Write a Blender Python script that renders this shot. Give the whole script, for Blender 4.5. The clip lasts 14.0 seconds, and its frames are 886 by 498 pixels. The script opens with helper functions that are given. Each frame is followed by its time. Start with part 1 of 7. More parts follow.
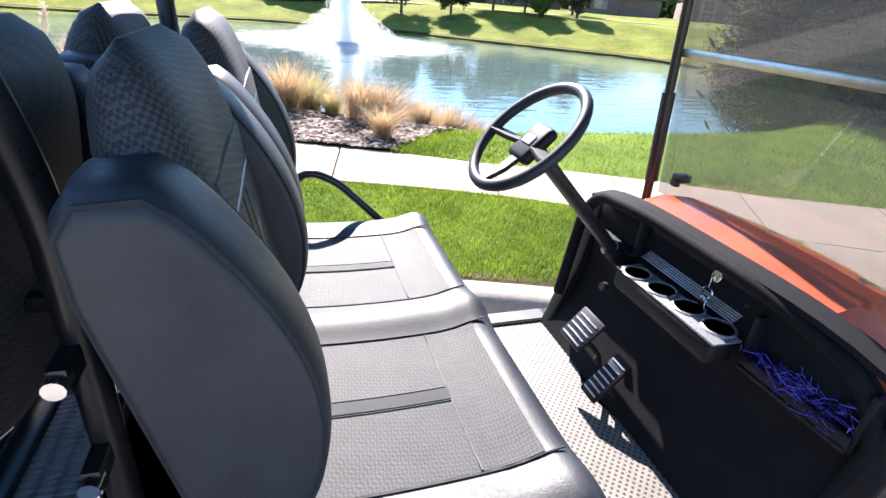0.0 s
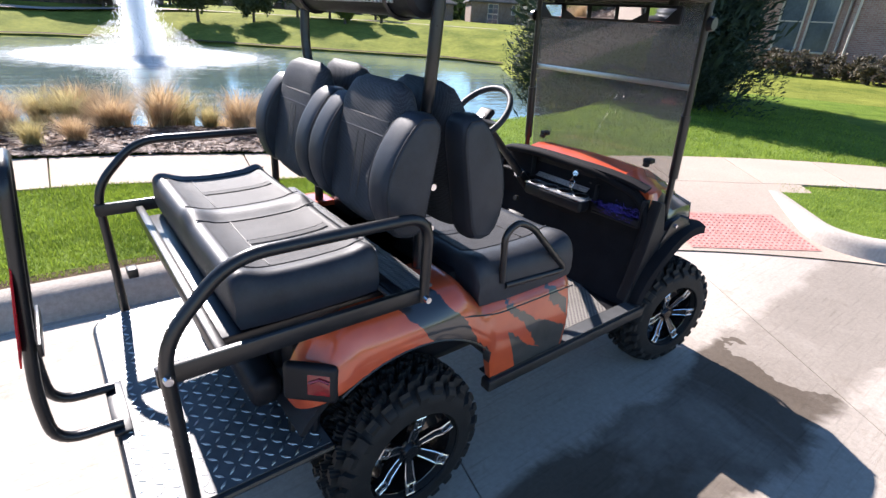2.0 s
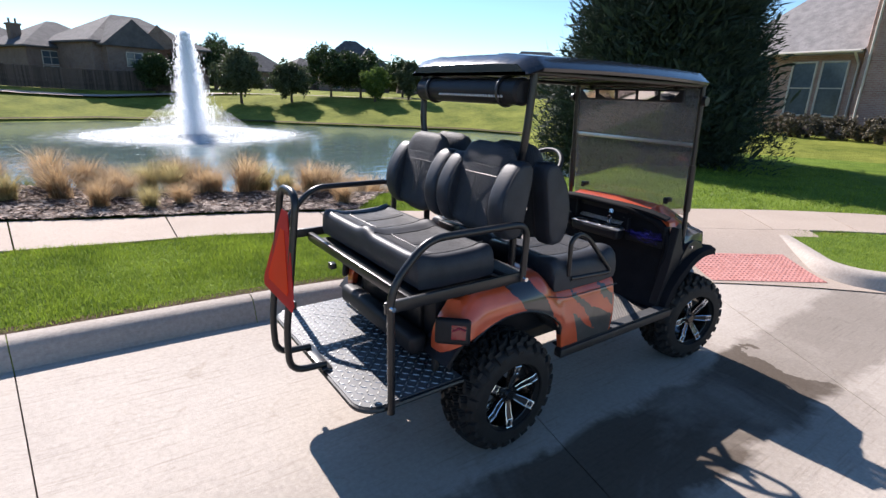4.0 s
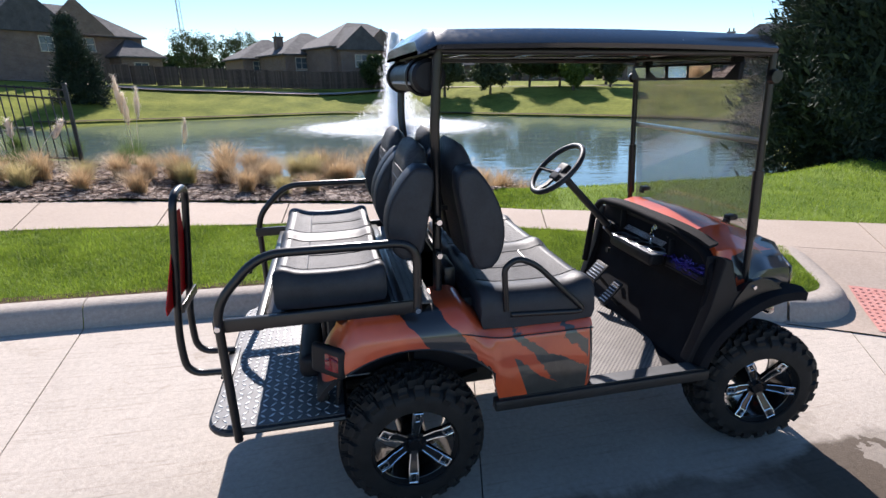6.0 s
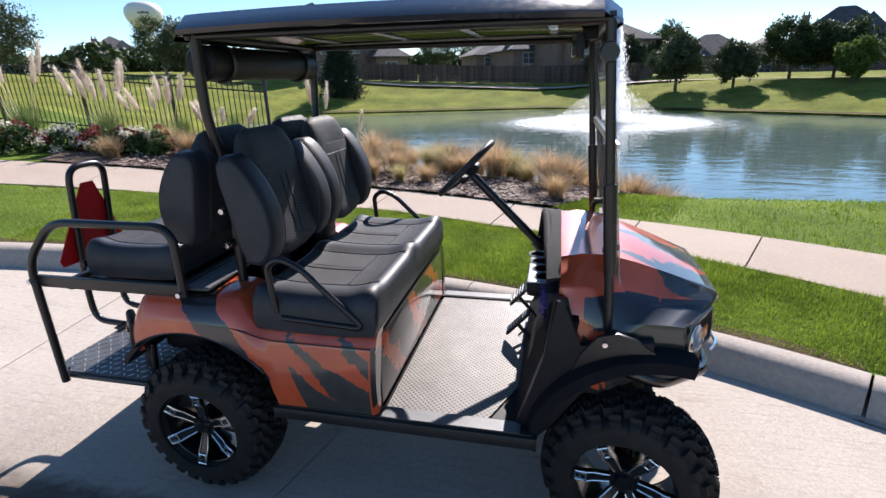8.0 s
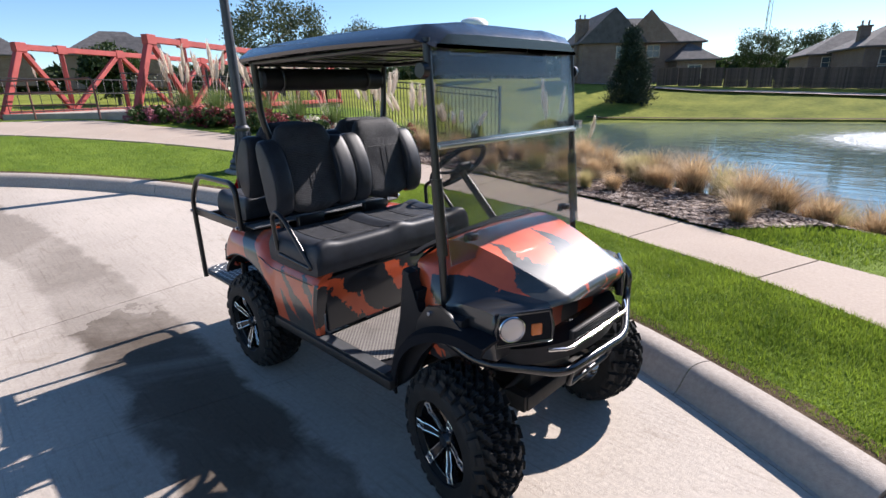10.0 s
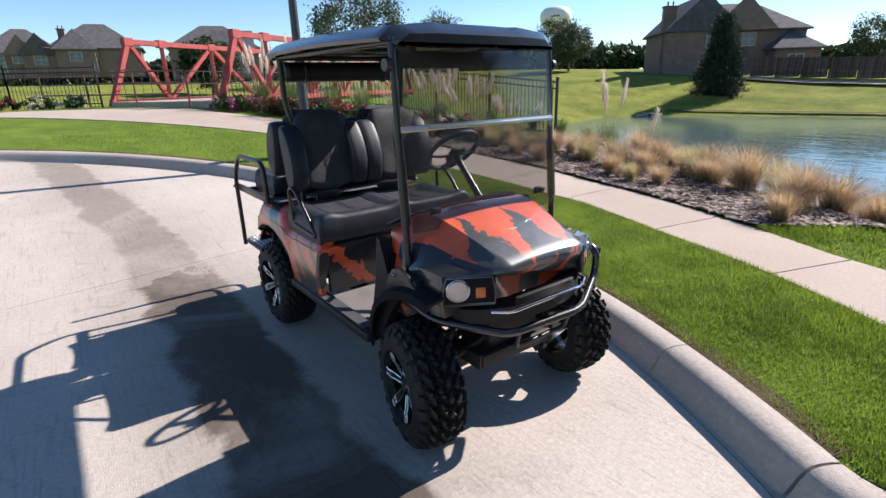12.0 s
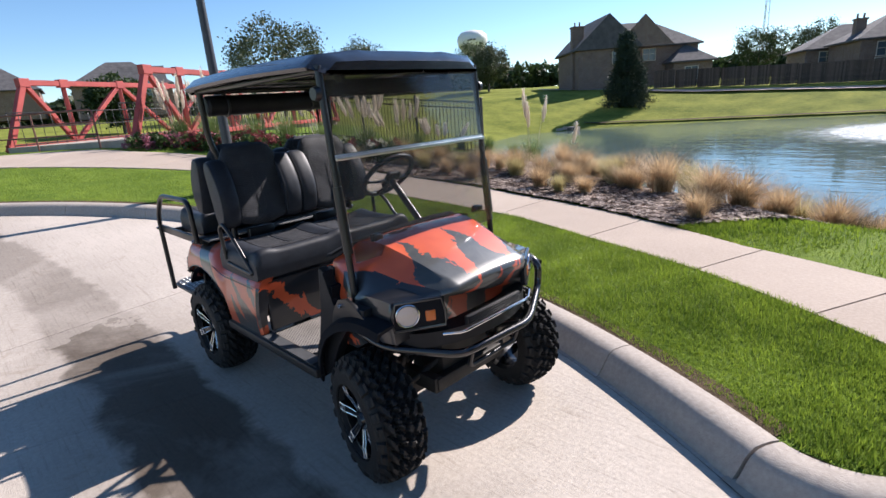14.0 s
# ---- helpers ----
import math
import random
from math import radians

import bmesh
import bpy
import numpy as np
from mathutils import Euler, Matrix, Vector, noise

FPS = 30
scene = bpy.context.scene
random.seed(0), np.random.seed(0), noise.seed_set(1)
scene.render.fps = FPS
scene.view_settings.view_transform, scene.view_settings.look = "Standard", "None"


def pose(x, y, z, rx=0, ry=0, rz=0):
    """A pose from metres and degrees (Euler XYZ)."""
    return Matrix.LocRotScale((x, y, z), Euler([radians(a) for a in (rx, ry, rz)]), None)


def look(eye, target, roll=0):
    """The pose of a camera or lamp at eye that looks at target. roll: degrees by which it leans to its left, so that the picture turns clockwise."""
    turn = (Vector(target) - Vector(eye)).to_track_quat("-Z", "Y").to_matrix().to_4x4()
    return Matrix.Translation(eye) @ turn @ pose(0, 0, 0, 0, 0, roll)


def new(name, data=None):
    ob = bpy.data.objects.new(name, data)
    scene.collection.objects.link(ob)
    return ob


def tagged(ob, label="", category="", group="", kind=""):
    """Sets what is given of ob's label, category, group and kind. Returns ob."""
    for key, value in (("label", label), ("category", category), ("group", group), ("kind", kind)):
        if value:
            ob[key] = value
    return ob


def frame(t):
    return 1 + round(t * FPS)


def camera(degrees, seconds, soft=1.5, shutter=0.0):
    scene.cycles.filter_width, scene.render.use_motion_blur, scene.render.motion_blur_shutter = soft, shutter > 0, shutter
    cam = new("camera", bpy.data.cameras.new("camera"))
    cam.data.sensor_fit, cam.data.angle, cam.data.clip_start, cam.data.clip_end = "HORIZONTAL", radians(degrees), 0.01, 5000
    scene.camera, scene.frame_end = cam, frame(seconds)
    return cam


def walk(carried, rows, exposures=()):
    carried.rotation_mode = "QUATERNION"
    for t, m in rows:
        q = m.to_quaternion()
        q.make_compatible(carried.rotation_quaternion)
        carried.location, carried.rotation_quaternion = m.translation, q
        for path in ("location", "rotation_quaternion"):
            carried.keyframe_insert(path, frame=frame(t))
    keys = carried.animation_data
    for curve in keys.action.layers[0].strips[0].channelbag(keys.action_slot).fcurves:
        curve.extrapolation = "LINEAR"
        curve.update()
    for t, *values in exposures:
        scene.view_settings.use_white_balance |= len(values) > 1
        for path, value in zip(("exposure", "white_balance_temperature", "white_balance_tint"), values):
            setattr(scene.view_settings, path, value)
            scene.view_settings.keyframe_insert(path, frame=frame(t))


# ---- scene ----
cam = camera(82.7, 14.0)
PATH = [
    (0, (0.373, -0.919, 1.58), (0.95, 0.776, 0.689), 4.8),
    (0.5, (0.042, -1.059, 1.586), (0.89, 0.482, 0.635), 5.7),
    (1, (-0.188, -1.248, 1.633), (0.806, 0.199, 0.675), 5.6),
    (1.5, (-0.408, -1.553, 1.678), (0.669, -0.139, 0.762), 4.6),
    (2, (-0.771, -1.682, 1.709), (0.369, -0.267, 0.873), 3.8),
    (2.5, (-1.148, -1.802, 1.753), (0.041, -0.373, 1.016), 2.8),
    (3, (-1.311, -2.073, 1.769), (-0.104, -0.624, 1.102), 2.3),
    (3.5, (-1.502, -2.202, 1.79), (-0.322, -0.712, 1.169), 2.0),
    (4, (-1.576, -2.197, 1.753), (-0.462, -0.646, 1.157), 2.0),
    (4.2, (-1.524, -2.232, 1.752), (-0.446, -0.656, 1.158), 2.0),
    (6.3, (-0.048, -2.337, 1.757), (0.278, -0.472, 1.11), -0.0),
    (6.5, (0.076, -2.298, 1.741), (0.359, -0.429, 1.086), 0.7),
    (7, (0.518, -2.185, 1.728), (0.578, -0.298, 1.067), -0.0),
    (7.2, (0.692, -2.154, 1.715), (0.662, -0.263, 1.065), -0.4),
    (9.3, (2.519, -2.109, 1.676), (1.441, -0.547, 1.044), -2.3),
    (9.5, (2.653, -2.062, 1.671), (1.49, -0.559, 1.048), -2.2),
    (10, (2.938, -1.824, 1.677), (1.591, -0.472, 1.079), -1.6),
    (10.5, (3.208, -1.703, 1.668), (1.761, -0.454, 1.081), -1.1),
    (11, (3.445, -1.673, 1.693), (1.94, -0.497, 1.101), -0.9),
    (11.5, (3.485, -1.665, 1.685), (1.96, -0.524, 1.075), -1.1),
    (12, (3.484, -1.681, 1.667), (1.959, -0.547, 1.045), -1.5),
    (12.5, (3.483, -1.695, 1.66), (1.966, -0.545, 1.045), -2.1),
    (13, (3.486, -1.703, 1.656), (1.989, -0.518, 1.058), -3.0),
    (13.5, (3.482, -1.701, 1.654), (2.027, -0.453, 1.084), -3.8),
    (14, (3.454, -1.692, 1.67), (2.073, -0.355, 1.119), -4.4),
]
EXPOSURE = [(0.0, 2.12), (0.5, 2.08), (1.0, 1.92), (1.5, 1.74), (2.5, 1.32), (3.5, 1.04), (7.0, 0.98), (9.5, 0.96), (14.0, 0.96)]
walk(cam, [(t, look(e, g, r)) for t, e, g, r in PATH], EXPOSURE)

# ---------------------------------------------------------------- light
SUN_AZ, SUN_EL = 85.0, 37.2          # degrees: direction to the sun, from +x towards +y
world = bpy.data.worlds.new("sky")
scene.world = world
world.use_nodes = True
wn = world.node_tree.nodes
sky = wn.new("ShaderNodeTexSky")
sky.sky_type, sky.sun_disc = "NISHITA", False
sky.sun_elevation, sky.sun_rotation = radians(SUN_EL), radians(90 - SUN_AZ)
sky.altitude = 1500.0
sky.air_density, sky.dust_density, sky.ozone_density = 1.0, 0.05, 3.0
wn["Background"].inputs["Strength"].default_value = 0.092
tone = wn.new("ShaderNodeHueSaturation")
tone.inputs["Saturation"].default_value = 1.1
world.node_tree.links.new(sky.outputs["Color"], tone.inputs["Color"])
world.node_tree.links.new(tone.outputs["Color"], wn["Background"].inputs["Color"])
sun_data = bpy.data.lights.new("sun", "SUN")
sun_data.energy, sun_data.angle, sun_data.color = 5.0, radians(0.53), (1.0, 0.918, 0.895)
sun_dir = Vector((math.cos(radians(SUN_AZ)) * math.cos(radians(SUN_EL)), math.sin(radians(SUN_AZ)) * math.cos(radians(SUN_EL)), math.sin(radians(SUN_EL))))
sun = new("sun", sun_data)
sun.matrix_world = look(sun_dir * 60, (0, 0, 0))


# ---------------------------------------------------------------- materials
def nodes_of(name):
    m = bpy.data.materials.new(name)
    m.use_nodes = True
    nt = m.node_tree
    return m, nt, nt.nodes["Principled BSDF"]


def ramp_node(nt, src, stops, interp="LINEAR"):
    r = nt.nodes.new("ShaderNodeValToRGB")
    r.color_ramp.interpolation = interp
    while len(r.color_ramp.elements) < len(stops):
        r.color_ramp.elements.new(0.5)
    for e, (p, c) in zip(r.color_ramp.elements, stops):
        e.position, e.color = p, (*c, 1)
    nt.links.new(src, r.inputs["Fac"])
    return r.outputs["Color"]


def noise_node(nt, scale, detail=4, rough=0.55, distort=0.0, coord="Object", stretch=None):
    tc = nt.nodes.new("ShaderNodeTexCoord")
    n = nt.nodes.new("ShaderNodeTexNoise")
    n.inputs["Scale"].default_value, n.inputs["Detail"].default_value = scale, detail
    n.inputs["Roughness"].default_value, n.inputs["Distortion"].default_value = rough, distort
    out = tc.outputs["Object" if coord == "World" else coord]
    if coord == "World":
        out = nt.nodes.new("ShaderNodeNewGeometry").outputs["Position"]
    if stretch:
        mp = nt.nodes.new("ShaderNodeMapping")
        mp.inputs["Scale"].default_value = stretch
        nt.links.new(out, mp.inputs["Vector"])
        out = mp.outputs["Vector"]
    nt.links.new(out, n.inputs["Vector"])
    return n.outputs["Fac"]


def mix_node(nt, fac, a, b, mode="MIX"):
    m = nt.nodes.new("ShaderNodeMix")
    m.data_type, m.blend_type = "RGBA", mode
    for sock, v in ((m.inputs["Factor"], fac), (m.inputs["A"], a), (m.inputs["B"], b)):
        if isinstance(v, (int, float)):
            sock.default_value = v
        elif isinstance(v, tuple):
            sock.default_value = (*v, 1)
        else:
            nt.links.new(v, sock)
    return m.outputs["Result"]


def bump_node(nt, bsdf, height, strength, distance=0.01):
    b = nt.nodes.new("ShaderNodeBump")
    b.inputs["Strength"].default_value, b.inputs["Distance"].default_value = strength, distance
    nt.links.new(height, b.inputs["Height"])
    nt.links.new(b.outputs["Normal"], bsdf.inputs["Normal"])
    return b


def surface(name, dark, light, scale=6, rough=0.6, metal=0.0, bump=0.0, bscale=60, bdist=0.004, spec=0.5, coat=0.0, island=0.0, random_obj=0.0, coord="Object", rvar=0.12):
    """A plain two-tone surface: noise at two sizes for the colour, fine relief, uneven gloss."""
    m, nt, p = nodes_of(name)
    n1 = noise_node(nt, scale, 5, 0.6, coord=coord)
    n2 = noise_node(nt, scale * 9, 3, 0.6, coord=coord)
    add = nt.nodes.new("ShaderNodeMath")
    add.operation = "MULTIPLY_ADD"
    nt.links.new(n2, add.inputs[0])
    add.inputs[1].default_value = 0.45
    nt.links.new(n1, add.inputs[2])
    src = add.outputs[0]
    for weight, node, sock in ((island, "ShaderNodeNewGeometry", "Random Per Island"), (random_obj, "ShaderNodeObjectInfo", "Random")):
        if weight:
            g = nt.nodes.new(node)
            a2 = nt.nodes.new("ShaderNodeMath")
            a2.operation = "MULTIPLY_ADD"
            nt.links.new(g.outputs[sock], a2.inputs[0])
            a2.inputs[1].default_value = weight
            nt.links.new(src, a2.inputs[2])
            sub = nt.nodes.new("ShaderNodeMath")
            sub.operation = "SUBTRACT"
            nt.links.new(a2.outputs[0], sub.inputs[0])
            sub.inputs[1].default_value = weight / 2
            src = sub.outputs[0]
    nt.links.new(ramp_node(nt, src, ((0.45, dark), (1.0, light))), p.inputs["Base Color"])
    rr = nt.nodes.new("ShaderNodeMapRange")
    rr.inputs["To Min"].default_value, rr.inputs["To Max"].default_value = max(0.02, rough - rvar), min(1, rough + rvar)
    nt.links.new(n2, rr.inputs["Value"])
    nt.links.new(rr.outputs["Result"], p.inputs["Roughness"])
    p.inputs["Metallic"].default_value = metal
    p.inputs["Specular IOR Level"].default_value = spec
    p.inputs["Coat Weight"].default_value = coat
    p.inputs["Coat Roughness"].default_value = 0.06
    if bump:
        bump_node(nt, p, noise_node(nt, bscale, 4, 0.6, coord=coord), bump, bdist)
    return m


def leafy(name, dark, light, rough=0.6, trans=0.25, island=0.9, tip=None):
    """Foliage: the tone changes from leaf to leaf, and some light comes through."""
    m, nt, p = nodes_of(name)
    g = nt.nodes.new("ShaderNodeNewGeometry")
    col = ramp_node(nt, g.outputs["Random Per Island"], ((0.0, dark), (0.6, tuple((a + b) / 2 for a, b in zip(dark, light))), (1.0, light)))
    big = noise_node(nt, 2.2, 5, 0.65, coord="World")
    col = mix_node(nt, 0.45, col, ramp_node(nt, big, ((0.36, dark), (0.64, light))))
    nt.links.new(col, p.inputs["Base Color"])
    p.inputs["Roughness"].default_value = rough
    p.inputs["Specular IOR Level"].default_value = 0.3
    t = nt.nodes.new("ShaderNodeBsdfTranslucent")
    nt.links.new(col, t.inputs["Color"])
    mx = nt.nodes.new("ShaderNodeMixShader")
    mx.inputs[0].default_value = trans
    nt.links.new(p.outputs[0], mx.inputs[1])
    nt.links.new(t.outputs[0], mx.inputs[2])
    nt.links.new(mx.outputs[0], nt.nodes["Material Output"].inputs["Surface"])
    return m


def concrete_mat(name, dark, light, stains_and_shade=False):
    m, nt, p = nodes_of(name)
    big = noise_node(nt, 0.55, 6, 0.62, 0.3, coord="World")
    fine = noise_node(nt, 38, 4, 0.65, coord="World")
    col = ramp_node(nt, big, ((0.3, dark), (0.72, light)))
    col = mix_node(nt, 0.34, col, ramp_node(nt, fine, ((0.3, tuple(0.55 * c for c in dark)), (0.7, light))), "MIX")
    ob = nt.nodes.new("ShaderNodeObjectInfo")
    col = mix_node(nt, 0.16, col, ramp_node(nt, ob.outputs["Random"], ((0, dark), (1, light))))
    if stains_and_shade:
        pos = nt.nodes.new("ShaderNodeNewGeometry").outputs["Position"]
        # damp run-off streak along the lane, parallel to the parked cart, also deepening its shadow
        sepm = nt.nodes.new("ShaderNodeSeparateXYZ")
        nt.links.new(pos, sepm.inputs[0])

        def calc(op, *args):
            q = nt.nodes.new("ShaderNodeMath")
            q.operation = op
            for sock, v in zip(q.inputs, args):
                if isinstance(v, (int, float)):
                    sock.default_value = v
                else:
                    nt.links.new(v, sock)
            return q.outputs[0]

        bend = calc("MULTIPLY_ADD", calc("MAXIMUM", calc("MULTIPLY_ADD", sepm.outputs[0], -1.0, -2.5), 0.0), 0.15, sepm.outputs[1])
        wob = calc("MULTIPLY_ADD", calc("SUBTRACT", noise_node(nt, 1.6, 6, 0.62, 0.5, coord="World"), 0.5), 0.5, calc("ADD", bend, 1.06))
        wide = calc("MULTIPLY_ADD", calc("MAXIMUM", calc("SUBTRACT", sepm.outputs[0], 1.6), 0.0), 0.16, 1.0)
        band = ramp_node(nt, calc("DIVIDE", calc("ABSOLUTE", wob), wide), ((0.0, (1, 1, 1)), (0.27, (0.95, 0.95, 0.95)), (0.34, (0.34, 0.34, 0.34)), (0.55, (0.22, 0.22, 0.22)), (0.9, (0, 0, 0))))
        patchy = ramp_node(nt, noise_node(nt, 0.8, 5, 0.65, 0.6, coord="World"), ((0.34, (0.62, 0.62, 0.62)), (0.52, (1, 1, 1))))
        # full strength along the cart's length: shade painted into the concrete colour
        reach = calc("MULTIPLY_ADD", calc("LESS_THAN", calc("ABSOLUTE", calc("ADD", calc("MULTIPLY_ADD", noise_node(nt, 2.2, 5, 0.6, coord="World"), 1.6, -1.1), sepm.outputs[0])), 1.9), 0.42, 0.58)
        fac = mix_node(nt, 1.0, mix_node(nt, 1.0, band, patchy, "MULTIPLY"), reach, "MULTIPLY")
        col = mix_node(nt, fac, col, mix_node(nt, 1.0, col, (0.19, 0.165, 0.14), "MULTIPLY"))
        # broom strokes
        strokes = ramp_node(nt, noise_node(nt, 5.0, 5, 0.7, 0.2, coord="World", stretch=(0.5, 11, 1)), ((0.30, (0.62, 0.60, 0.57)), (0.46, (1, 1, 1))))
        col = mix_node(nt, 0.6, col, mix_node(nt, 1.0, col, strokes, "MULTIPLY"))
        # tyre marks and drips
        drip = ramp_node(nt, noise_node(nt, 3.2, 6, 0.7, 1.2, coord="World"), ((0.3, (0.72, 0.68, 0.62)), (0.42, (1, 1, 1))))
        col = mix_node(nt, 0.6, col, mix_node(nt, 1.0, col, drip, "MULTIPLY"))
    nt.links.new(col, p.inputs["Base Color"])
    p.inputs["Roughness"].default_value = 0.86
    p.inputs["Specular IOR Level"].default_value = 0.3
    broom = noise_node(nt, 26, 3, 0.7, coord="World", stretch=(1, 9, 1))
    hh = mix_node(nt, 0.5, broom, fine)
    bump_node(nt, p, hh, 0.75, 0.006)
    return m


def scaled(nt, src, lo, hi):
    r = nt.nodes.new("ShaderNodeMapRange")
    r.inputs["From Min"].default_value, r.inputs["From Max"].default_value = lo, hi
    nt.links.new(src, r.inputs["Value"])
    return r.outputs["Result"]


CX, CY, R0 = -1.108, -6.476, 8.1     # centre and kerb radius of the turning circle

M_ROAD = concrete_mat("road_concrete", (0.385, 0.335, 0.285), (0.55, 0.485, 0.42), stains_and_shade=True)
M_WALK = concrete_mat("walk_concrete", (0.34, 0.272, 0.218), (0.48, 0.395, 0.325))
M_KERB = concrete_mat("kerb_concrete", (0.27, 0.23, 0.195), (0.50, 0.44, 0.385))
M_JOINT = surface("joint_dirt", (0.05, 0.045, 0.04), (0.12, 0.10, 0.08), 20, 0.95)
M_LAWN = surface("lawn_ground", (0.06, 0.11, 0.012), (0.18, 0.25, 0.035), 1.2, 0.9, bump=0.9, bscale=55, bdist=0.03, coord="World", spec=0.1)
M_FARLAWN = surface("far_lawn", (0.085, 0.115, 0.02), (0.30, 0.31, 0.065), 0.33, 0.95, bump=1.0, bscale=9, bdist=0.12, coord="World", spec=0.05)
M_MULCH = surface("mulch", (0.07, 0.045, 0.035), (0.26, 0.19, 0.15), 9, 0.95, bump=1.0, bscale=45, bdist=0.03, coord="World", spec=0.1)
M_SOIL = surface("bare_soil", (0.04, 0.028, 0.018), (0.13, 0.09, 0.055), 8, 0.95, bump=0.8, bscale=50, bdist=0.02, coord="World", spec=0.1)
M_BLADE = leafy("grass_blade", (0.06, 0.115, 0.010), (0.38, 0.49, 0.06), 0.55, 0.42)
M_TACT = surface("tactile_red", (0.40, 0.15, 0.12), (0.60, 0.30, 0.26), 12, 0.75, bump=0.3, bscale=120)


def water_mat():
    m, nt, p = nodes_of("pond_water")
    p.inputs["Base Color"].default_value = (0.10, 0.145, 0.135, 1)
    p.inputs["Roughness"].default_value = 0.045
    p.inputs["IOR"].default_value = 1.33
    p.inputs["Specular IOR Level"].default_value = 0.85
    a = noise_node(nt, 1.1, 3, 0.55, 0.4, coord="World", stretch=(0.55, 1.6, 1))
    b = noise_node(nt, 0.16, 2, 0.5, coord="World")
    bump_node(nt, p, mix_node(nt, 0.35, a, b), 0.35, 0.08)
    return m


M_WATER = water_mat()


# ---------------------------------------------------------------- mesh helpers
def mesh_from(name, verts, faces):
    me = bpy.data.meshes.new(name)
    me.from_pydata(verts, [], faces)
    me.update()
    return me


def smooth(me, angle=40):
    me.polygons.foreach_set("use_smooth", [True] * len(me.polygons))
    me.set_sharp_from_angle(angle=radians(angle))


def part(name, bm, material, parent=None, label="", sharp=40):
    """Links a bmesh as one mesh object under a thing or a part."""
    bmesh.ops.recalc_face_normals(bm, faces=bm.faces)
    me = bpy.data.meshes.new(name)
    bm.to_mesh(me)
    bm.free()
    me.materials.append(material)
    smooth(me, sharp)
    ob = new(name, me)
    if parent is not None:
        ob.parent = parent
    if label:
        ob["label"] = label
    return ob


def thing(name, label, category, group="", at=(0, 0, 0)):
    e = new(name)
    e.empty_display_size = 0.1
    e.location = at
    return tagged(e, label, category, group)


def rbox(c, s, bevel=0.01, seg=2, m=None):
    """A box with rounded edges: centre, size."""
    bm = bmesh.new()
    bmesh.ops.create_cube(bm, size=1.0, matrix=Matrix.Diagonal((*s, 1)))
    if bevel:
        bmesh.ops.bevel(bm, geom=list(bm.edges), offset=min(bevel, 0.49 * min(s)), segments=seg, profile=0.5, affect="EDGES")
    bmesh.ops.transform(bm, matrix=(m or Matrix()) if c is None else Matrix.Translation(c) @ (m or Matrix()), verts=bm.verts)
    return bm


def join(*bms):
    out = bmesh.new()
    for b in bms:
        me = bpy.data.meshes.new("tmp")
        b.to_mesh(me)
        out.from_mesh(me)
        bpy.data.meshes.remove(me)
        b.free()
    return out


def cyl(p0, p1, r0, r1=None, seg=16, caps=True):
    p0, p1 = Vector(p0), Vector(p1)
    bm = bmesh.new()
    d = p1 - p0
    bmesh.ops.create_cone(bm, cap_ends=caps, segments=seg, radius1=r0, radius2=r0 if r1 is None else r1, depth=d.length)
    bmesh.ops.transform(bm, matrix=Matrix.Translation((p0 + p1) / 2) @ d.to_track_quat("Z", "Y").to_matrix().to_4x4(), verts=bm.verts)
    return bm


def fillet(pts, r, n=5):
    """A polyline with its corners rounded."""
    pts = [Vector(p) for p in pts]
    out = [pts[0]]
    for a, b, c in zip(pts, pts[1:], pts[2:]):
        u, v = (a - b), (c - b)
        k = min(r, 0.45 * u.length, 0.45 * v.length)
        s, e = b + u.normalized() * k, b + v.normalized() * k
        for i in range(n + 1):
            t = i / n
            out.append(s * (1 - t) ** 2 + b * 2 * t * (1 - t) + e * t * t)
    return out + [pts[-1]]


def tube(pts, r, seg=10, closed=False, flat=None):
    """A swept round bar along points; flat = (half width, half height) gives a flat bar instead."""
    pts = [Vector(p) for p in pts]
    bm = bmesh.new()
    rings = []
    n = len(pts)
    prev = None
    for i, p in enumerate(pts):
        a = pts[i - 1] if (i or closed) else p
        b = pts[(i + 1) % n] if (i < n - 1 or closed) else p
        d = (b - a).normalized()
        if prev is None:
            ref = Vector((0, 0, 1)) if abs(d.z) < 0.9 else Vector((1, 0, 0))
            u = d.cross(ref).normalized()
        else:
            u = (prev - d * prev.dot(d)).normalized()
        prev = u
        w = d.cross(u)
        rr = r[i] if isinstance(r, (list, tuple)) else r
        ring = []
        for k in range(seg):
            ang = 2 * math.pi * k / seg
            cu, cw = (math.cos(ang) * rr, math.sin(ang) * rr)
            if flat:
                q = 0.35
                cu = flat[0] * math.copysign(abs(math.cos(ang)) ** q, math.cos(ang))
                cw = flat[1] * math.copysign(abs(math.sin(ang)) ** q, math.sin(ang))
            ring.append(bm.verts.new(p + u * cu + w * cw))
        rings.append(ring)
    m = n if closed else n - 1
    for i in range(m):
        a, b = rings[i], rings[(i + 1) % n]
        for k in range(seg):
            bm.faces.new((a[k], a[(k + 1) % seg], b[(k + 1) % seg], b[k]))
    if not closed:
        bm.faces.new(rings[0][::-1])
        bm.faces.new(rings[-1])
    return bm


def loft(rings, closed=True, caps=True):
    """Skins a list of rings with equal counts."""
    bm = bmesh.new()
    vs = [[bm.verts.new(p) for p in ring] for ring in rings]
    n = len(rings[0])
    for a, b in zip(vs, vs[1:]):
        for k in range(n if closed else n - 1):
            bm.faces.new((a[k], a[(k + 1) % n], b[(k + 1) % n], b[k]))
    if caps and closed:
        bm.faces.new(vs[0][::-1])
        bm.faces.new(vs[-1])
    return bm


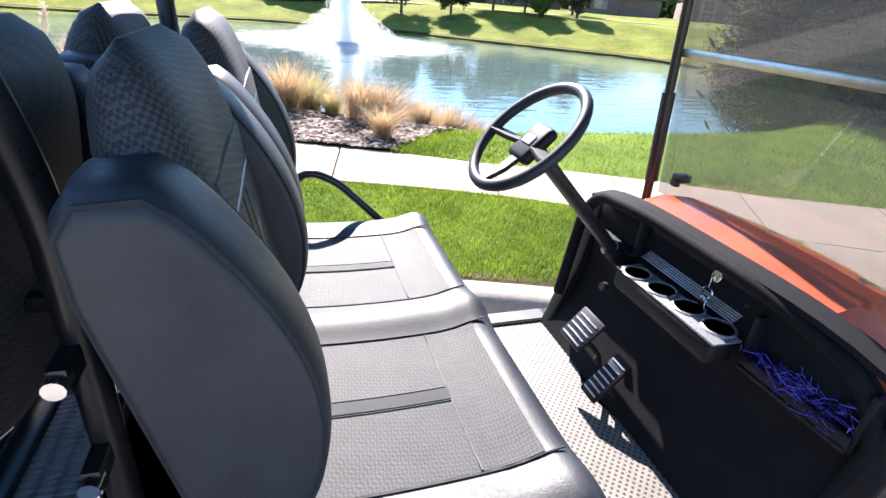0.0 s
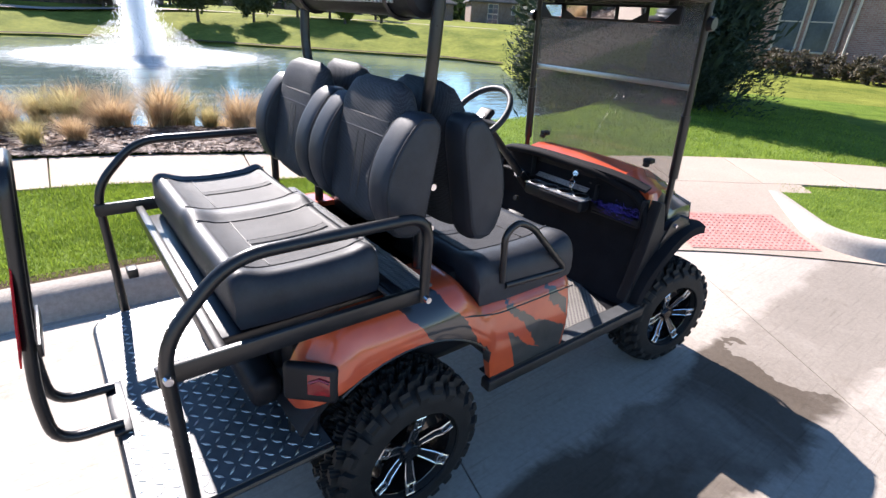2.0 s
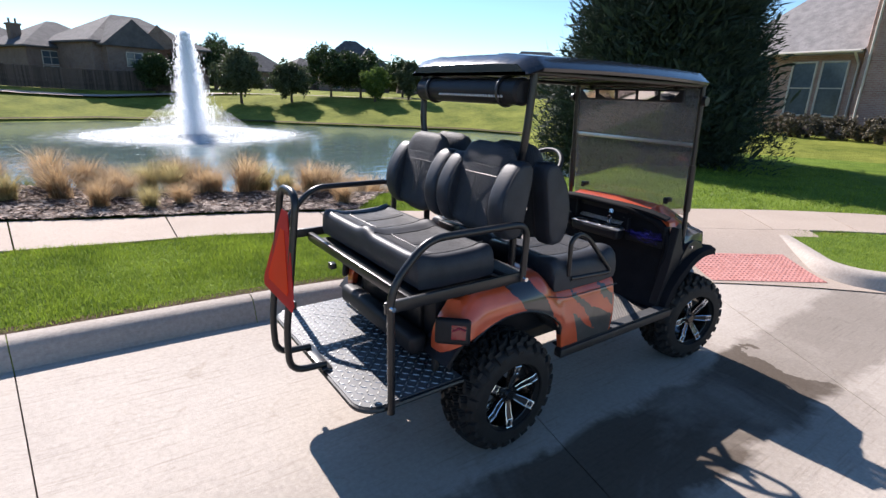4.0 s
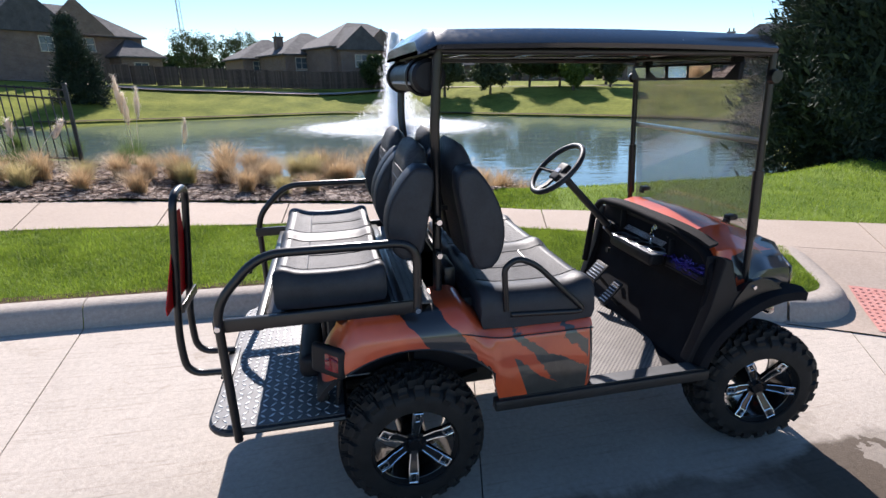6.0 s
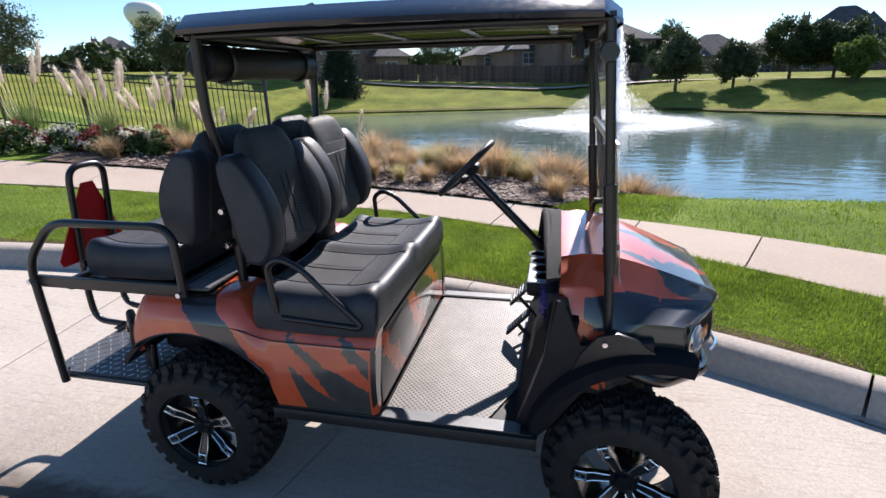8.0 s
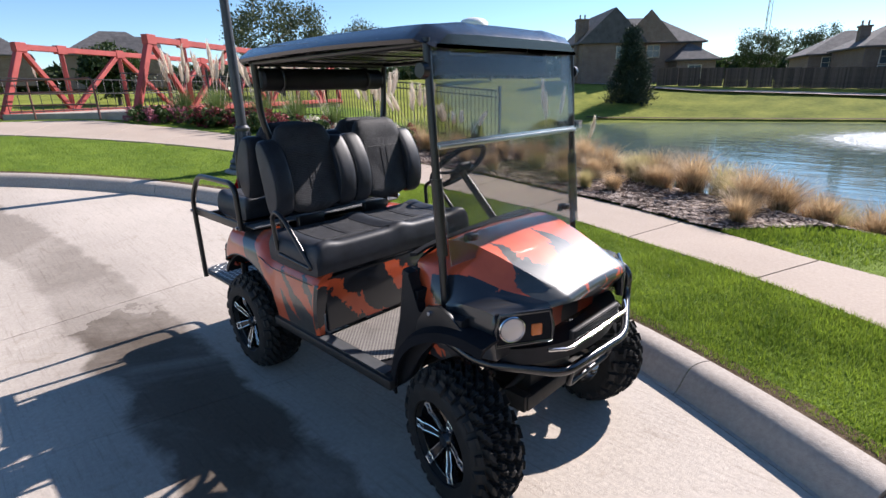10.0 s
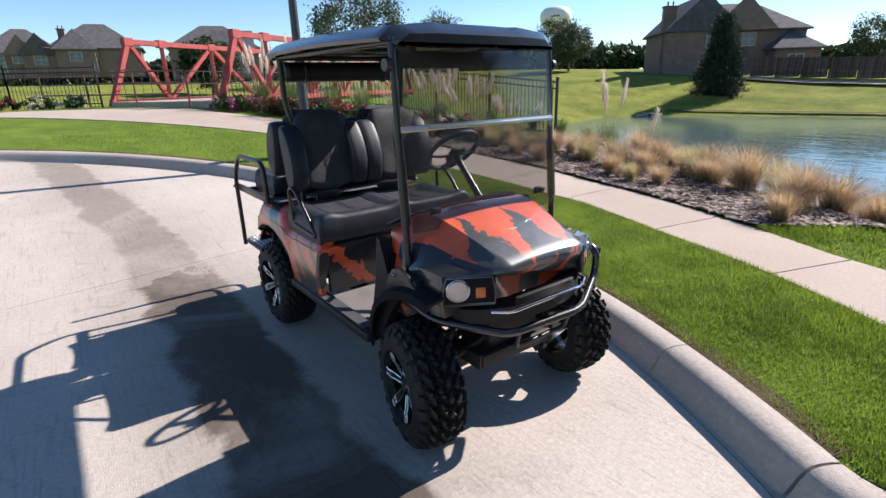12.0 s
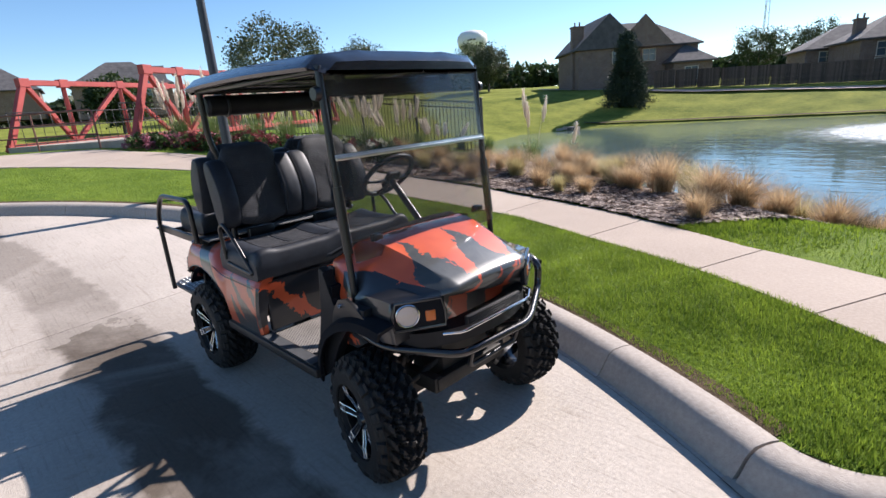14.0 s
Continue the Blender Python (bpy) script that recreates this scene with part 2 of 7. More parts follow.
def lathe(profile, seg=24, c=(0, 0, 0)):
    """Turned about z: profile of (radius, height)."""
    rings = [[(c[0] + r * math.cos(2 * math.pi * k / seg), c[1] + r * math.sin(2 * math.pi * k / seg), c[2] + h) for k in range(seg)] for r, h in profile]
    return loft(rings)


def prism(poly, axis, a, b, bevel=0.0, seg=2):
    """A flat outline of 2D points pushed from a to b along an axis ('x','y','z')."""
    def put(u, v, w):
        return {"x": (w, u, v), "y": (u, w, v), "z": (u, v, w)}[axis]
    bm = bmesh.new()
    va = [bm.verts.new(put(u, v, a)) for u, v in poly]
    vb = [bm.verts.new(put(u, v, b)) for u, v in poly]
    n = len(poly)
    for i in range(n):
        bm.faces.new((va[i], va[(i + 1) % n], vb[(i + 1) % n], vb[i]))
    fa, fb = bm.faces.new(va[::-1]), bm.faces.new(vb)
    if bevel:
        bmesh.ops.bevel(bm, geom=list({e for f in (fa, fb) for e in f.edges}), offset=bevel, segments=seg, profile=0.6, affect="EDGES")
    big = [f for f in bm.faces if len(f.verts) > 4]
    bmesh.ops.triangulate(bm, faces=big, ngon_method="EAR_CLIP")
    return bm


def lerp_table(rows, x):
    return float(np.interp(x, [r[0] for r in rows], [r[1] for r in rows]))


# ---------------------------------------------------------------- lie of the land
def ease(d, w):
    return 0.0 if d <= 0 else (d * d / (2 * w) if d < w else d - w / 2)


def rise(x):
    """The street climbs behind the cart."""
    return 0.09 * (ease(-x - 0.6, 2.0) - ease(-x - 12.0, 3.0))


WALK_NEAR = ((20, 10.6), (33, 10.35), (47, 9.75), (60, 9.45), (70, 9.66), (79, 9.8), (88, 10.15), (96, 10.25), (105, 10.25), (117, 10.55), (128, 10.95), (141, 11.45), (155, 12.1), (175, 13.2), (200, 14.5))
WALK_FAR = ((20, 12.0), (31, 11.73), (47, 11.0), (57, 10.56), (72, 10.56), (80, 10.85), (88, 11.2), (96, 11.5), (105, 11.55), (117, 12.0), (128, 12.55), (135, 13.2), (142, 13.8), (147, 14.6), (155, 14.7), (175, 15.2), (200, 16.0))
POND = ((-24, 36), (-20, 42), (-12, 46), (0, 49), (9, 45.5), (18, 39.5), (26, 33), (28, 29), (24, 24), (19, 17), (15.4, 12.2), (11.5, 9.5), (7, 7.9), (3.2, 7.9), (0.6, 9.4), (-4, 11.7), (-8, 12.6), (-12, 15), (-17, 20), (-22, 28))
WATER_Z = -1.5


def polar(th, r):
    a = radians(th)
    return CX + r * math.cos(a), CY + r * math.sin(a)


def pond_distance(x, y):
    """Signed distance to the shore: below zero in the water."""
    best, inside = 1e9, False
    n = len(POND)
    for i in range(n):
        (x0, y0), (x1, y1) = POND[i], POND[(i + 1) % n]
        dx, dy = x1 - x0, y1 - y0
        t = min(1, max(0, ((x - x0) * dx + (y - y0) * dy) / (dx * dx + dy * dy)))
        best = min(best, math.hypot(x - x0 - t * dx, y - y0 - t * dy))
        if (y0 > y) != (y1 > y) and x < x0 + (y - y0) / (y1 - y0) * dx:
            inside = not inside
    return -best if inside else best


def sstep(a, b, x):
    t = min(1, max(0, (x - a) / (b - a)))
    return t * t * (3 - 2 * t)


def land(x, y):
    """Height of the open ground."""
    r = math.hypot(x - CX, y - CY)
    near = rise(x) + 0.135
    if r < 110:
        d = pond_distance(x, y)
    else:
        d = 40.0
    far = 0.75 + 1.6 * sstep(-20, -66, x) + 0.5 * sstep(60, 90, r) + 0.9 * sstep(0, -30, x) * sstep(40, 55, y)
    if x > 15 and y < 25:
        far = 0.35
    h = near + (far - near) * sstep(18, 42, r)
    shore = WATER_Z - 0.06 + ((0.58 if r < 30 else 0.2) * d if d > 0 else max(-0.7, 0.4 * d)) + 0.03 * noise.noise((x * 0.7, y * 0.7, 0))
    k = 0.25
    m = min(h, shore) if abs(h - shore) > k else (h + shore) / 2 - (k * k - 0 + (h - shore) ** 2) / (4 * k)
    return m


RAMP0, RAMP1, TURN_R = 43.0, 59.3, 0.6     # where the kerb leaves the street line, and the radius of its turn


def in_ramp(th):
    return sstep(RAMP1 + 0.4, RAMP1 - 0.3, th) * sstep(RAMP0 - 0.4, RAMP0 + 0.3, th)


def corner_reach(r, rad):
    """How far a rounded verge corner reaches past the end of the straight kerb."""
    d = R0 - 0.1 + TURN_R - r
    return rad if d <= 0 else math.sqrt(max(0.0, rad * rad - d * d))


def on_verge(th, r):
    """Whether a spot lies on grass beside the dropped crossing."""
    lim = math.degrees(corner_reach(r, TURN_R - 0.27) / r)
    return not (RAMP0 + lim < th < RAMP1 - lim) and not (RAMP0 < th < RAMP1 and r < R0 - 0.1 + 0.27)


def ground_z(x, y):
    r = math.hypot(x - CX, y - CY)
    th = math.degrees(math.atan2(y - CY, x - CX)) % 360
    low = rise(x) - 0.06
    if r < R0 - 0.12:
        return low
    hi = land(x, y)
    if r < lerp_table(WALK_FAR, th) - 0.05 and r > lerp_table(WALK_NEAR, th) + 0.05:
        hi -= 0.06
    if in_ramp(th) > 0 and r < lerp_table(WALK_NEAR, th) + 0.1:
        hi -= 0.22 * in_ramp(th)
    return low + (hi - low) * sstep(R0 - 0.12, R0 - 0.02, r)


def sheet(name, thetas, radii_of, zfun, material, kind="structure", label="", category=""):
    verts, faces = [], []
    n = None
    for th in thetas:
        rs = radii_of(th)
        n = len(rs)
        for r in rs:
            x, y = polar(th, r)
            verts.append((x, y, zfun(x, y)))
    for i in range(len(thetas) - 1):
        for j in range(n - 1):
            a = i * n + j
            faces.append((a, a + 1, a + n + 1, a + n))
    me = mesh_from(name, verts, faces)
    me.materials.append(material)
    smooth(me, 60)
    ob = new(name, me)
    return tagged(ob, label, category, "", kind)


def span(a, b, n):
    return [a + (b - a) * i / (n - 1) for i in range(n)]


fine_th = span(15, 165, 376)
coarse_th = span(165, 375, 64)[1:]
radii = [0.01, 3, 6, 7.6, 7.97, 8.03, 8.09] + span(8.3, 17, 42) + span(17.4, 34, 36) + span(35, 72, 34) + [80, 95, 120, 170, 260, 420, 800, 1600, 3200]
ground = sheet("ground", fine_th + coarse_th, lambda th: radii, ground_z, M_FARLAWN, "structure", "mown green lawn sloping down to a pond and far away", "ground")
inner = sheet("lawn", span(15, 165, 420), lambda th: span(R0 + 0.02, 21, 60), lambda x, y: ground_z(x, y) + 0.008, M_LAWN, "structure", "bright green mown lawn beside the kerb and pavement", "lawn")

water = mesh_from("pond", [(x, y, WATER_Z) for x, y in ((-60, 8), (60, 8), (60, 70), (-60, 70))], [(0, 1, 2, 3)])
water.materials.append(M_WATER)
tagged(new("pond", water), "calm green pond with ripples round a fountain", "pond", "", "structure")


# ---------------------------------------------------------------- road slabs, kerb and pavement, piece by piece
def sector(th0, th1, r0, r1, zf, thick, nth, nr, gap=0.006, bev=0.006):
    """One curved slab with a thickness and slightly dropped edges."""
    ga0, ga1 = th0 + math.degrees(gap / r1), th1 - math.degrees(gap / r1)
    ths, rs = span(ga0, ga1, nth), span(r0 + gap, r1 - gap, nr)
    bm = bmesh.new()
    grid = [[bm.verts.new((*polar(t, r), zf(*polar(t, r)))) for r in rs] for t in ths]
    for i in range(nth - 1):
        for j in range(nr - 1):
            bm.faces.new((grid[i][j], grid[i + 1][j], grid[i + 1][j + 1], grid[i][j + 1]))
    rim = [grid[i][0] for i in range(nth)] + [grid[-1][j] for j in range(1, nr)] + [grid[i][-1] for i in range(nth - 2, -1, -1)] + [grid[0][j] for j in range(nr - 2, 0, -1)]
    low = [bm.verts.new(v.co - Vector((0, 0, thick))) for v in rim]
    for i in range(len(rim)):
        k = (i + 1) % len(rim)
        bm.faces.new((rim[i], low[i], low[k], rim[k]))
    return bm


road = tagged(new("road", mesh_from("road", [(*polar(a, r), rise(polar(a, r)[0]) - 0.035) for a in span(0, 360, 73) for r in span(0.01, 8.0, 17)],
                                    [(i * 17 + j, i * 17 + j + 1, (i + 1) * 17 + j + 1, (i + 1) * 17 + j) for i in range(72) for j in range(16)])),
              "pale concrete turning circle with joints, a damp streak and painted shade beside the cart", "road", "", "structure")
road.data.materials.append(M_JOINT)
JOINTS = (-2, 20, 38, 56.5, 76.5, 97.2, 121, 141, 163, 190, 230, 270, 310, 358)
rng = random.Random(5)
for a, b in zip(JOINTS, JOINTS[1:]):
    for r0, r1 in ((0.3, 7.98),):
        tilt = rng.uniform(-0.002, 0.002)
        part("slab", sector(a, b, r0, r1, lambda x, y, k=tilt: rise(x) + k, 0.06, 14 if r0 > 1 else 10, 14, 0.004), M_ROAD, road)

kerb = thing("kerb", "grey cast concrete kerb with a rolled edge round the street", "kerb")
kerb["kind"] = "structure"


def kerb_top(th, r):
    """Cross-section of the kerb: gutter pan, sloping face, rounded top."""
    prof = ((7.98, 0.0), (8.0, 0.004), (8.03, 0.045), (8.055, 0.095), (8.08, 0.128), (8.11, 0.148), (8.15, 0.155), (8.2, 0.156), (8.24, 0.15))
    return prof


def kerb_piece(path):
    """One length of kerb along (edge point, unit vector towards the grass)."""
    rings = []
    for (x, y), (nx, ny) in path:
        ring = []
        for r, h in kerb_top(0, 0):
            px_, py_ = x + nx * (r - 7.98), y + ny * (r - 7.98)
            ring.append((px_, py_, rise(px_) + h + 0.001))
        for r in (8.24, 7.98):
            px_, py_ = x + nx * (r - 7.98), y + ny * (r - 7.98)
            ring.append((px_, py_, rise(px_) - 0.15))
        rings.append(ring)
    return part("kerb_stone", loft(rings), M_KERB, kerb)


for KJ in ((17, 25, 34, RAMP0), (RAMP1, 66.3, 76.5, 86.8, 97.2, 109, 121, 131, 141, 152, 163)):
    for a, b in zip(KJ, KJ[1:]):
        kerb_piece([(polar(t, 7.98), (math.cos(radians(t)), math.sin(radians(t)))) for t in span(a + 0.025, b - 0.025, 14)])
# the kerb turns away from the street at both sides of the dropped crossing
for th0, sg in ((RAMP0, 1), (RAMP1, -1)):
    er = Vector((math.cos(radians(th0)), math.sin(radians(th0))))
    et = Vector((-er.y, er.x)) * sg
    c = Vector(polar(th0, 7.98 + TURN_R))
    turn_path = []
    for f in span(1.5, 90, 14):
        n = er * math.cos(radians(f)) - et * math.sin(radians(f))
        turn_path.append((tuple(c - n * TURN_R), tuple(n)))
    for d in span(0.1, 0.95, 4):
        turn_path.append((tuple(c + et * TURN_R + er * d), tuple(-et)))
    kerb_piece(turn_path)
    # rounded corner of turf inside the turn
    bm = bmesh.new()
    grid = []
    for r in span(8.23, lerp_table(WALK_NEAR, th0 + sg * 3) + 0.02, 14):
        lim = math.degrees(corner_reach(r, TURN_R - 0.25) / r)
        row = []
        for t in span(th0 - sg * 0.7, th0 + sg * lim, 7):
            x, y = polar(t, r)
            row.append(bm.verts.new((x, y, land(x, y) + 0.011)))
        grid.append(row)
    for g, h in zip(grid, grid[1:]):
        for k in range(6):
            bm.faces.new((g[k], g[k + 1], h[k + 1], h[k]))
    tagged(part("turf_corner", bm, M_LAWN), "rounded corner of green turf beside the dropped kerb", "lawn", "", "structure")

pavement = thing("pavement", "tan concrete pavement slabs curving beside the street", "pavement")
pavement["kind"] = "structure"
WJ = [20, 26, 32.5, 39, 45.5, 52, 58.5, 64.8, 71.0, 79.2, 88.7, 96.3, 103.6, 111, 118.5, 126, 133.5, 141, 149, 157, 165]


def walk_z(x, y):
    return land(x, y) + 0.022


for a, b in zip(WJ, WJ[1:]):
    bm = bmesh.new()
    ths, nr = span(a + 0.04, b - 0.04, 9), 6
    grid = []
    for t in ths:
        r0, r1 = lerp_table(WALK_NEAR, t), lerp_table(WALK_FAR, t)
        grid.append([bm.verts.new((*polar(t, r), walk_z(*polar(t, r)))) for r in span(r0, r1, nr)])
    for g, h in zip(grid, grid[1:]):
        for j in range(nr - 1):
            bm.faces.new((g[j], h[j], h[j + 1], g[j + 1]))
    rim = [g[0] for g in grid] + grid[-1][1:] + [g[-1] for g in grid[-2::-1]] + grid[0][nr - 2:0:-1]
    low = [bm.verts.new(v.co - Vector((0, 0, 0.1))) for v in rim]
    for i in range(len(rim)):
        k = (i + 1) % len(rim)
        bm.faces.new((rim[i], low[i], low[k], rim[k]))
    part("paving_slab", bm, M_WALK, pavement)

# dropped crossing between the kerb and the pavement
ramp_bm = bmesh.new()
grid = []
for t in span(RAMP0 - 0.2, RAMP1 + 0.2, 24):
    r1 = lerp_table(WALK_NEAR, t)
    row = []
    for r in span(7.97, r1 - 0.01, 10):
        x, y = polar(t, r)
        full = land(x, y) + 0.022
        row.append(ramp_bm.verts.new((x, y, 0.012 + (full - 0.012) * sstep(7.97, r1, r))))
    grid.append(row)
for g, h in zip(grid, grid[1:]):
    for j in range(9):
        ramp_bm.faces.new((g[j], h[j], h[j + 1], g[j + 1]))
ramp = part("crossing_ramp", ramp_bm, M_WALK)
tagged(ramp, "sloping concrete dropped-kerb ramp", "ramp", "", "structure")

tact = thing("tactile_panel", "weathered red tactile warning panel with rows of domes", "paving", at=(4.22, 0.09, 0.03))
tx, ty = Vector((0.83, -0.56, 0)).normalized(), Vector((0.56, 0.83, 0)).normalized()


def ramp_z(x, y):
    r = math.hypot(x - CX, y - CY)
    th = math.degrees(math.atan2(y - CY, x - CX))
    r1 = lerp_table(WALK_NEAR, th)
    return 0.012 + (land(x, y) + 0.022 - 0.012) * sstep(7.97, r1, r)


c0 = Vector((4.17, 0.08, 0))
pb = bmesh.new()
gridp = [[None] * 9 for _ in range(13)]
for i in range(13):
    for j in range(9):
        p = c0 + tx * (-0.6 + 0.1 * i) + ty * (-0.36 + 0.09 * j)
        gridp[i][j] = pb.verts.new((p.x - 4.22, p.y - 0.09, ramp_z(p.x, p.y) + 0.006 - 0.03))
for i in range(12):
    for j in range(8):
        pb.faces.new((gridp[i][j], gridp[i + 1][j], gridp[i + 1][j + 1], gridp[i][j + 1]))
plate = part("panel", pb, M_TACT, tact)
dome_mesh = None
for i in range(24):
    for j in range(13):
        p = c0 + tx * (-0.575 + 0.05 * i) + ty * (-0.325 + 0.054 * j)
        if dome_mesh is None:
            d = part("dome", lathe(((0.0135, 0), (0.012, 0.004), (0.007, 0.0065), (0.001, 0.007)), 8), M_TACT, tact)
            dome_mesh = d.data
        else:
            d = new("dome", dome_mesh)
            d.parent = tact
        d.location = (p.x - 4.22, p.y - 0.09, ramp_z(p.x, p.y) + 0.0055 - 0.03)


# ---------------------------------------------------------------- golf cart
def mth(nt, op, *args):
    n = nt.nodes.new("ShaderNodeMath")
    n.operation = op
    for sock, v in zip(n.inputs, args):
        if isinstance(v, (int, float)):
            sock.default_value = v
        else:
            nt.links.new(v, sock)
    return n.outputs[0]


def paint_mat():
    """Copper-orange flake paint torn through with dark and grey-green claw shapes."""
    m, nt, p = nodes_of("claw_paint")
    pos = nt.nodes.new("ShaderNodeNewGeometry").outputs["Position"]
    sep = nt.nodes.new("ShaderNodeSeparateXYZ")
    nt.links.new(pos, sep.inputs[0])
    x, y, z = sep.outputs
    ay = mth(nt, "ABSOLUTE", y)
    n1 = mth(nt, "SUBTRACT", noise_node(nt, 6, 5, 0.65, 0.4, coord="World"), 0.5)

    def tri(v):
        return mth(nt, "MULTIPLY", mth(nt, "PINGPONG", v, 0.5), 2.0)

    def lin(a, ka, b, kb, c):
        return mth(nt, "ADD", mth(nt, "MULTIPLY_ADD", a, ka, c), mth(nt, "MULTIPLY", b, kb))

    def above(a, b):
        return mth(nt, "GREATER_THAN", a, b)

    # hood: orange behind, grey teeth reaching back from the nose; orange teeth up the nose
    t1 = tri(lin(y, 3.6, n1, 0.8, 0.35))
    edge_x = mth(nt, "MULTIPLY_ADD", t1, -0.44, lin(n1, 0.16, ay, -0.10, 2.09))
    grey_hood = mth(nt, "MULTIPLY", above(x, edge_x), above(x, 1.42))
    t2 = tri(lin(y, 6.4, n1, 0.9, 0.1))
    nose = mth(nt, "MULTIPLY", mth(nt, "MULTIPLY", above(x, 2.0), above(0.235, ay)), above(mth(nt, "MULTIPLY_ADD", t2, 0.25, lin(n1, 0.10, ay, -0.03, 0.675)), z))
    streak = above(0.80, tri(mth(nt, "ADD", lin(x, 1.9, z, 5.0, 0.3), mth(nt, "MULTIPLY", n1, 0.9))))
    outer = above(ay, mth(nt, "MULTIPLY_ADD", x, -0.345, 0.985))
    low = above(mth(nt, "MULTIPLY_ADD", n1, 0.10, 0.975), z)
    side = mth(nt, "MULTIPLY", mth(nt, "MULTIPLY", above(x, 1.53), outer), mth(nt, "MULTIPLY", low, mth(nt, "MAXIMUM", streak, above(x, 1.80))))
    # flanks: a dark band over the arch and flame-like claws on the door
    band = above(mth(nt, "MULTIPLY_ADD", n1, 0.14, 0.075), mth(nt, "ABSOLUTE", lin(x, 1.0, z, 0.75, -0.71)))
    band = mth(nt, "MULTIPLY", band, mth(nt, "MULTIPLY", above(0.35, x), above(ay, 0.42)))
    t3 = tri(mth(nt, "ADD", lin(x, 5.0, z, 5.2, 0.2), mth(nt, "MULTIPLY", n1, 1.3)))
    claw = above(mth(nt, "MULTIPLY_ADD", t3, 0.30, lin(n1, 0.05, x, 0.18, 0.40)), z)
    claw = mth(nt, "MULTIPLY", claw, mth(nt, "MULTIPLY", above(x, mth(nt, "MULTIPLY_ADD", z, -0.35, 0.66)), above(0.765, x)))
    # seat box front: mostly dark with red slashes
    t4 = tri(mth(nt, "ADD", lin(y, 2.6, z, 2.2, 0.15), mth(nt, "MULTIPLY", n1, 1.2)))
    front = mth(nt, "MULTIPLY", above(0.66, mth(nt, "MULTIPLY_ADD", n1, 0.25, t4)), mth(nt, "MULTIPLY", above(x, 0.772), above(1.0, x)))
    grey_mask = mth(nt, "MAXIMUM", mth(nt, "MULTIPLY", grey_hood, mth(nt, "SUBTRACT", 1.0, nose)), claw)
    dark_mask = mth(nt, "MAXIMUM", mth(nt, "MAXIMUM", band, front), side)
    base = ramp_node(nt, noise_node(nt, 5, 3, coord="World"), ((0.3, (0.46, 0.058, 0.018)), (0.75, (0.63, 0.105, 0.03))))
    grey = ramp_node(nt, noise_node(nt, 9, 4, 0.6, 0.5, coord="World"), ((0.3, (0.024, 0.026, 0.026)), (0.7, (0.062, 0.064, 0.058))))
    col = mix_node(nt, grey_mask, base, grey)
    col = mix_node(nt, dark_mask, col, (0.014, 0.015, 0.019))
    nt.links.new(col, p.inputs["Base Color"])
    p.inputs["Roughness"].default_value = 0.4
    p.inputs["Metallic"].default_value = 0.1
    p.inputs["Coat Weight"].default_value = 1.0
    p.inputs["Coat Roughness"].default_value = 0.06
    bump_node(nt, p, noise_node(nt, 420, 2, 0.5), 0.06, 0.001)
    return m


def weave_mat():
    """Grained dark vinyl with a fine woven emboss."""
    m, nt, p = nodes_of("woven_vinyl")
    tc = nt.nodes.new("ShaderNodeTexCoord")
    ch = nt.nodes.new("ShaderNodeTexChecker")
    ch.inputs["Scale"].default_value = 210
    mp = nt.nodes.new("ShaderNodeMapping")
    mp.inputs["Rotation"].default_value = (0.3, 0.2, 0.785)
    nt.links.new(tc.outputs["Object"], mp.inputs["Vector"])
    nt.links.new(mp.outputs["Vector"], ch.inputs["Vector"])
    n = noise_node(nt, 14, 4)
    col = mix_node(nt, 0.4, ramp_node(nt, n, ((0.3, (0.02, 0.021, 0.025)), (0.7, (0.045, 0.046, 0.052)))), mix_node(nt, ch.outputs["Fac"], (0.008, 0.008, 0.01), (0.085, 0.086, 0.095)))
    nt.links.new(col, p.inputs["Base Color"])
    p.inputs["Roughness"].default_value = 0.62
    p.inputs["Specular IOR Level"].default_value = 0.25
    bump_node(nt, p, ch.outputs["Fac"], 0.6, 0.002)
    return m


def tread_plate_mat(name, dark, light, metal):
    """Five-bar chequer plate: relief of short crossed bars."""
    m, nt, p = nodes_of(name)
    tc = nt.nodes.new("ShaderNodeTexCoord")
    outs = []
    for ang, off in ((0.785, 0.0), (-0.785, 0.5)):
        mp = nt.nodes.new("ShaderNodeMapping")
        mp.inputs["Rotation"].default_value = (0, 0, ang)
        mp.inputs["Scale"].default_value = (26, 60, 1)
        mp.inputs["Location"].default_value = (off, off, 0)
        nt.links.new(tc.outputs["Object"], mp.inputs["Vector"])
        v = nt.nodes.new("ShaderNodeTexVoronoi")
        v.inputs["Randomness"].default_value = 0.0
        v.inputs["Scale"].default_value = 1.0
        nt.links.new(mp.outputs["Vector"], v.inputs["Vector"])
        outs.append(ramp_node(nt, v.outputs["Distance"], ((0.22, (1, 1, 1)), (0.4, (0, 0, 0)))))
    h = mix_node(nt, 1.0, outs[0], outs[1], "LIGHTEN")
    n = noise_node(nt, 9, 5)
    nt.links.new(mix_node(nt, 0.5, ramp_node(nt, n, ((0.3, dark), (0.75, light))), mix_node(nt, h, dark, light)), p.inputs["Base Color"])
    p.inputs["Metallic"].default_value = metal
    p.inputs["Roughness"].default_value = 0.55
    bump_node(nt, p, h, 0.9, 0.006)
    return m


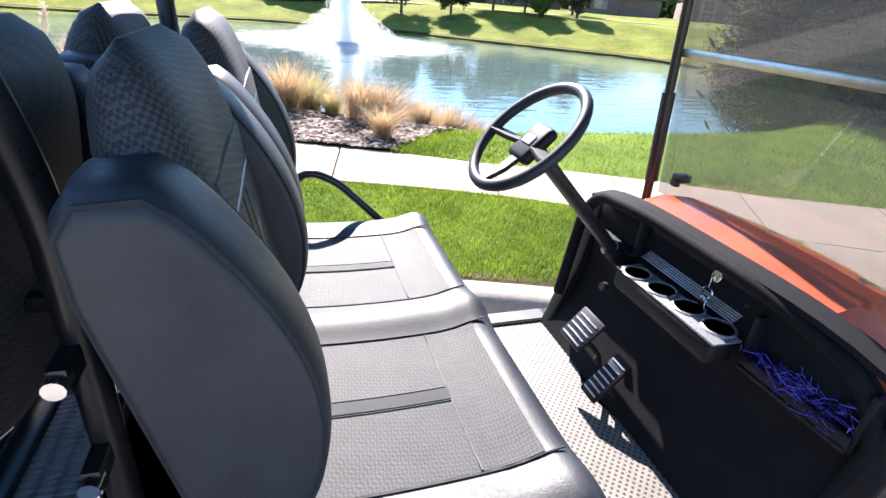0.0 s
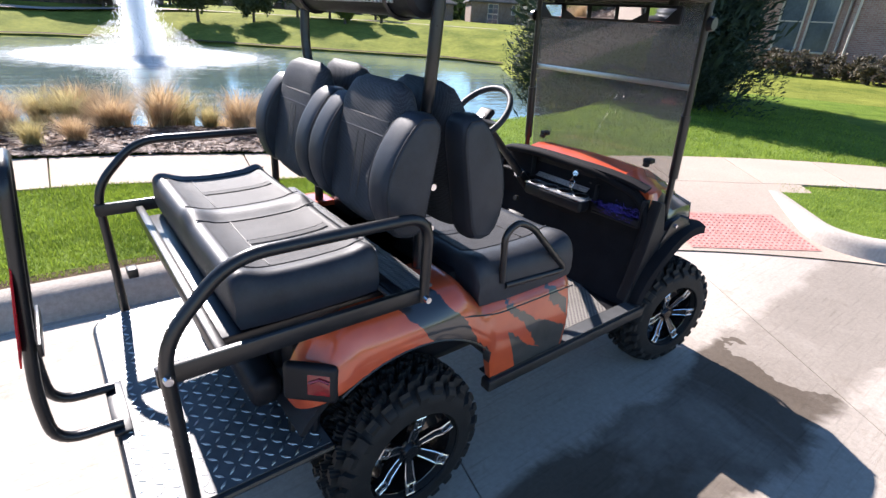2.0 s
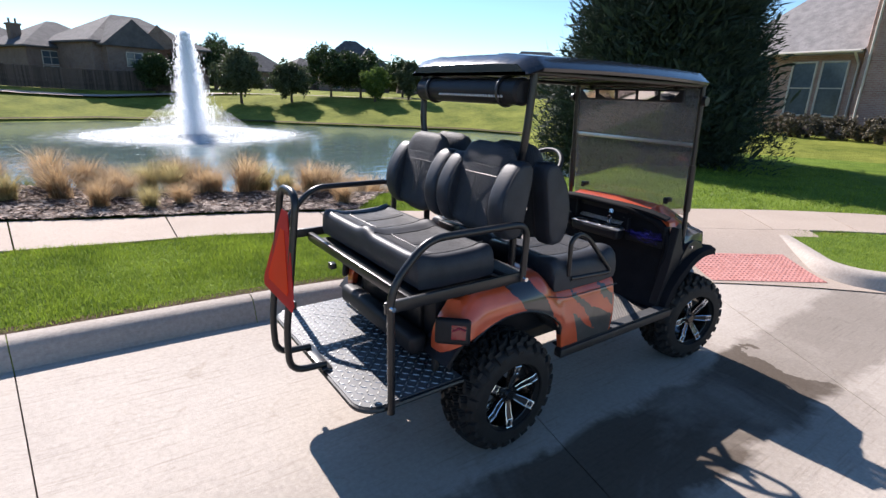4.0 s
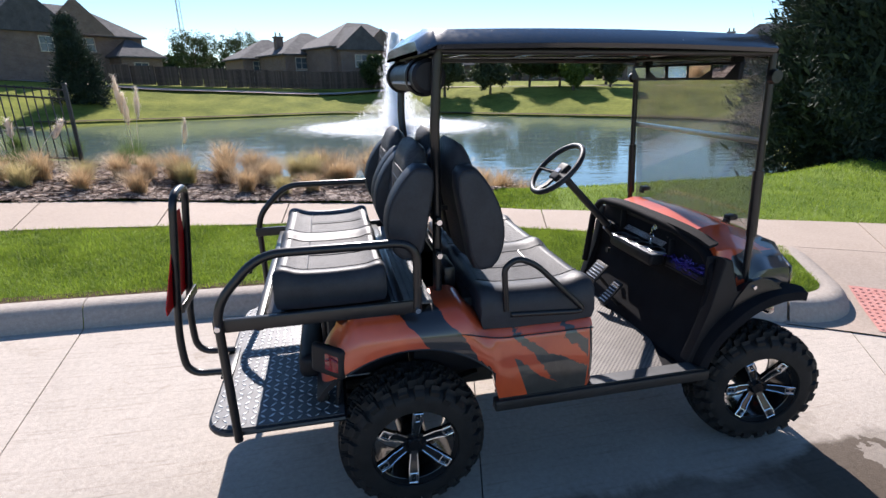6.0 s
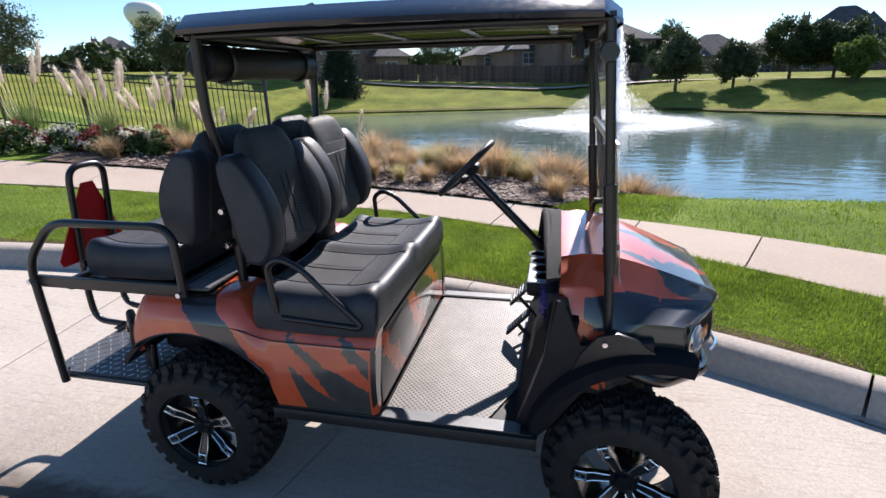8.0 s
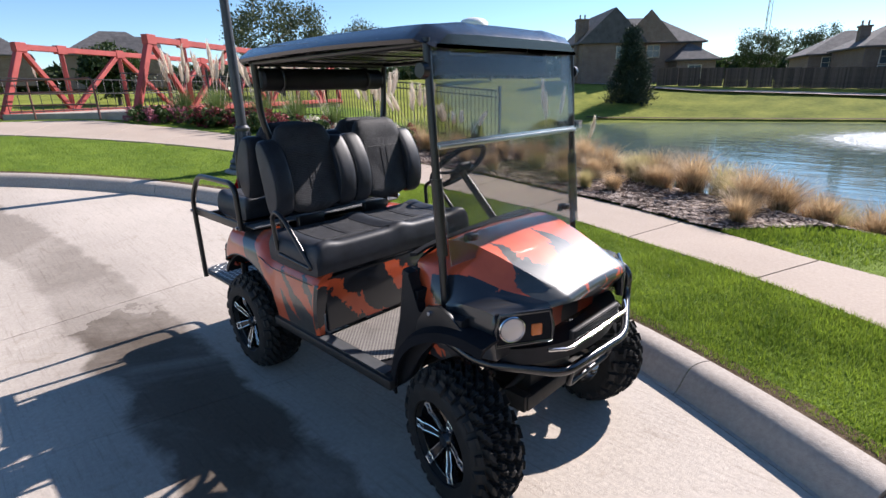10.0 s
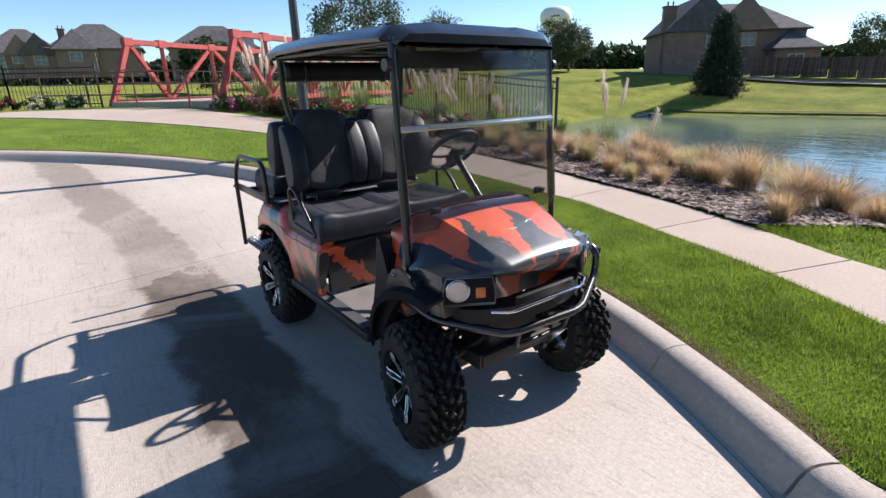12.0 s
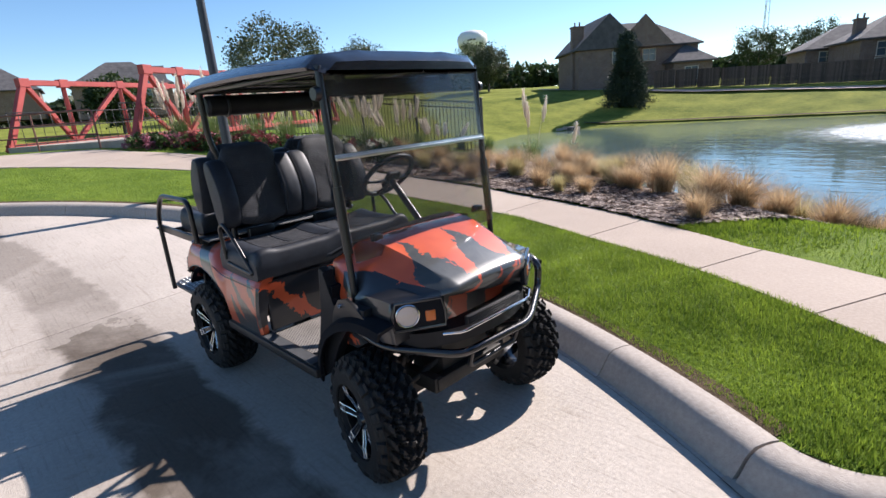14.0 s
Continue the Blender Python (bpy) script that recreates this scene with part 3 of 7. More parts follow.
def dotted_mat():
    """Pale rubber floor mat with rows of small dark dots."""
    m, nt, p = nodes_of("dotted_mat")
    tc = nt.nodes.new("ShaderNodeTexCoord")
    v = nt.nodes.new("ShaderNodeTexVoronoi")
    v.inputs["Scale"].default_value, v.inputs["Randomness"].default_value = 62, 0.0
    mp = nt.nodes.new("ShaderNodeMapping")
    mp.inputs["Rotation"].default_value = (0, 0, 0.785)
    mp.inputs["Scale"].default_value = (1, 1, 0)
    nt.links.new(tc.outputs["Object"], mp.inputs["Vector"])
    nt.links.new(mp.outputs["Vector"], v.inputs["Vector"])
    d = ramp_node(nt, v.outputs["Distance"], ((0.24, (0, 0, 0)), (0.32, (1, 1, 1))))
    n = noise_node(nt, 8, 5)
    nt.links.new(mix_node(nt, d, (0.05, 0.048, 0.045), ramp_node(nt, n, ((0.3, (0.19, 0.172, 0.155)), (0.75, (0.29, 0.265, 0.24))))), p.inputs["Base Color"])
    p.inputs["Roughness"].default_value = 0.6
    bump_node(nt, p, d, 0.4, 0.002)
    return m


def clear_mat(name, tint, gloss=1.0, haze=0.0):
    """Thin tinted sheet: see-through, with a mirror film by angle."""
    m, nt, p = nodes_of(name)
    nt.nodes.remove(p)
    tr = nt.nodes.new("ShaderNodeBsdfTransparent")
    tr.inputs["Color"].default_value = (*tint, 1)
    gl = nt.nodes.new("ShaderNodeBsdfGlossy")
    gl.inputs["Roughness"].default_value = 0.02
    lw = nt.nodes.new("ShaderNodeLayerWeight")
    lw.inputs["Blend"].default_value = 0.5
    mx = nt.nodes.new("ShaderNodeMixShader")
    f5 = mth(nt, "POWER", lw.outputs["Facing"], 4.0)
    nt.links.new(mth(nt, "MULTIPLY", mth(nt, "MULTIPLY_ADD", f5, 0.95, 0.045), gloss), mx.inputs[0])
    nt.links.new(tr.outputs[0], mx.inputs[1])
    nt.links.new(gl.outputs[0], mx.inputs[2])
    hz = nt.nodes.new("ShaderNodeBsdfTranslucent")
    hz.inputs["Color"].default_value = (0.7, 0.7, 0.7, 1)
    mh = nt.nodes.new("ShaderNodeMixShader")
    mh.inputs[0].default_value = haze
    nt.links.new(mx.outputs[0], mh.inputs[1])
    nt.links.new(hz.outputs[0], mh.inputs[2])
    nt.links.new(mh.outputs[0], nt.nodes["Material Output"].inputs["Surface"])
    return m


M_PAINT = paint_mat()
M_WEAVE = weave_mat()
M_VINYL = surface("black_vinyl", (0.013, 0.015, 0.021), (0.032, 0.036, 0.046), 12, 0.50, bump=0.3, bscale=260, bdist=0.0015, spec=0.36)
M_STRIP = surface("matt_vinyl", (0.016, 0.017, 0.021), (0.034, 0.036, 0.042), 14, 0.66, bump=0.3, bscale=260, bdist=0.0012, spec=0.2)
M_BLACK = surface("black_powder_coat", (0.006, 0.006, 0.007), (0.014, 0.014, 0.016), 14, 0.32, bump=0.1, bscale=300, bdist=0.001)
M_GUARD = surface("gloss_black_tube", (0.006, 0.006, 0.007), (0.014, 0.014, 0.016), 14, 0.22, bump=0.05, bscale=300, bdist=0.001, spec=0.6, coat=0.4)
M_PLASTIC = surface("black_plastic", (0.006, 0.006, 0.008), (0.015, 0.015, 0.018), 9, 0.52, bump=0.3, bscale=320, bdist=0.001, spec=0.28)
M_GLOSS = surface("gloss_black_roof", (0.010, 0.011, 0.014), (0.02, 0.022, 0.027), 5, 0.22, bump=0.05, bscale=180, bdist=0.001, coat=0.4)
M_RUBBER = surface("tyre_rubber", (0.008, 0.0075, 0.0075), (0.021, 0.02, 0.019), 18, 0.66, bump=0.4, bscale=140, bdist=0.002, spec=0.3)
M_RIM = surface("gloss_black_rim", (0.008, 0.008, 0.009), (0.016, 0.016, 0.017), 12, 0.2, coat=0.5)
M_MACH = surface("machined_alloy", (0.55, 0.56, 0.58), (0.72, 0.73, 0.75), 20, 0.22, metal=1.0)
M_CHROME = surface("chrome", (0.6, 0.6, 0.62), (0.75, 0.75, 0.77), 15, 0.12, metal=1.0)
M_STEELDK = surface("dark_chassis_steel", (0.014, 0.013, 0.012), (0.045, 0.04, 0.036), 12, 0.6, metal=0.3)
M_PLATE = tread_plate_mat("chequer_plate", (0.07, 0.072, 0.076), (0.17, 0.175, 0.18), 0.35)
M_PLATEBK = tread_plate_mat("black_chequer_plate", (0.012, 0.012, 0.012), (0.04, 0.04, 0.042), 0.2)
M_MAT = dotted_mat()
M_TINT = clear_mat("tinted_acrylic", (0.68, 0.68, 0.67), 1.0, 0.06)
M_DASH = surface("matt_dash_plastic", (0.005, 0.005, 0.007), (0.013, 0.013, 0.016), 9, 0.8, bump=0.3, bscale=320, bdist=0.001, spec=0.15)
M_LENS = clear_mat("clear_lens", (0.85, 0.86, 0.88), 1.0)
M_ALU = surface("brushed_aluminium", (0.45, 0.45, 0.44), (0.62, 0.62, 0.6), 30, 0.32, metal=1.0)
M_RED = surface("red_lens", (0.16, 0.006, 0.012), (0.28, 0.012, 0.02), 20, 0.15, coat=0.5)
M_AMBER = surface("amber_lens", (0.45, 0.09, 0.01), (0.6, 0.15, 0.02), 20, 0.2, coat=0.5)
M_EMBLEM = leafy("orange_emblem", (0.85, 0.055, 0.012), (0.9, 0.085, 0.02), 0.5, 0.45)
M_EMBLEM_RIM = leafy("red_emblem_rim", (0.55, 0.012, 0.018), (0.65, 0.02, 0.025), 0.45, 0.3)
M_TINSEL = surface("purple_foil", (0.05, 0.03, 0.25), (0.16, 0.12, 0.55), 30, 0.25, metal=0.6)
M_SILVER = surface("silver_plastic", (0.42, 0.42, 0.44), (0.6, 0.6, 0.62), 25, 0.3, metal=0.6)
M_MIRROR = surface("mirror_glass", (0.8, 0.8, 0.8), (0.85, 0.85, 0.85), 3, 0.03, metal=1.0, rvar=0.01)

cart = thing("golf_cart", "lifted black and copper-orange golf cart with rear-facing seat parked on concrete", "golf cart")


def mirrored(name, maker, material, parent=None, label=""):
    """The same part on both flanks."""
    out = []
    for s in (-1, 1):
        bm = maker(s)
        out.append(part(name, bm, material, parent or cart, label))
    return out


# wheels
def tyre_bm():
    """One moulded carcass: zigzag tread blocks and shoulder lugs raised from a rounded section."""
    half, R, ri, N = 0.125, 0.263, 0.172, 26
    seg, rows = N * 16, 46
    bm = bmesh.new()

    def zig(v):
        v = v % 1.0
        return 4 * abs(v - 0.5) - 1

    rings = []
    for k in range(seg):
        u = k / 16.0
        th = 2 * math.pi * k / seg
        ring = []
        for i in range(rows):
            a = math.pi * i / (rows - 1)
            y = -half * math.cos(a)
            q = abs(math.sin(a)) ** 0.42
            r = ri + (R - ri) * q
            w = y / half
            lift = 0.0
            if abs(w) < 0.99 and r > 0.215:
                side = 0.5 if w > 0 else 0.0
                if abs(w) < 0.66:
                    ph = (u + side + 0.28 * zig(abs(w) * 2.3)) % 1.0
                    rib = abs(abs(w) - 0.33 - 0.05 * zig(u * 2 + side)) > 0.055 and abs(w - 0.05 * zig(u * 2)) > 0.055
                    lift = 0.028 if ph > 0.38 and rib else 0.0
                elif abs(w) > 0.72:
                    ph = (u + side + 0.15) % 1.0
                    reach = 0.238 if int(u + side + 0.15) % 2 else 0.222
                    lift = (0.026 if r > 0.245 else 0.014) if ph > 0.34 and r > reach else 0.0
            r += lift
            ring.append(bm.verts.new((r * math.cos(th), y * (1 + (0.05 if lift and abs(w) > 0.72 else 0.0)), r * math.sin(th))))
        for r, y in ((ri - 0.012, half * 0.78), (ri - 0.014, 0.0), (ri - 0.012, -half * 0.78)):
            ring.append(bm.verts.new((r * math.cos(th), y, r * math.sin(th))))
        rings.append(ring)
    n = len(rings[0])
    for k in range(seg):
        a, b = rings[k], rings[(k + 1) % seg]
        for i in range(n):
            bm.faces.new((a[i], a[(i + 1) % n], b[(i + 1) % n], b[i]))
    return bm


def rim_bm():
    prof = ((0.168, -0.118), (0.174, -0.112), (0.172, -0.10), (0.158, -0.09), (0.152, -0.02), (0.15, 0.04), (0.158, 0.09), (0.168, 0.112), (0.172, 0.112), (0.164, 0.08), (0.16, 0.0), (0.164, -0.08))
    seg = 40
    rings = [[(r * math.cos(2 * math.pi * k / seg), y, r * math.sin(2 * math.pi * k / seg)) for r, y in prof] for k in range(seg)]
    rings.append(rings[0])
    a = loft(rings, True, False)
    bmesh.ops.remove_doubles(a, verts=a.verts, dist=1e-5)
    hub = cyl((0, -0.075, 0), (0, 0.06, 0), 0.05, 0.06, 24)
    cap = cyl((0, -0.092, 0), (0, -0.07, 0), 0.024, 0.034, 20)
    return join(a, hub, cap)


def spoke_bm(frame_only):
    """One bent spoke: black core, or its bright machined outline with a square window at the tip."""
    if not frame_only:
        rows = []
        for r, w, y in ((0.035, 0.014, -0.078), (0.095, 0.017, -0.094), (0.118, 0.018, -0.106), (0.158, 0.017, -0.112)):
            rows.append([(-w, y, r), (w, y, r), (w, y + 0.022, r), (-w, y + 0.022, r)])
        return loft(rows)
    bars = []
    for s in (-1, 1):
        bars.append(tube([(s * 0.013, -0.082, 0.045), (s * 0.0165, -0.0965, 0.095), (s * 0.018, -0.1085, 0.118), (s * 0.017, -0.1145, 0.157)], 0.003, 6))
    for r, y in ((0.157, -0.1145), (0.119, -0.1085)):
        bars.append(tube([(-0.018, y, r), (0.018, y, r)], 0.0034, 6))
    for s in (-1, 1):
        bars.append(rbox((s * 0.0115, -0.1125, 0.138), (0.008, 0.004, 0.036), 0.001, 1))
    bars.append(cyl((0, -0.1105, 0.138), (0, -0.1155, 0.138), 0.0045, 0.004, 10))
    return join(*bars)


TYRE, RIM, SPOKE, TRIM_ME = None, None, None, None
for wx in (0.0, 1.715):
    for s in (-1, 1):
        turn_z = (0 if s < 0 else 180) - (0 if wx < 1 else 11)     # front wheels steered a little
        m = pose(wx, s * (0.535 if wx < 1 else 0.522), 0.313 if wx < 1 else 0.308, 0, 0, turn_z)
        if TYRE is None:
            wheel = part("wheel", rim_bm(), M_RIM, cart, "gloss black alloy wheel with bright machined spokes")
            RIM = wheel.data
            ty = part("tyre", tyre_bm(), M_RUBBER, wheel, "knobbly black all-terrain tyre", 30)
            TYRE = ty.data
        else:
            wheel = new("wheel", RIM)
            wheel.parent = cart
            wheel["label"] = "gloss black alloy wheel with bright machined spokes"
            ty = new("tyre", TYRE)
            ty.parent = wheel
            ty["label"] = "knobbly black all-terrain tyre"
        roll = 5 if wx < 1 else 32
        wheel.matrix_basis = m @ pose(0, 0, 0, 0, roll, 0) @ Matrix.Diagonal((1.075, 1.0, 1.075, 1) if wx < 1 else (1.058, 0.97, 1.058, 1))
        for k in range(6):
            if SPOKE is None:
                sp = part("spoke", spoke_bm(False), M_RIM, wheel)
                SPOKE = sp.data
                tr = part("spoke_trim", spoke_bm(True), M_MACH, wheel, "bright machined spoke edge")
                TRIM_ME = tr.data
            else:
                sp, tr = new("spoke", SPOKE), new("spoke_trim", TRIM_ME)
                sp.parent = tr.parent = wheel
                tr["label"] = "bright machined spoke edge"
            sp.rotation_euler = tr.rotation_euler = (0, radians(60 * k), 0)

# chassis
part("chassis_frame", join(*[rbox((0.78, s * 0.24, 0.37), (2.15, 0.05, 0.08), 0.008) for s in (-1, 1)], *[rbox((x, 0, 0.37), (0.05, 0.5, 0.07), 0.008) for x in (-0.3, 0.3, 0.85, 1.35, 1.84)]), M_STEELDK, cart)
part("rear_axle", join(cyl((0, -0.5, 0.29), (0, 0.5, 0.29), 0.036, None, 16), cyl((0, -0.11, 0.29), (0, 0.11, 0.29), 0.095, 0.1, 20), rbox((0.18, 0.0, 0.36), (0.24, 0.22, 0.2), 0.03)), M_STEELDK, cart)
part("front_axle", join(rbox((1.676, 0, 0.31), (0.06, 0.85, 0.07), 0.012), rbox((1.70, 0, 0.45), (0.24, 0.34, 0.3), 0.02)), M_STEELDK, cart)
for s in (-1, 1):
    part("control_arm", join(tube([(1.60, s * 0.14, 0.46), (1.676, s * 0.42, 0.30)], 0.016), tube([(1.78, s * 0.14, 0.46), (1.676, s * 0.42, 0.30)], 0.016)), M_STEELDK, cart)
    part("shock_absorber", join(cyl((1.70, s * 0.2, 0.66), (1.68, s * 0.40, 0.34), 0.018, None, 12), tube([(1.70 - 0.02 * k / 40 + 0.033 * math.cos(k * 0.9), s * (0.2 + 0.2 * k / 40), 0.66 - 0.32 * k / 40 + 0.033 * math.sin(k * 0.9)) for k in range(41)], 0.006, 6)), M_STEELDK, cart)
    part("leaf_spring", join(*[tube([(-0.36, s * 0.3, 0.42 - 0.0 * k), (0.0, s * 0.3, 0.335 - 0.012 * k), (0.36, s * 0.3, 0.42)], 0.01, 8, flat=(0.022, 0.005)) for k in range(3)]), M_STEELDK, cart)
part("tie_rod", tube([(1.60, -0.42, 0.30), (1.60, 0.42, 0.30)], 0.011), M_STEELDK, cart)


# rear body
def arch_low(x):
    if -0.285 <= x <= 0.335:
        return 0.30 + math.sqrt(max(0.0, 0.455 ** 2 - (x + 0.0) ** 2))
    if x < -0.285:
        return 0.60 + (-0.285 - x) * 0.9
    return max(0.445, 0.607 - (x - 0.335) * 4.2) if x < 0.38 else 0.445 + (x - 0.38) * 0.06


def flank(s):
    """Side panel with the wheel arch cut out, wrapped round the rear corner."""
    xs = [0.79, 0.787] + span(0.775, 0.42, 10) + span(0.38, 0.345, 5) + span(0.335, -0.20, 30)
    stations = [(x, 0.605, 0.0, 1.0, arch_low(x), 0.012 if x > 0.78 else 0.0) for x in xs]
    for k in range(1, 13):
        a = radians(100 * k / 12)
        x = -0.20 - 0.15 * math.sin(a)
        zb = arch_low(x) if x > -0.285 else 0.655 - 0.06 * sstep(-0.285, -0.33, x)
        stations.append((x, 0.455 + 0.15 * math.cos(a), -math.sin(a), math.cos(a), zb, 0.0))
    rings = []
    for x, y0, nx, ny, zb, tuck in stations:
        back = sstep(-0.18, -0.34, x)
        zt = 0.905 - 0.045 * back - 0.095 * sstep(0.20, 0.33, x)
        flare = 0.014 * math.exp(-((zb - 0.755) / 0.2) ** 2) if x < 0.36 else 0
        pts = []
        for k in range(9):
            u = k / 8
            o = 0.012 * math.sin(math.pi * u) + flare * (1 - u) ** 3 - (0.018 + 0.045 * back) * u * u - tuck
            pts.append((o, zb + (zt - 0.05 - zb) * u))
        e = 0.02 + 0.05 * back
        pts += [(-0.032 - tuck - e * 0.6, zt - 0.022), (-0.062 - tuck - e, zt - 0.004), (-0.12 - e * 0.3, zt + 0.002), (-0.14 - 0.10 * (1 - back), zt + 0.004)]
        inner = [(-0.14 - 0.10 * (1 - back), zt - 0.02), (-0.115 - e * 0.3, zt - 0.022), (-0.075 - e, zt - 0.06), (-0.034 - tuck, zb + 0.3 * (zt - zb)), (-0.028 - tuck, zb)]
        rings.append([(x + nx * o, s * (y0 + ny * o), z) for o, z in pts + inner])
    return loft(rings)


mirrored("body_panel", flank, M_PAINT, None, "copper-orange flank with torn dark claw graphics")
mirrored("wheel_arch_lip", lambda s: tube([(0.455 * math.cos(radians(a)), s * 0.617, 0.30 + 0.455 * math.sin(radians(a))) for a in span(43, 124, 26)], 0.0045, 6), M_BLACK, None, "black trim along the wheel arch edge")
mirrored("body_seam", lambda s: tube([(x, s * 0.6085, 0.80 - 0.045 * sstep(0.15, 0.4, x)) for x in span(0.02, 0.78, 24)], 0.0028, 6), M_BLACK)
part("seat_base", rbox((0.40, 0, 0.70), (0.74, 0.9, 0.36), 0.02), M_PLASTIC, cart)
part("seat_base_front", rbox((0.775, 0, 0.62), (0.03, 1.08, 0.30), 0.012), M_PAINT, cart, "dark and red painted seat base front")
part("rear_tub", rbox((-0.15, 0, 0.70), (0.34, 0.80, 0.34), 0.03), M_PLASTIC, cart)
mirrored("wheel_well_liner", lambda s: loft([[(0.44 * math.cos(radians(a)), s * y, 0.30 + 0.44 * math.sin(radians(a))) for y in (0.36, 0.58)] + [(0.46 * math.cos(radians(a)), s * y, 0.30 + 0.46 * math.sin(radians(a))) for y in (0.58, 0.36)] for a in span(35, 145, 16)]), M_PLASTIC)
# rear corners with lamps
for s in (-1, 1):
    m = pose(-0.318, s * 0.545, 0.715, 0, 6, s * -48)
    hold = part("tail_lamp", rbox(None, (0.035, 0.165, 0.125), 0.03, 4, m), M_PLASTIC, cart, "dark smoked tail lamp housing")
    part("lens", join(rbox(None, (0.012, 0.075, 0.075), 0.02, 3, m @ pose(-0.012, s * 0.028, 0.0)), tube([m @ Vector((-0.02, s * (0.0 + 0.06 * k), 0.025 - 0.03 * abs(k - 0.6))) for k in (0, 0.5, 1)], 0.005, 6)), M_RED, hold, "red lamp lens")
part("rear_bumper", rbox((-0.40, 0, 0.60), (0.10, 0.80, 0.11), 0.035, 4), M_PLASTIC, cart, "rounded black rear bumper")
mirrored("bumper_bracket", lambda s: rbox((-0.35, s * 0.46, 0.52), (0.03, 0.03, 0.12), 0.005), M_STEELDK)
part("rear_panel", rbox((-0.33, 0, 0.75), (0.03, 0.62, 0.28), 0.01), M_BLACK, cart)

# sill and floor
mirrored("rocker_guard", lambda s: join(rbox((0.87, s * 0.60, 0.437), (1.04, 0.05, 0.05), 0.008), rbox((0.87, s * 0.575, 0.464), (1.0, 0.07, 0.008), 0.002)), M_PLATEBK, None, "black chequer plate rocker guard")
part("floor_pan", rbox((1.06, 0, 0.435), (0.60, 1.12, 0.03), 0.005), M_PLASTIC, cart)
part("floor_mat", prism([(0.80, -0.545), (1.20, -0.545), (1.30, -0.30), (1.32, -0.05), (1.26, 0.15), (1.33, 0.3), (1.33, 0.545), (0.80, 0.545)], "z", 0.452, 0.460, 0.002), M_MAT, cart, "pale dotted rubber floor mat")
mirrored("sill_plate", lambda s: prism([(0.80, s * 0.548), (1.33, s * 0.548), (1.33, s * 0.61), (0.80, s * 0.61)], "z", 0.4685, 0.4715), M_PLATE, None, "bright chequer plate sill")


# cushions
def bench(x0, x1, z0, z1, half, humps, flip=False):
    """A stitched bench cushion: puffed top with a raised roll at each end and in the middle."""
    rings = []
    n = 84
    for i in range(n + 1):
        y = -half + 2 * half * i / n
        e = max(0.0, (abs(y) - (half - 0.045)) / 0.045)
        end = math.sqrt(max(0.0, 1 - e * e)) if e > 0 else 1.0
        hump = sum(hh * math.exp(-((y - c) / w) ** 2) for c, w, hh in humps)
        zt = z0 + (z1 - z0) * (0.70 + 0.30 * end) + hump * end
        ring = []
        ts = [math.sin(math.pi * (k / 24 - 0.5)) for k in range(25)]
        for t, upper in [(t, True) for t in ts] + [(t, False) for t in (1.0, 0.96, 0.5, 0.0, -0.5, -0.96, -1.0)]:
            rim = (1 - abs(t) ** 9) ** (1 / 7) if abs(t) < 1 else 0.0
            xx = (x0 + x1) / 2 + (x1 - x0) / 2 * t * (1 - 0.02 * (1 - end))
            u = (xx - x0) / (x1 - x0)
            if flip:
                u = 1 - u
            roll = 0.018 * math.exp(-((u - 0.93) / 0.10) ** 2) + 0.012 * math.exp(-((u - 0.05) / 0.08) ** 2)
            top = zt + roll * end - 0.012 * math.sin(math.pi * min(1, max(0, u)))
            mid = z0 + 0.45 * (top - z0)
            zz = mid + (top - mid) * rim if upper else mid - (mid - z0) * max(rim, 0.25 if abs(t) < 1 else 0.25)
            ring.append((xx, y, zz))
        rings.append(ring)
    return loft(rings)


HUMPS = ((0.0, 0.06, 0.022), (0.50, 0.06, 0.016), (-0.50, 0.06, 0.016))


def top_of(z0, z1, x0, x1, flip):
    def f(x, y):
        hump = sum(hh * math.exp(-((y - c) / w) ** 2) for c, w, hh in HUMPS)
        u = (x - x0) / (x1 - x0)
        if flip:
            u = 1 - u
        return z1 + hump + 0.018 * math.exp(-((u - 0.93) / 0.10) ** 2) + 0.012 * math.exp(-((u - 0.05) / 0.08) ** 2) - 0.012 * math.sin(math.pi * u)
    return f


def inlay(x0, x1, y0, y1, zf, lift=0.003):
    bm = bmesh.new()
    nx, ny = 12, 10
    g = [[bm.verts.new((x, y, zf(x, y) + (lift if 0 < i < nx - 1 and 0 < j < ny - 1 else 0.0008))) for j, y in enumerate(span(y0, y1, ny))] for i, x in enumerate(span(x0, x1, nx))]
    for i in range(nx - 1):
        for j in range(ny - 1):
            bm.faces.new((g[i][j], g[i + 1][j], g[i + 1][j + 1], g[i][j + 1]))
    return bm


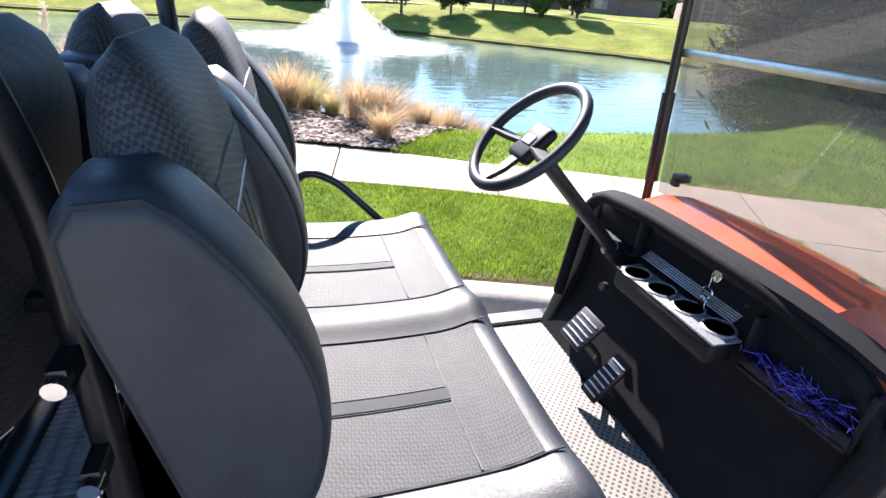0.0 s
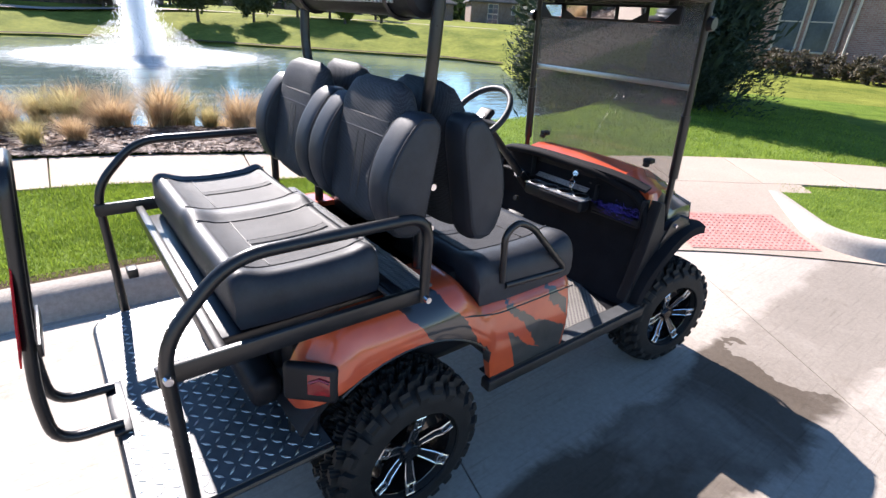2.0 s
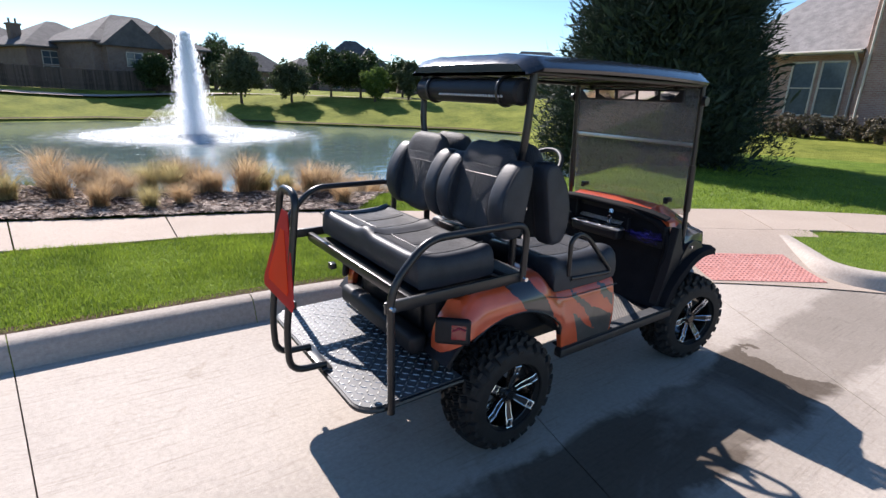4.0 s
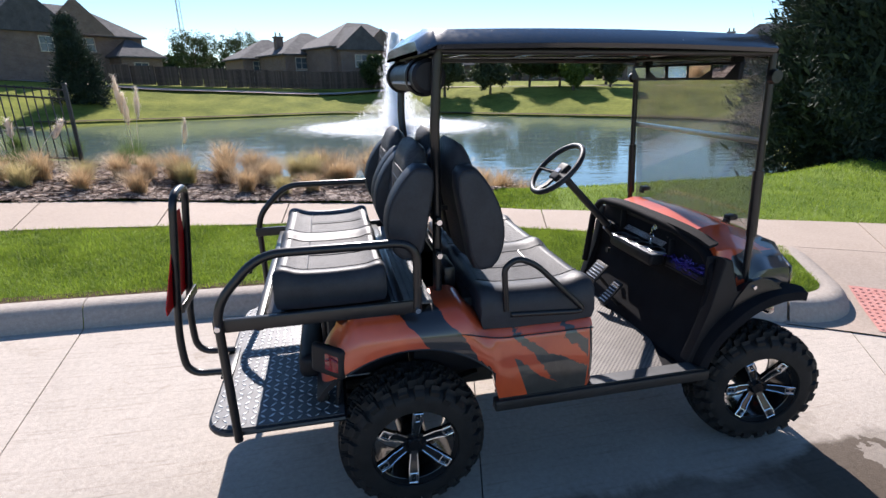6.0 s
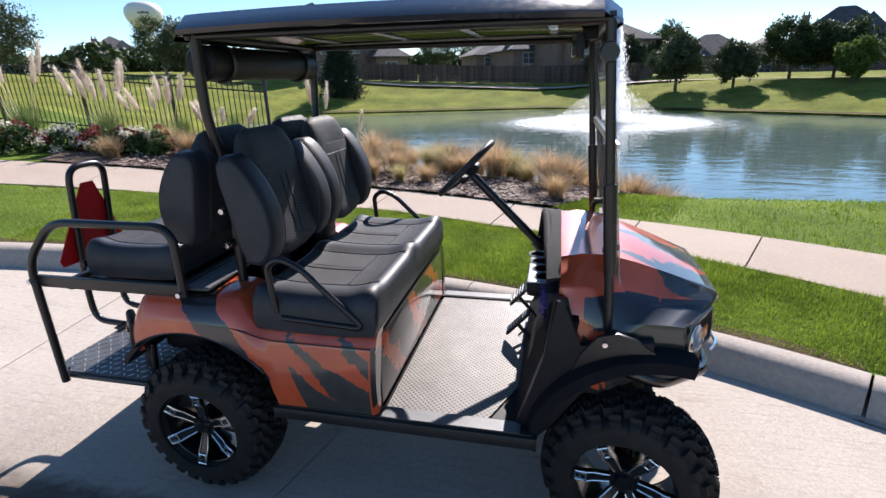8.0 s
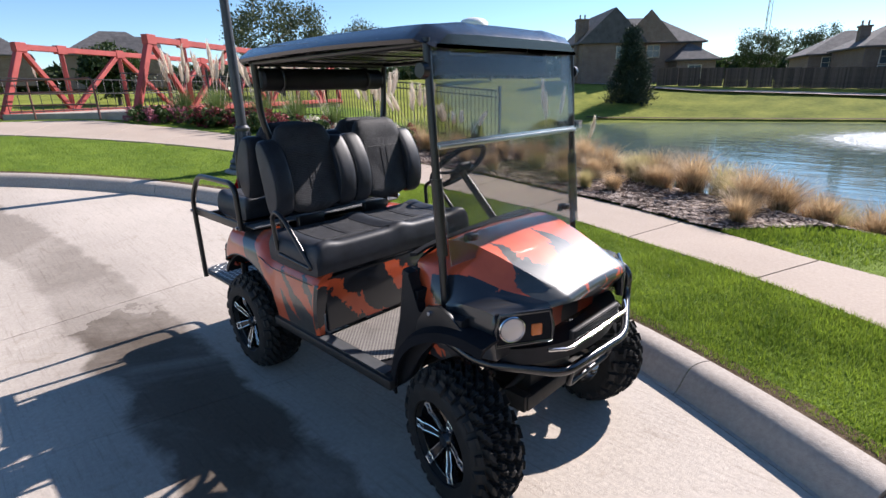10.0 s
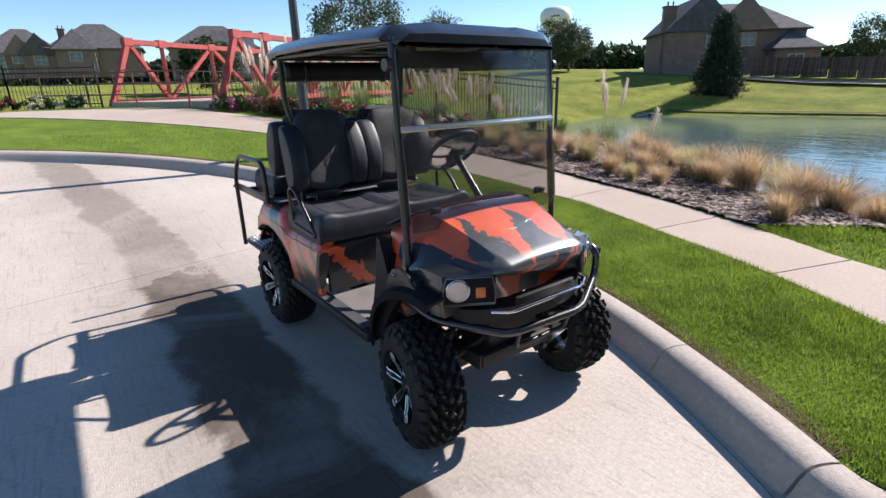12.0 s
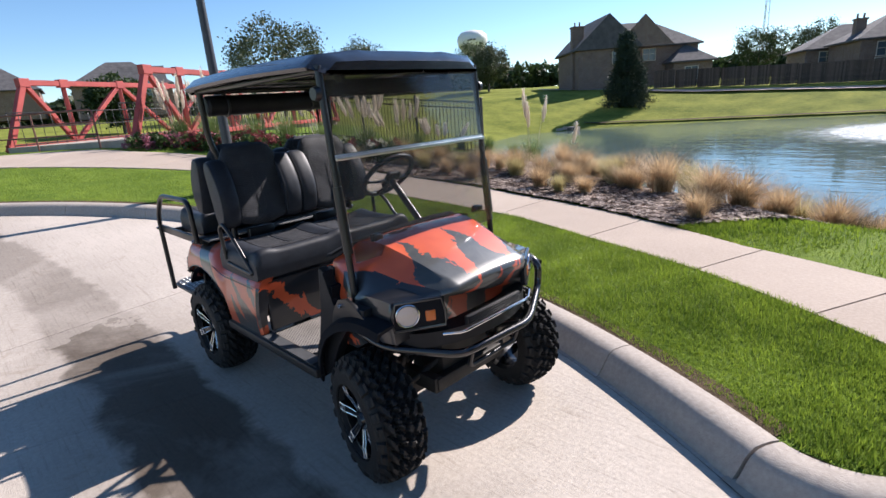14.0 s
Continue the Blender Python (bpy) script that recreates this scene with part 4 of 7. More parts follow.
front_seat = part("seat_cushion", bench(0.29, 0.80, 0.78, 0.935, 0.575, HUMPS), M_VINYL, cart, "black vinyl front bench cushion")
zf = top_of(0.78, 0.935, 0.29, 0.80, False)
rear_seat = part("seat_cushion", bench(-0.50, -0.07, 0.935, 1.065, 0.52, HUMPS, True), M_VINYL, cart, "black vinyl rear-facing bench cushion")
zr = top_of(0.935, 1.065, -0.50, -0.07, True)
for seat, fun, x0, x1, bands in ((front_seat, zf, 0.33, 0.74, (0.33, 0.635)), (rear_seat, zr, -0.45, -0.11, (-0.37, -0.11))):
    for y0, y1 in ((-0.43, -0.075), (0.075, 0.43)):
        part("woven_panel", inlay(x0, x1, y0, y1, fun), M_WEAVE, seat, "woven-texture vinyl panel")
    for y0, y1 in ((-0.43, -0.075), (0.075, 0.43)):
        ym, xa, xb = (y0 + y1) / 2, min(bands), max(bands)
        xs = span(x0 + 0.01, xb, 10) if seat is front_seat else span(xa, x1 - 0.01, 10)
        xe = xb if seat is front_seat else xa
        part("plain_strip", loft([[(x, ym - 0.016, fun(x, ym) + 0.0025), (x, ym - 0.014, fun(x, ym) + 0.0052), (x, ym + 0.014, fun(x, ym) + 0.0052), (x, ym + 0.016, fun(x, ym) + 0.0025)] for x in xs]), M_STRIP, seat, "smooth vinyl strip")
        for off in (-0.018, 0.018):
            part("seam", tube([(x, ym + off, fun(x, ym + off) + 0.0035) for x in xs], 0.0016, 5), M_BLACK, seat)
        part("seam", tube([(xe, y, fun(xe, y) + 0.0035) for y in span(y0, y1, 10)], 0.0018, 5), M_BLACK, seat)
    for yy in (-0.435, -0.07, 0.07, 0.435):
        part("piping", tube([(x, yy, fun(x, yy) + 0.001) for x in span(x0 - 0.02, x1 + 0.03, 14)], 0.0022, 6), M_STRIP, seat)
part("seat_pan", rbox((0.55, 0, 0.765), (0.48, 1.05, 0.02), 0.006), M_BLACK, cart)


def back_centre(H):
    """Domed middle of a backrest, facing +x, bottom at z = 0."""
    rings = []
    n = 24
    for i in range(n + 1):
        v = i / n
        e = math.sin(math.pi * min(1, v / 0.10) / 2) if v < 0.10 else (math.sqrt(max(0.0, 1 - ((v - 0.76) / 0.24) ** 2)) if v > 0.76 else 1.0)
        e = max(e, 0.06)
        q = max(0.0, (v - 0.74) / 0.26)
        ew = (1 - q ** 2.8) ** (1 / 2.4) if q < 1 else 0.0
        hw = (0.165 + 0.045 * math.sin(math.pi * min(1, v / 0.9))) * ((0.30 + 0.70 * e) if v < 0.5 else (0.58 + 0.42 * ew) * 1.06)
        ring = []
        m = 20
        for k in range(m + 1):
            u = -math.cos(math.pi * k / m)
            ring.append(((0.055 - 0.015 * (1 - u * u)) * e * (1 - abs(u) ** 4) ** 0.5 + 0.01 * (1 - v), hw * u, H * v))
        for k in range(m, -1, -1):
            u = -math.cos(math.pi * k / m)
            ring.append((-0.060 * e * (1 - abs(u) ** 3.2) ** 0.5 - 0.002, hw * u, H * v))
        rings.append(ring)
    bm = loft(rings)
    bmesh.ops.remove_doubles(bm, verts=bm.verts, dist=1e-4)
    return bm


def wing_ring(H, s, t):
    """Outline of a side bolster at t = -1 (inner face) to 1 (outer face)."""
    out = []
    for k in range(25):
        f = k / 24
        out.append((0.018 + 0.085 * math.sin(math.pi * f ** 0.85) ** 0.75, H * (0.02 + 0.82 * f)))
    prof = out + [(-0.03, H * 0.85), (-0.052, H * 0.81), (-0.062, H * 0.70), (-0.062, H * 0.42), (-0.062, H * 0.15), (-0.05, H * 0.05), (-0.02, H * 0.02)]
    cx, cz = 0.012, H * 0.43
    sc = 0.80 + 0.20 * math.sqrt(max(0.0, 1 - abs(t) ** 3))
    return [(cx + (px_ - cx) * sc, s * (0.212 + 0.058 * t), cz + (pz_ - cz) * (0.30 + 0.70 * sc)) for px_, pz_ in prof]


def wing(H, s):
    """Side bolster: a fat D seen from the side, rounded over to flat faces."""
    return loft([wing_ring(H, s, math.sin(math.pi / 2 * k / 9)) for k in range(-9, 10)])


for facing, x_low, x_high, zb, H in ((1, 0.335, 0.235, 1.015, 0.52), (-1, 0.005, 0.085, 1.085, 0.45)):
    meshes = None
    for s in (-1, 1):
        lean = math.degrees(math.atan2(x_low - x_high, H))
        m = pose(x_low, s * 0.272, zb, 0, -lean, 0) @ pose(0, 0, 0, 0, 0, 0 if facing > 0 else 180)
        if meshes is None:
            b = part("backrest", back_centre(H), M_WEAVE, cart, "padded black woven vinyl backrest with side wings", 80)
            kids = [part("side_wing", wing(H, q), M_VINYL, b, "fat padded side bolster", 70) for q in (-1, 1)]
            kids.append(part("woven_panel", prism([(-0.13, 0.05), (0.13, 0.05), (0.155, H * 0.55), (0.14, H * 0.74), (-0.14, H * 0.74), (-0.155, H * 0.55)], "x", 0.030, 0.0475, 0.005), M_WEAVE, b, "woven-texture vinyl panel"))
            kids += [part("stitching", tube([(0.0475, yy, zz) for zz in span(0.06, H * 0.62, 8)], 0.002, 5), M_BLACK, b) for yy in (-0.022, 0.022)]
            kids.append(part("stitching", tube([(0.047, yy, H * 0.64) for yy in span(-0.14, 0.14, 8)], 0.002, 5), M_BLACK, b))
            kids += [part("piping", tube(wing_ring(H, q, t_), 0.003, 6, closed=True), M_STRIP, b) for q in (-1, 1) for t_ in (-0.9, 0.9)]
            meshes = (b.data, [(k_.name.split(".")[0], k_.data) for k_ in kids])
        else:
            b = new("backrest", meshes[0])
            b.parent = cart
            b["label"] = "padded black vinyl backrest with side wings"
            for nm, dat in meshes[1]:
                c = new(nm, dat)
                c.parent = b
        b.matrix_basis = m

# rear seat frame, platform and rails
part("rear_seat_frame", join(*[rbox((-0.33, s * 0.60, 0.935), (0.74, 0.022, 0.05), 0.005) for s in (-1, 1)], rbox((-0.55, 0, 0.915), (0.03, 1.16, 0.05), 0.006), rbox((-0.03, 0, 0.915), (0.04, 1.16, 0.05), 0.006), rbox((-0.30, 0, 0.905), (0.5, 1.0, 0.03), 0.006), rbox((-0.66, 0.0, 0.925), (0.03, 0.04, 0.03), 0.004)), M_BLACK, cart)
part("rear_deck", rbox((0.02, 0, 0.925), (0.16, 1.12, 0.012), 0.004), M_PLATE, cart, "bright chequer plate deck behind the seats")
part("seat_riser", join(rbox((0.14, 0, 0.85), (0.26, 0.86, 0.06), 0.01), rbox((0.22, -0.25, 0.93), (0.05, 0.18, 0.10), 0.01), rbox((0.22, 0.25, 0.93), (0.05, 0.18, 0.10), 0.01)), M_BLACK, cart)
for s in (-1, 1):
    part("grab_rail", tube(fillet([(-0.675, s * 0.612, 0.455), (-0.68, s * 0.612, 1.02), (-0.515, s * 0.612, 1.195), (0.035, s * 0.612, 1.195), (0.03, s * 0.608, 0.915)], 0.085, 6), 0.0165, 12), M_BLACK, cart, "bent black steel grab rail")
    for bx, bz in ((-0.68, 0.94), (0.028, 0.93)):
        part("rail_bolt", cyl((bx, s * 0.622, bz), (bx, s * 0.640, bz), 0.012, 0.010, 12), M_CHROME, cart)
    part("platform_strut", tube([(-0.30, s * 0.5, 0.47), (-0.28, s * 0.5, 0.62)], 0.014), M_BLACK, cart)
def rounded_rect(x0, x1, y0, y1, r, n=6):
    out = []
    for cx, cy, a0 in ((x1 - 0.002, y1 - 0.002, 0), (x0 + r, y1 - r, 90), (x0 + r, y0 + r, 180), (x1 - 0.002, y0 + 0.002, 270)):
        rr = r if a0 in (90, 180) else 0.002
        for k in range(n + 1):
            a = radians(a0 + 90 * k / n)
            out.append((cx + rr * math.cos(a), cy + rr * math.sin(a)))
    return out
part("foot_platform", prism(rounded_rect(-0.795, -0.275, -0.575, 0.575, 0.10), "z", 0.476, 0.482), M_PLATE, cart, "aluminium chequer plate foot platform")
bars_ = bmesh.new()
for i_ in range(14):
    for j_ in range(32):
        cx_, cy_ = -0.775 + 0.036 * i_, -0.555 + 0.036 * j_
        if math.hypot(max(0, -0.70 - cx_), max(0, abs(cy_) - 0.48)) > 0.09:
            continue
        a_ = 0.785 if (i_ + j_) % 2 else -0.785
        u_, v_ = Vector((math.cos(a_), math.sin(a_), 0)), Vector((-math.sin(a_), math.cos(a_), 0))
        c_ = Vector((cx_, cy_, 0.4822))
        lo_ = [bars_.verts.new(c_ + d_) for d_ in (u_ * 0.0165, v_ * 0.0048, u_ * -0.0165, v_ * -0.0048)]
        hi_ = [bars_.verts.new(c_ + d_ + Vector((0, 0, 0.0022))) for d_ in (u_ * 0.0125, v_ * 0.003, u_ * -0.0125, v_ * -0.003)]
        for q_ in range(4):
            bars_.faces.new((lo_[q_], lo_[(q_ + 1) % 4], hi_[(q_ + 1) % 4], hi_[q_]))
        bars_.faces.new(hi_)
tb = part("tread_bar", bars_, M_ALU, cart, "raised bright tread bars", 15)
tb["kind"] = "stuff"
part("platform_rim", tube([(x, y, 0.466) for x, y in rounded_rect(-0.795, -0.275, -0.58, 0.58, 0.10)], 0.0125, 8, closed=True), M_BLACK, cart)
mirrored("platform_beam", lambda s: rbox((-0.45, s * 0.3, 0.452), (0.66, 0.03, 0.03), 0.004), M_BLACK)
hoop = part("tail_hoop", tube(fillet([(-0.78, -0.17, 0.505), (-0.95, -0.17, 0.515), (-0.955, -0.17, 0.70), (-0.88, -0.17, 1.33), (-0.88, 0.03, 1.33), (-0.955, 0.03, 0.70), (-0.95, 0.03, 0.515), (-0.78, 0.03, 0.505)], 0.075, 6), 0.016, 12), M_BLACK, cart, "bent black steel hoop at the tail")
part("clamp_plate", rbox((-0.785, -0.07, 0.492), (0.05, 0.27, 0.012), 0.003), M_BLACK, hoop)
part("cross_tab", rbox((-0.915, -0.07, 0.84), (0.012, 0.24, 0.04), 0.003), M_BLACK, hoop)


def emblem_outline(k):
    pts = ((-0.19, 0.0), (0.19, 0.0), (0.205, 0.035), (0.035, 0.40), (-0.035, 0.40), (-0.205, 0.035))
    cy = 0.15
    return [(y * k, cy + (z - cy) * k) for y, z in pts]


em_m = pose(-0.955, -0.07, 0.845, 0, 8, 0)
em = prism(emblem_outline(1.0), "x", -0.002, 0.002)
bmesh.ops.transform(em, matrix=em_m, verts=em.verts)
emb = part("warning_triangle", em, M_EMBLEM_RIM, cart, "red and orange slow-vehicle triangle")
em = prism(emblem_outline(0.66), "x", -0.005, -0.003)
bmesh.ops.transform(em, matrix=em_m, verts=em.verts)
part("triangle_centre", em, M_EMBLEM, emb, "fluorescent orange centre")

# seat hoops, uprights and roof
mirrored("seat_side_rail", lambda s: tube(fillet([(0.40, s * 0.575, 0.86), (0.385, s * 0.58, 1.05), (0.44, s * 0.58, 1.085), (0.52, s * 0.58, 1.05), (0.755, s * 0.575, 0.82), (0.42, s * 0.575, 0.84)], 0.045, 4), 0.0125, 10), M_BLACK, None, "black looped side rail")
for s in (-1, 1):
    part("rear_upright", tube(fillet([(0.15, s * 0.40, 0.62), (0.155, s * 0.40, 1.40), (0.14, s * 0.445, 1.56), (0.155, s * 0.455, 1.86)], 0.10, 5), 0.019, 12), M_BLACK, cart)
    part("front_upright", join(tube([(1.618, s * 0.492, 0.78), (1.60, s * 0.49, 1.10), (1.548, s * 0.485, 1.86)], 0.0155, 10), tube([(1.606, s * 0.49, 1.06), (1.582, s * 0.488, 1.36)], 0.022, 10)), M_BLACK, cart)
    part("back_bracket", join(rbox((0.15, s * 0.25, 1.22), (0.02, 0.42, 0.03), 0.003), rbox((0.15, s * 0.25, 1.08), (0.02, 0.42, 0.03), 0.003), *[rbox((0.15, s * (0.25 + d), 1.15), (0.016, 0.022, 0.18), 0.003) for d in (-0.12, 0.12)], *[rbox((0.15, s * (0.25 + d), 1.25), (0.12, 0.02, 0.02), 0.003) for d in (-0.1, 0.1)]), M_BLACK, cart)
    for z in (1.08, 1.22):
        part("bracket_bolt", cyl((0.15, s * 0.45, z), (0.15, s * 0.472, z), 0.012, 0.011, 12), M_CHROME, cart)


def roof_bm():
    rings = []
    n = 26
    for i in range(n + 1):
        t = i / n
        x = 0.08 + 1.505 * t
        e = min(1, t / 0.05, (1 - t) / 0.05)
        e = math.sqrt(max(0, 1 - (1 - e) ** 2))
        hw = 0.49 + 0.055 * e - 0.015 * (2 * t - 1) ** 2
        zc = 1.912 + 0.012 * math.sin(math.pi * t) - 0.012 * t
        top, bot = [], []
        m = 16
        for k in range(m + 1):
            u = -1 + 2 * k / m
            crown = 0.026 * (1 - abs(u) ** 2.6)
            rib = 0.010 * (math.exp(-((abs(u) - 0.55) / 0.07) ** 2))
            fall = 0.045 * max(0, (abs(u) - 0.9) / 0.1) ** 1.6
            top.append((x, hw * u, zc + (crown + rib) * (0.3 + 0.7 * e) - fall - 0.03 * (1 - e)))
        for k in range(m, -1, -1):
            u = -1 + 2 * k / m
            deep = 0.022 if abs(u) < 0.9 else 0.0
            bot.append((x + (0.01 if t < 0.5 else -0.01) * 0, hw * u * 0.985, zc - 0.06 + deep * e + (0.02 if abs(u) < 0.9 else 0.0) * e))
        rings.append(top + bot)
    return loft(rings)


roof = part("roof", roof_bm(), M_GLOSS, cart, "moulded gloss black canopy roof")
part("roof_rib", join(*[rbox((x, 0, 1.862), (0.035, 0.92, 0.012), 0.004) for x in (0.38, 0.72, 1.06, 1.38)], *[rbox((0.85, y, 1.858), (1.3, 0.03, 0.012), 0.004) for y in (-0.3, 0.3)]), M_GLOSS, roof)
part("roof_rail", join(*[tube([(0.12, s * 0.455, 1.852), (1.55, s * 0.485, 1.842)], 0.014) for s in (-1, 1)], tube([(0.155, -0.455, 1.85), (0.155, 0.455, 1.85)], 0.014), tube([(1.548, -0.485, 1.845), (1.548, 0.485, 1.845)], 0.014)), M_BLACK, cart)
bar = part("sound_bar", join(cyl((0.13, -0.41, 1.765), (0.13, 0.41, 1.765), 0.062, None, 24), *[cyl((0.13, s * 0.41, 1.765), (0.13, s * 0.425, 1.765), 0.064, 0.05, 24) for s in (-1, 1)]), M_PLASTIC, cart, "black rolled tube under the roof")
part("light_strip", join(*[rbox((0.071, -0.33 + 0.022 * k, 1.742), (0.008, 0.014, 0.012), 0.002, 1) for k in range(24)]), M_SILVER, bar, "row of small silver slots")
for s in (-1, 1):
    part("bar_strap", tube([(0.13 + 0.068 * math.cos(a), s * 0.3, 1.765 + 0.068 * math.sin(a)) for a in span(0, 2 * math.pi, 20)][:-1] , 0.008, 6, closed=True), M_BLACK, bar)
mirror = part("panel_mirror", join(rbox((1.47, -0.02, 1.775), (0.025, 0.80, 0.075), 0.008), *[rbox((1.50, y, 1.815), (0.05, 0.025, 0.04), 0.004) for y in (-0.35, 0.3)]), M_PLASTIC, cart, "long black five-panel rear-view mirror")
for k in range(5):
    part("mirror_glass", rbox(None, (0.004, 0.138, 0.056), 0.002, 1, pose(1.4565, -0.34 + 0.16 * k, 1.775, 0, -6, (k - 2) * -3)), M_MIRROR, mirror)

# windscreen
def pane(z0, z1):
    xs = lambda z: 1.642 - (z - 0.98) * 0.107
    return loft([[(xs(z), y, z) for y in (-0.478, 0.478)] + [(xs(z) + 0.006, y, z) for y in (0.478, -0.478)] for z in span(z0, z1, 4)])
shield = part("windscreen_bar", join(rbox((1.584, 0, 1.483), (0.014, 0.97, 0.026), 0.004), rbox((1.598, 0, 1.478), (0.012, 0.97, 0.016), 0.003)), M_ALU, cart, "bright aluminium fold bar across the windscreen")
for z0, z1 in ((1.02, 1.47), (1.496, 1.835)):
    pn = part("windscreen_pane", pane(z0, z1), M_TINT, shield, "grey tinted see-through windscreen half")
for y in (-0.337, 0.37):
    part("windscreen_clip", join(rbox((1.622, y, 1.107), (0.05, 0.042, 0.026), 0.006), rbox((1.60, y, 1.09), (0.02, 0.03, 0.02), 0.004)), M_BLACK, cart)
for s in (-1, 1):
    part("windscreen_knob", cyl((1.55, s * 0.50, 1.75), (1.55, s * 0.525, 1.75), 0.03, 0.026, 16), M_BLACK, cart)


# front cowl and hood
def hood_bm():
    """Creased hood: flat-topped ridge, sharp side crease, upright nose."""
    secs = ((1.445, 1.062, 0.465, 1.005, 0.505, 0.62), (1.52, 1.078, 0.465, 1.005, 0.515, 0.60), (1.62, 1.072, 0.44, 0.985, 0.515, 0.60), (1.74, 1.040, 0.415, 0.957, 0.51, 0.64),
            (1.87, 0.990, 0.378, 0.922, 0.515, 0.675), (1.965, 0.948, 0.355, 0.908, 0.508, 0.685), (2.012, 0.928, 0.35, 0.900, 0.502, 0.69), (2.022, 0.916, 0.347, 0.892, 0.498, 0.69), (2.026, 0.900, 0.345, 0.882, 0.494, 0.69))
    rings = []
    for x, zc, yc, zk, ys, zl in secs:
        lift = 0.35 - 0.25 * min(1.0, max(0.0, (x - 1.62) / 0.3))
        half = [(0.0, zc), (yc * 0.35, zc - 0.003), (yc * 0.62, zc - 0.010), (yc * 0.70, zc - 0.008), (yc * 0.78, zk + 0.42 * (zc - zk)), (yc, zk), (yc + 0.012, zk - 0.012),
                (ys - 0.014, zk - lift * (zk - zl)), (ys, zk - (0.25 + lift) * (zk - zl)), (ys - 0.01, zl)]
        sweep = 0.62 * min(1.0, max(0.0, (x - 1.58) / 0.34))
        right = [(x - sweep * max(0.0, y - 0.24), -y, z) for y, z in half[::-1]]
        left = [(x - sweep * max(0.0, y - 0.24), y, z) for y, z in half[1:]]
        rings.append(right + left)
    bm = loft(rings)
    creases = [e for e in bm.edges if len(e.link_faces) == 2 and e.calc_face_angle(0) > 0.5]
    bmesh.ops.bevel(bm, geom=creases, offset=0.006, segments=2, profile=0.6, affect="EDGES")
    return bm


hood = part("hood", hood_bm(), M_PAINT, cart, "copper-orange hood torn with dark grey claw shapes", 32)
grille = part("grille", join(rbox((2.018, 0, 0.735), (0.024, 0.39, 0.045), 0.008), *[rbox((2.03, 0, 0.719 + 0.011 * k), (0.012, 0.37, 0.004), 0.001, 1) for k in range(4)]), M_PLASTIC, cart, "black slotted grille")
part("grille_trim", tube([(2.044 - 0.62 * max(0.0, abs(y) - 0.24), y, 0.706 + 0.10 * max(0.0, abs(y) - 0.24)) for y in span(-0.32, 0.32, 20)], 0.0075, 8), M_CHROME, grille, "bright lower trim")
for s in (-1, 1):
    m = pose(1.922, s * 0.385, 0.812, 0, 0, s * 31.8)
    hl = part("headlamp", join(rbox(None, (0.03, 0.235, 0.138), 0.012, 3, m)), M_DASH, cart, "black headlamp pod with round lamp and amber light")
    bowl = lathe(((0.002, -0.02), (0.03, -0.012), (0.044, 0.006), (0.047, 0.012), (0.049, 0.008)), 20)
    bmesh.ops.transform(bowl, matrix=m @ pose(0.012, s * 0.05, 0.004, 0, 90, 0), verts=bowl.verts)
    part("reflector", bowl, M_CHROME, hl)
    part("bezel", tube([m @ Vector((0.016, s * 0.05 + 0.05 * math.cos(a), 0.004 + 0.05 * math.sin(a))) for a in span(0, 2 * math.pi, 25)][:-1], 0.004, 6, closed=True), M_CHROME, hl, "thin bright lamp ring")
    part("lamp_frame", tube([m @ Vector((0.012, y_, z_)) for y_, z_ in ((-0.112, -0.06), (0.112, -0.06), (0.117, 0.0), (0.10, 0.066), (-0.10, 0.066), (-0.117, 0.0))], 0.009, 8, closed=True), M_GLOSS, hl)
    dome = lathe(((0.046, 0.0), (0.04, 0.012), (0.025, 0.02), (0.002, 0.024)), 20)
    bmesh.ops.transform(dome, matrix=m @ pose(0.019, s * 0.05, 0.004, 0, 90, 0), verts=dome.verts)
    part("lens", dome, M_LENS, hl)
    part("amber_light", join(rbox(None, (0.012, 0.045, 0.05), 0.016, 3, m @ pose(0.014, s * -0.05, -0.008))), M_AMBER, hl, "orange turn light")
part("front_valance", loft([[(1.975 + 0.06 * math.cos(radians(a)) - 0.2 * (1 - math.cos(radians(a))), 0.44 * math.sin(radians(a)), z) for z in (0.71, 0.64)] + [(1.92 - 0.2 * (1 - math.cos(radians(a))), 0.42 * math.sin(radians(a)), z) for z in (0.64, 0.71)] for a in span(-80, 80, 18)]), M_PLASTIC, cart)


def flare_bm(s):
    rings = []
    for a in span(168, 72, 24):
        t = (168 - a) / 96
        r = 0.40 + 0.10 * t + 0.012 * math.sin(math.pi * t)
        c, q = math.cos(radians(a)), math.sin(radians(a))
        w = 0.615 - 0.02 * abs(2 * t - 1)
        pts = [(r + 0.010, 0.50), (r + 0.014, w - 0.05), (r - 0.002, w - 0.008), (r - 0.04, w), (r - 0.04, w - 0.012), (r - 0.012, w - 0.03), (r, 0.50)]
        rings.append([(1.74 + p * c, s * y, 0.31 + p * q) for p, y in pts])
    return loft(rings)


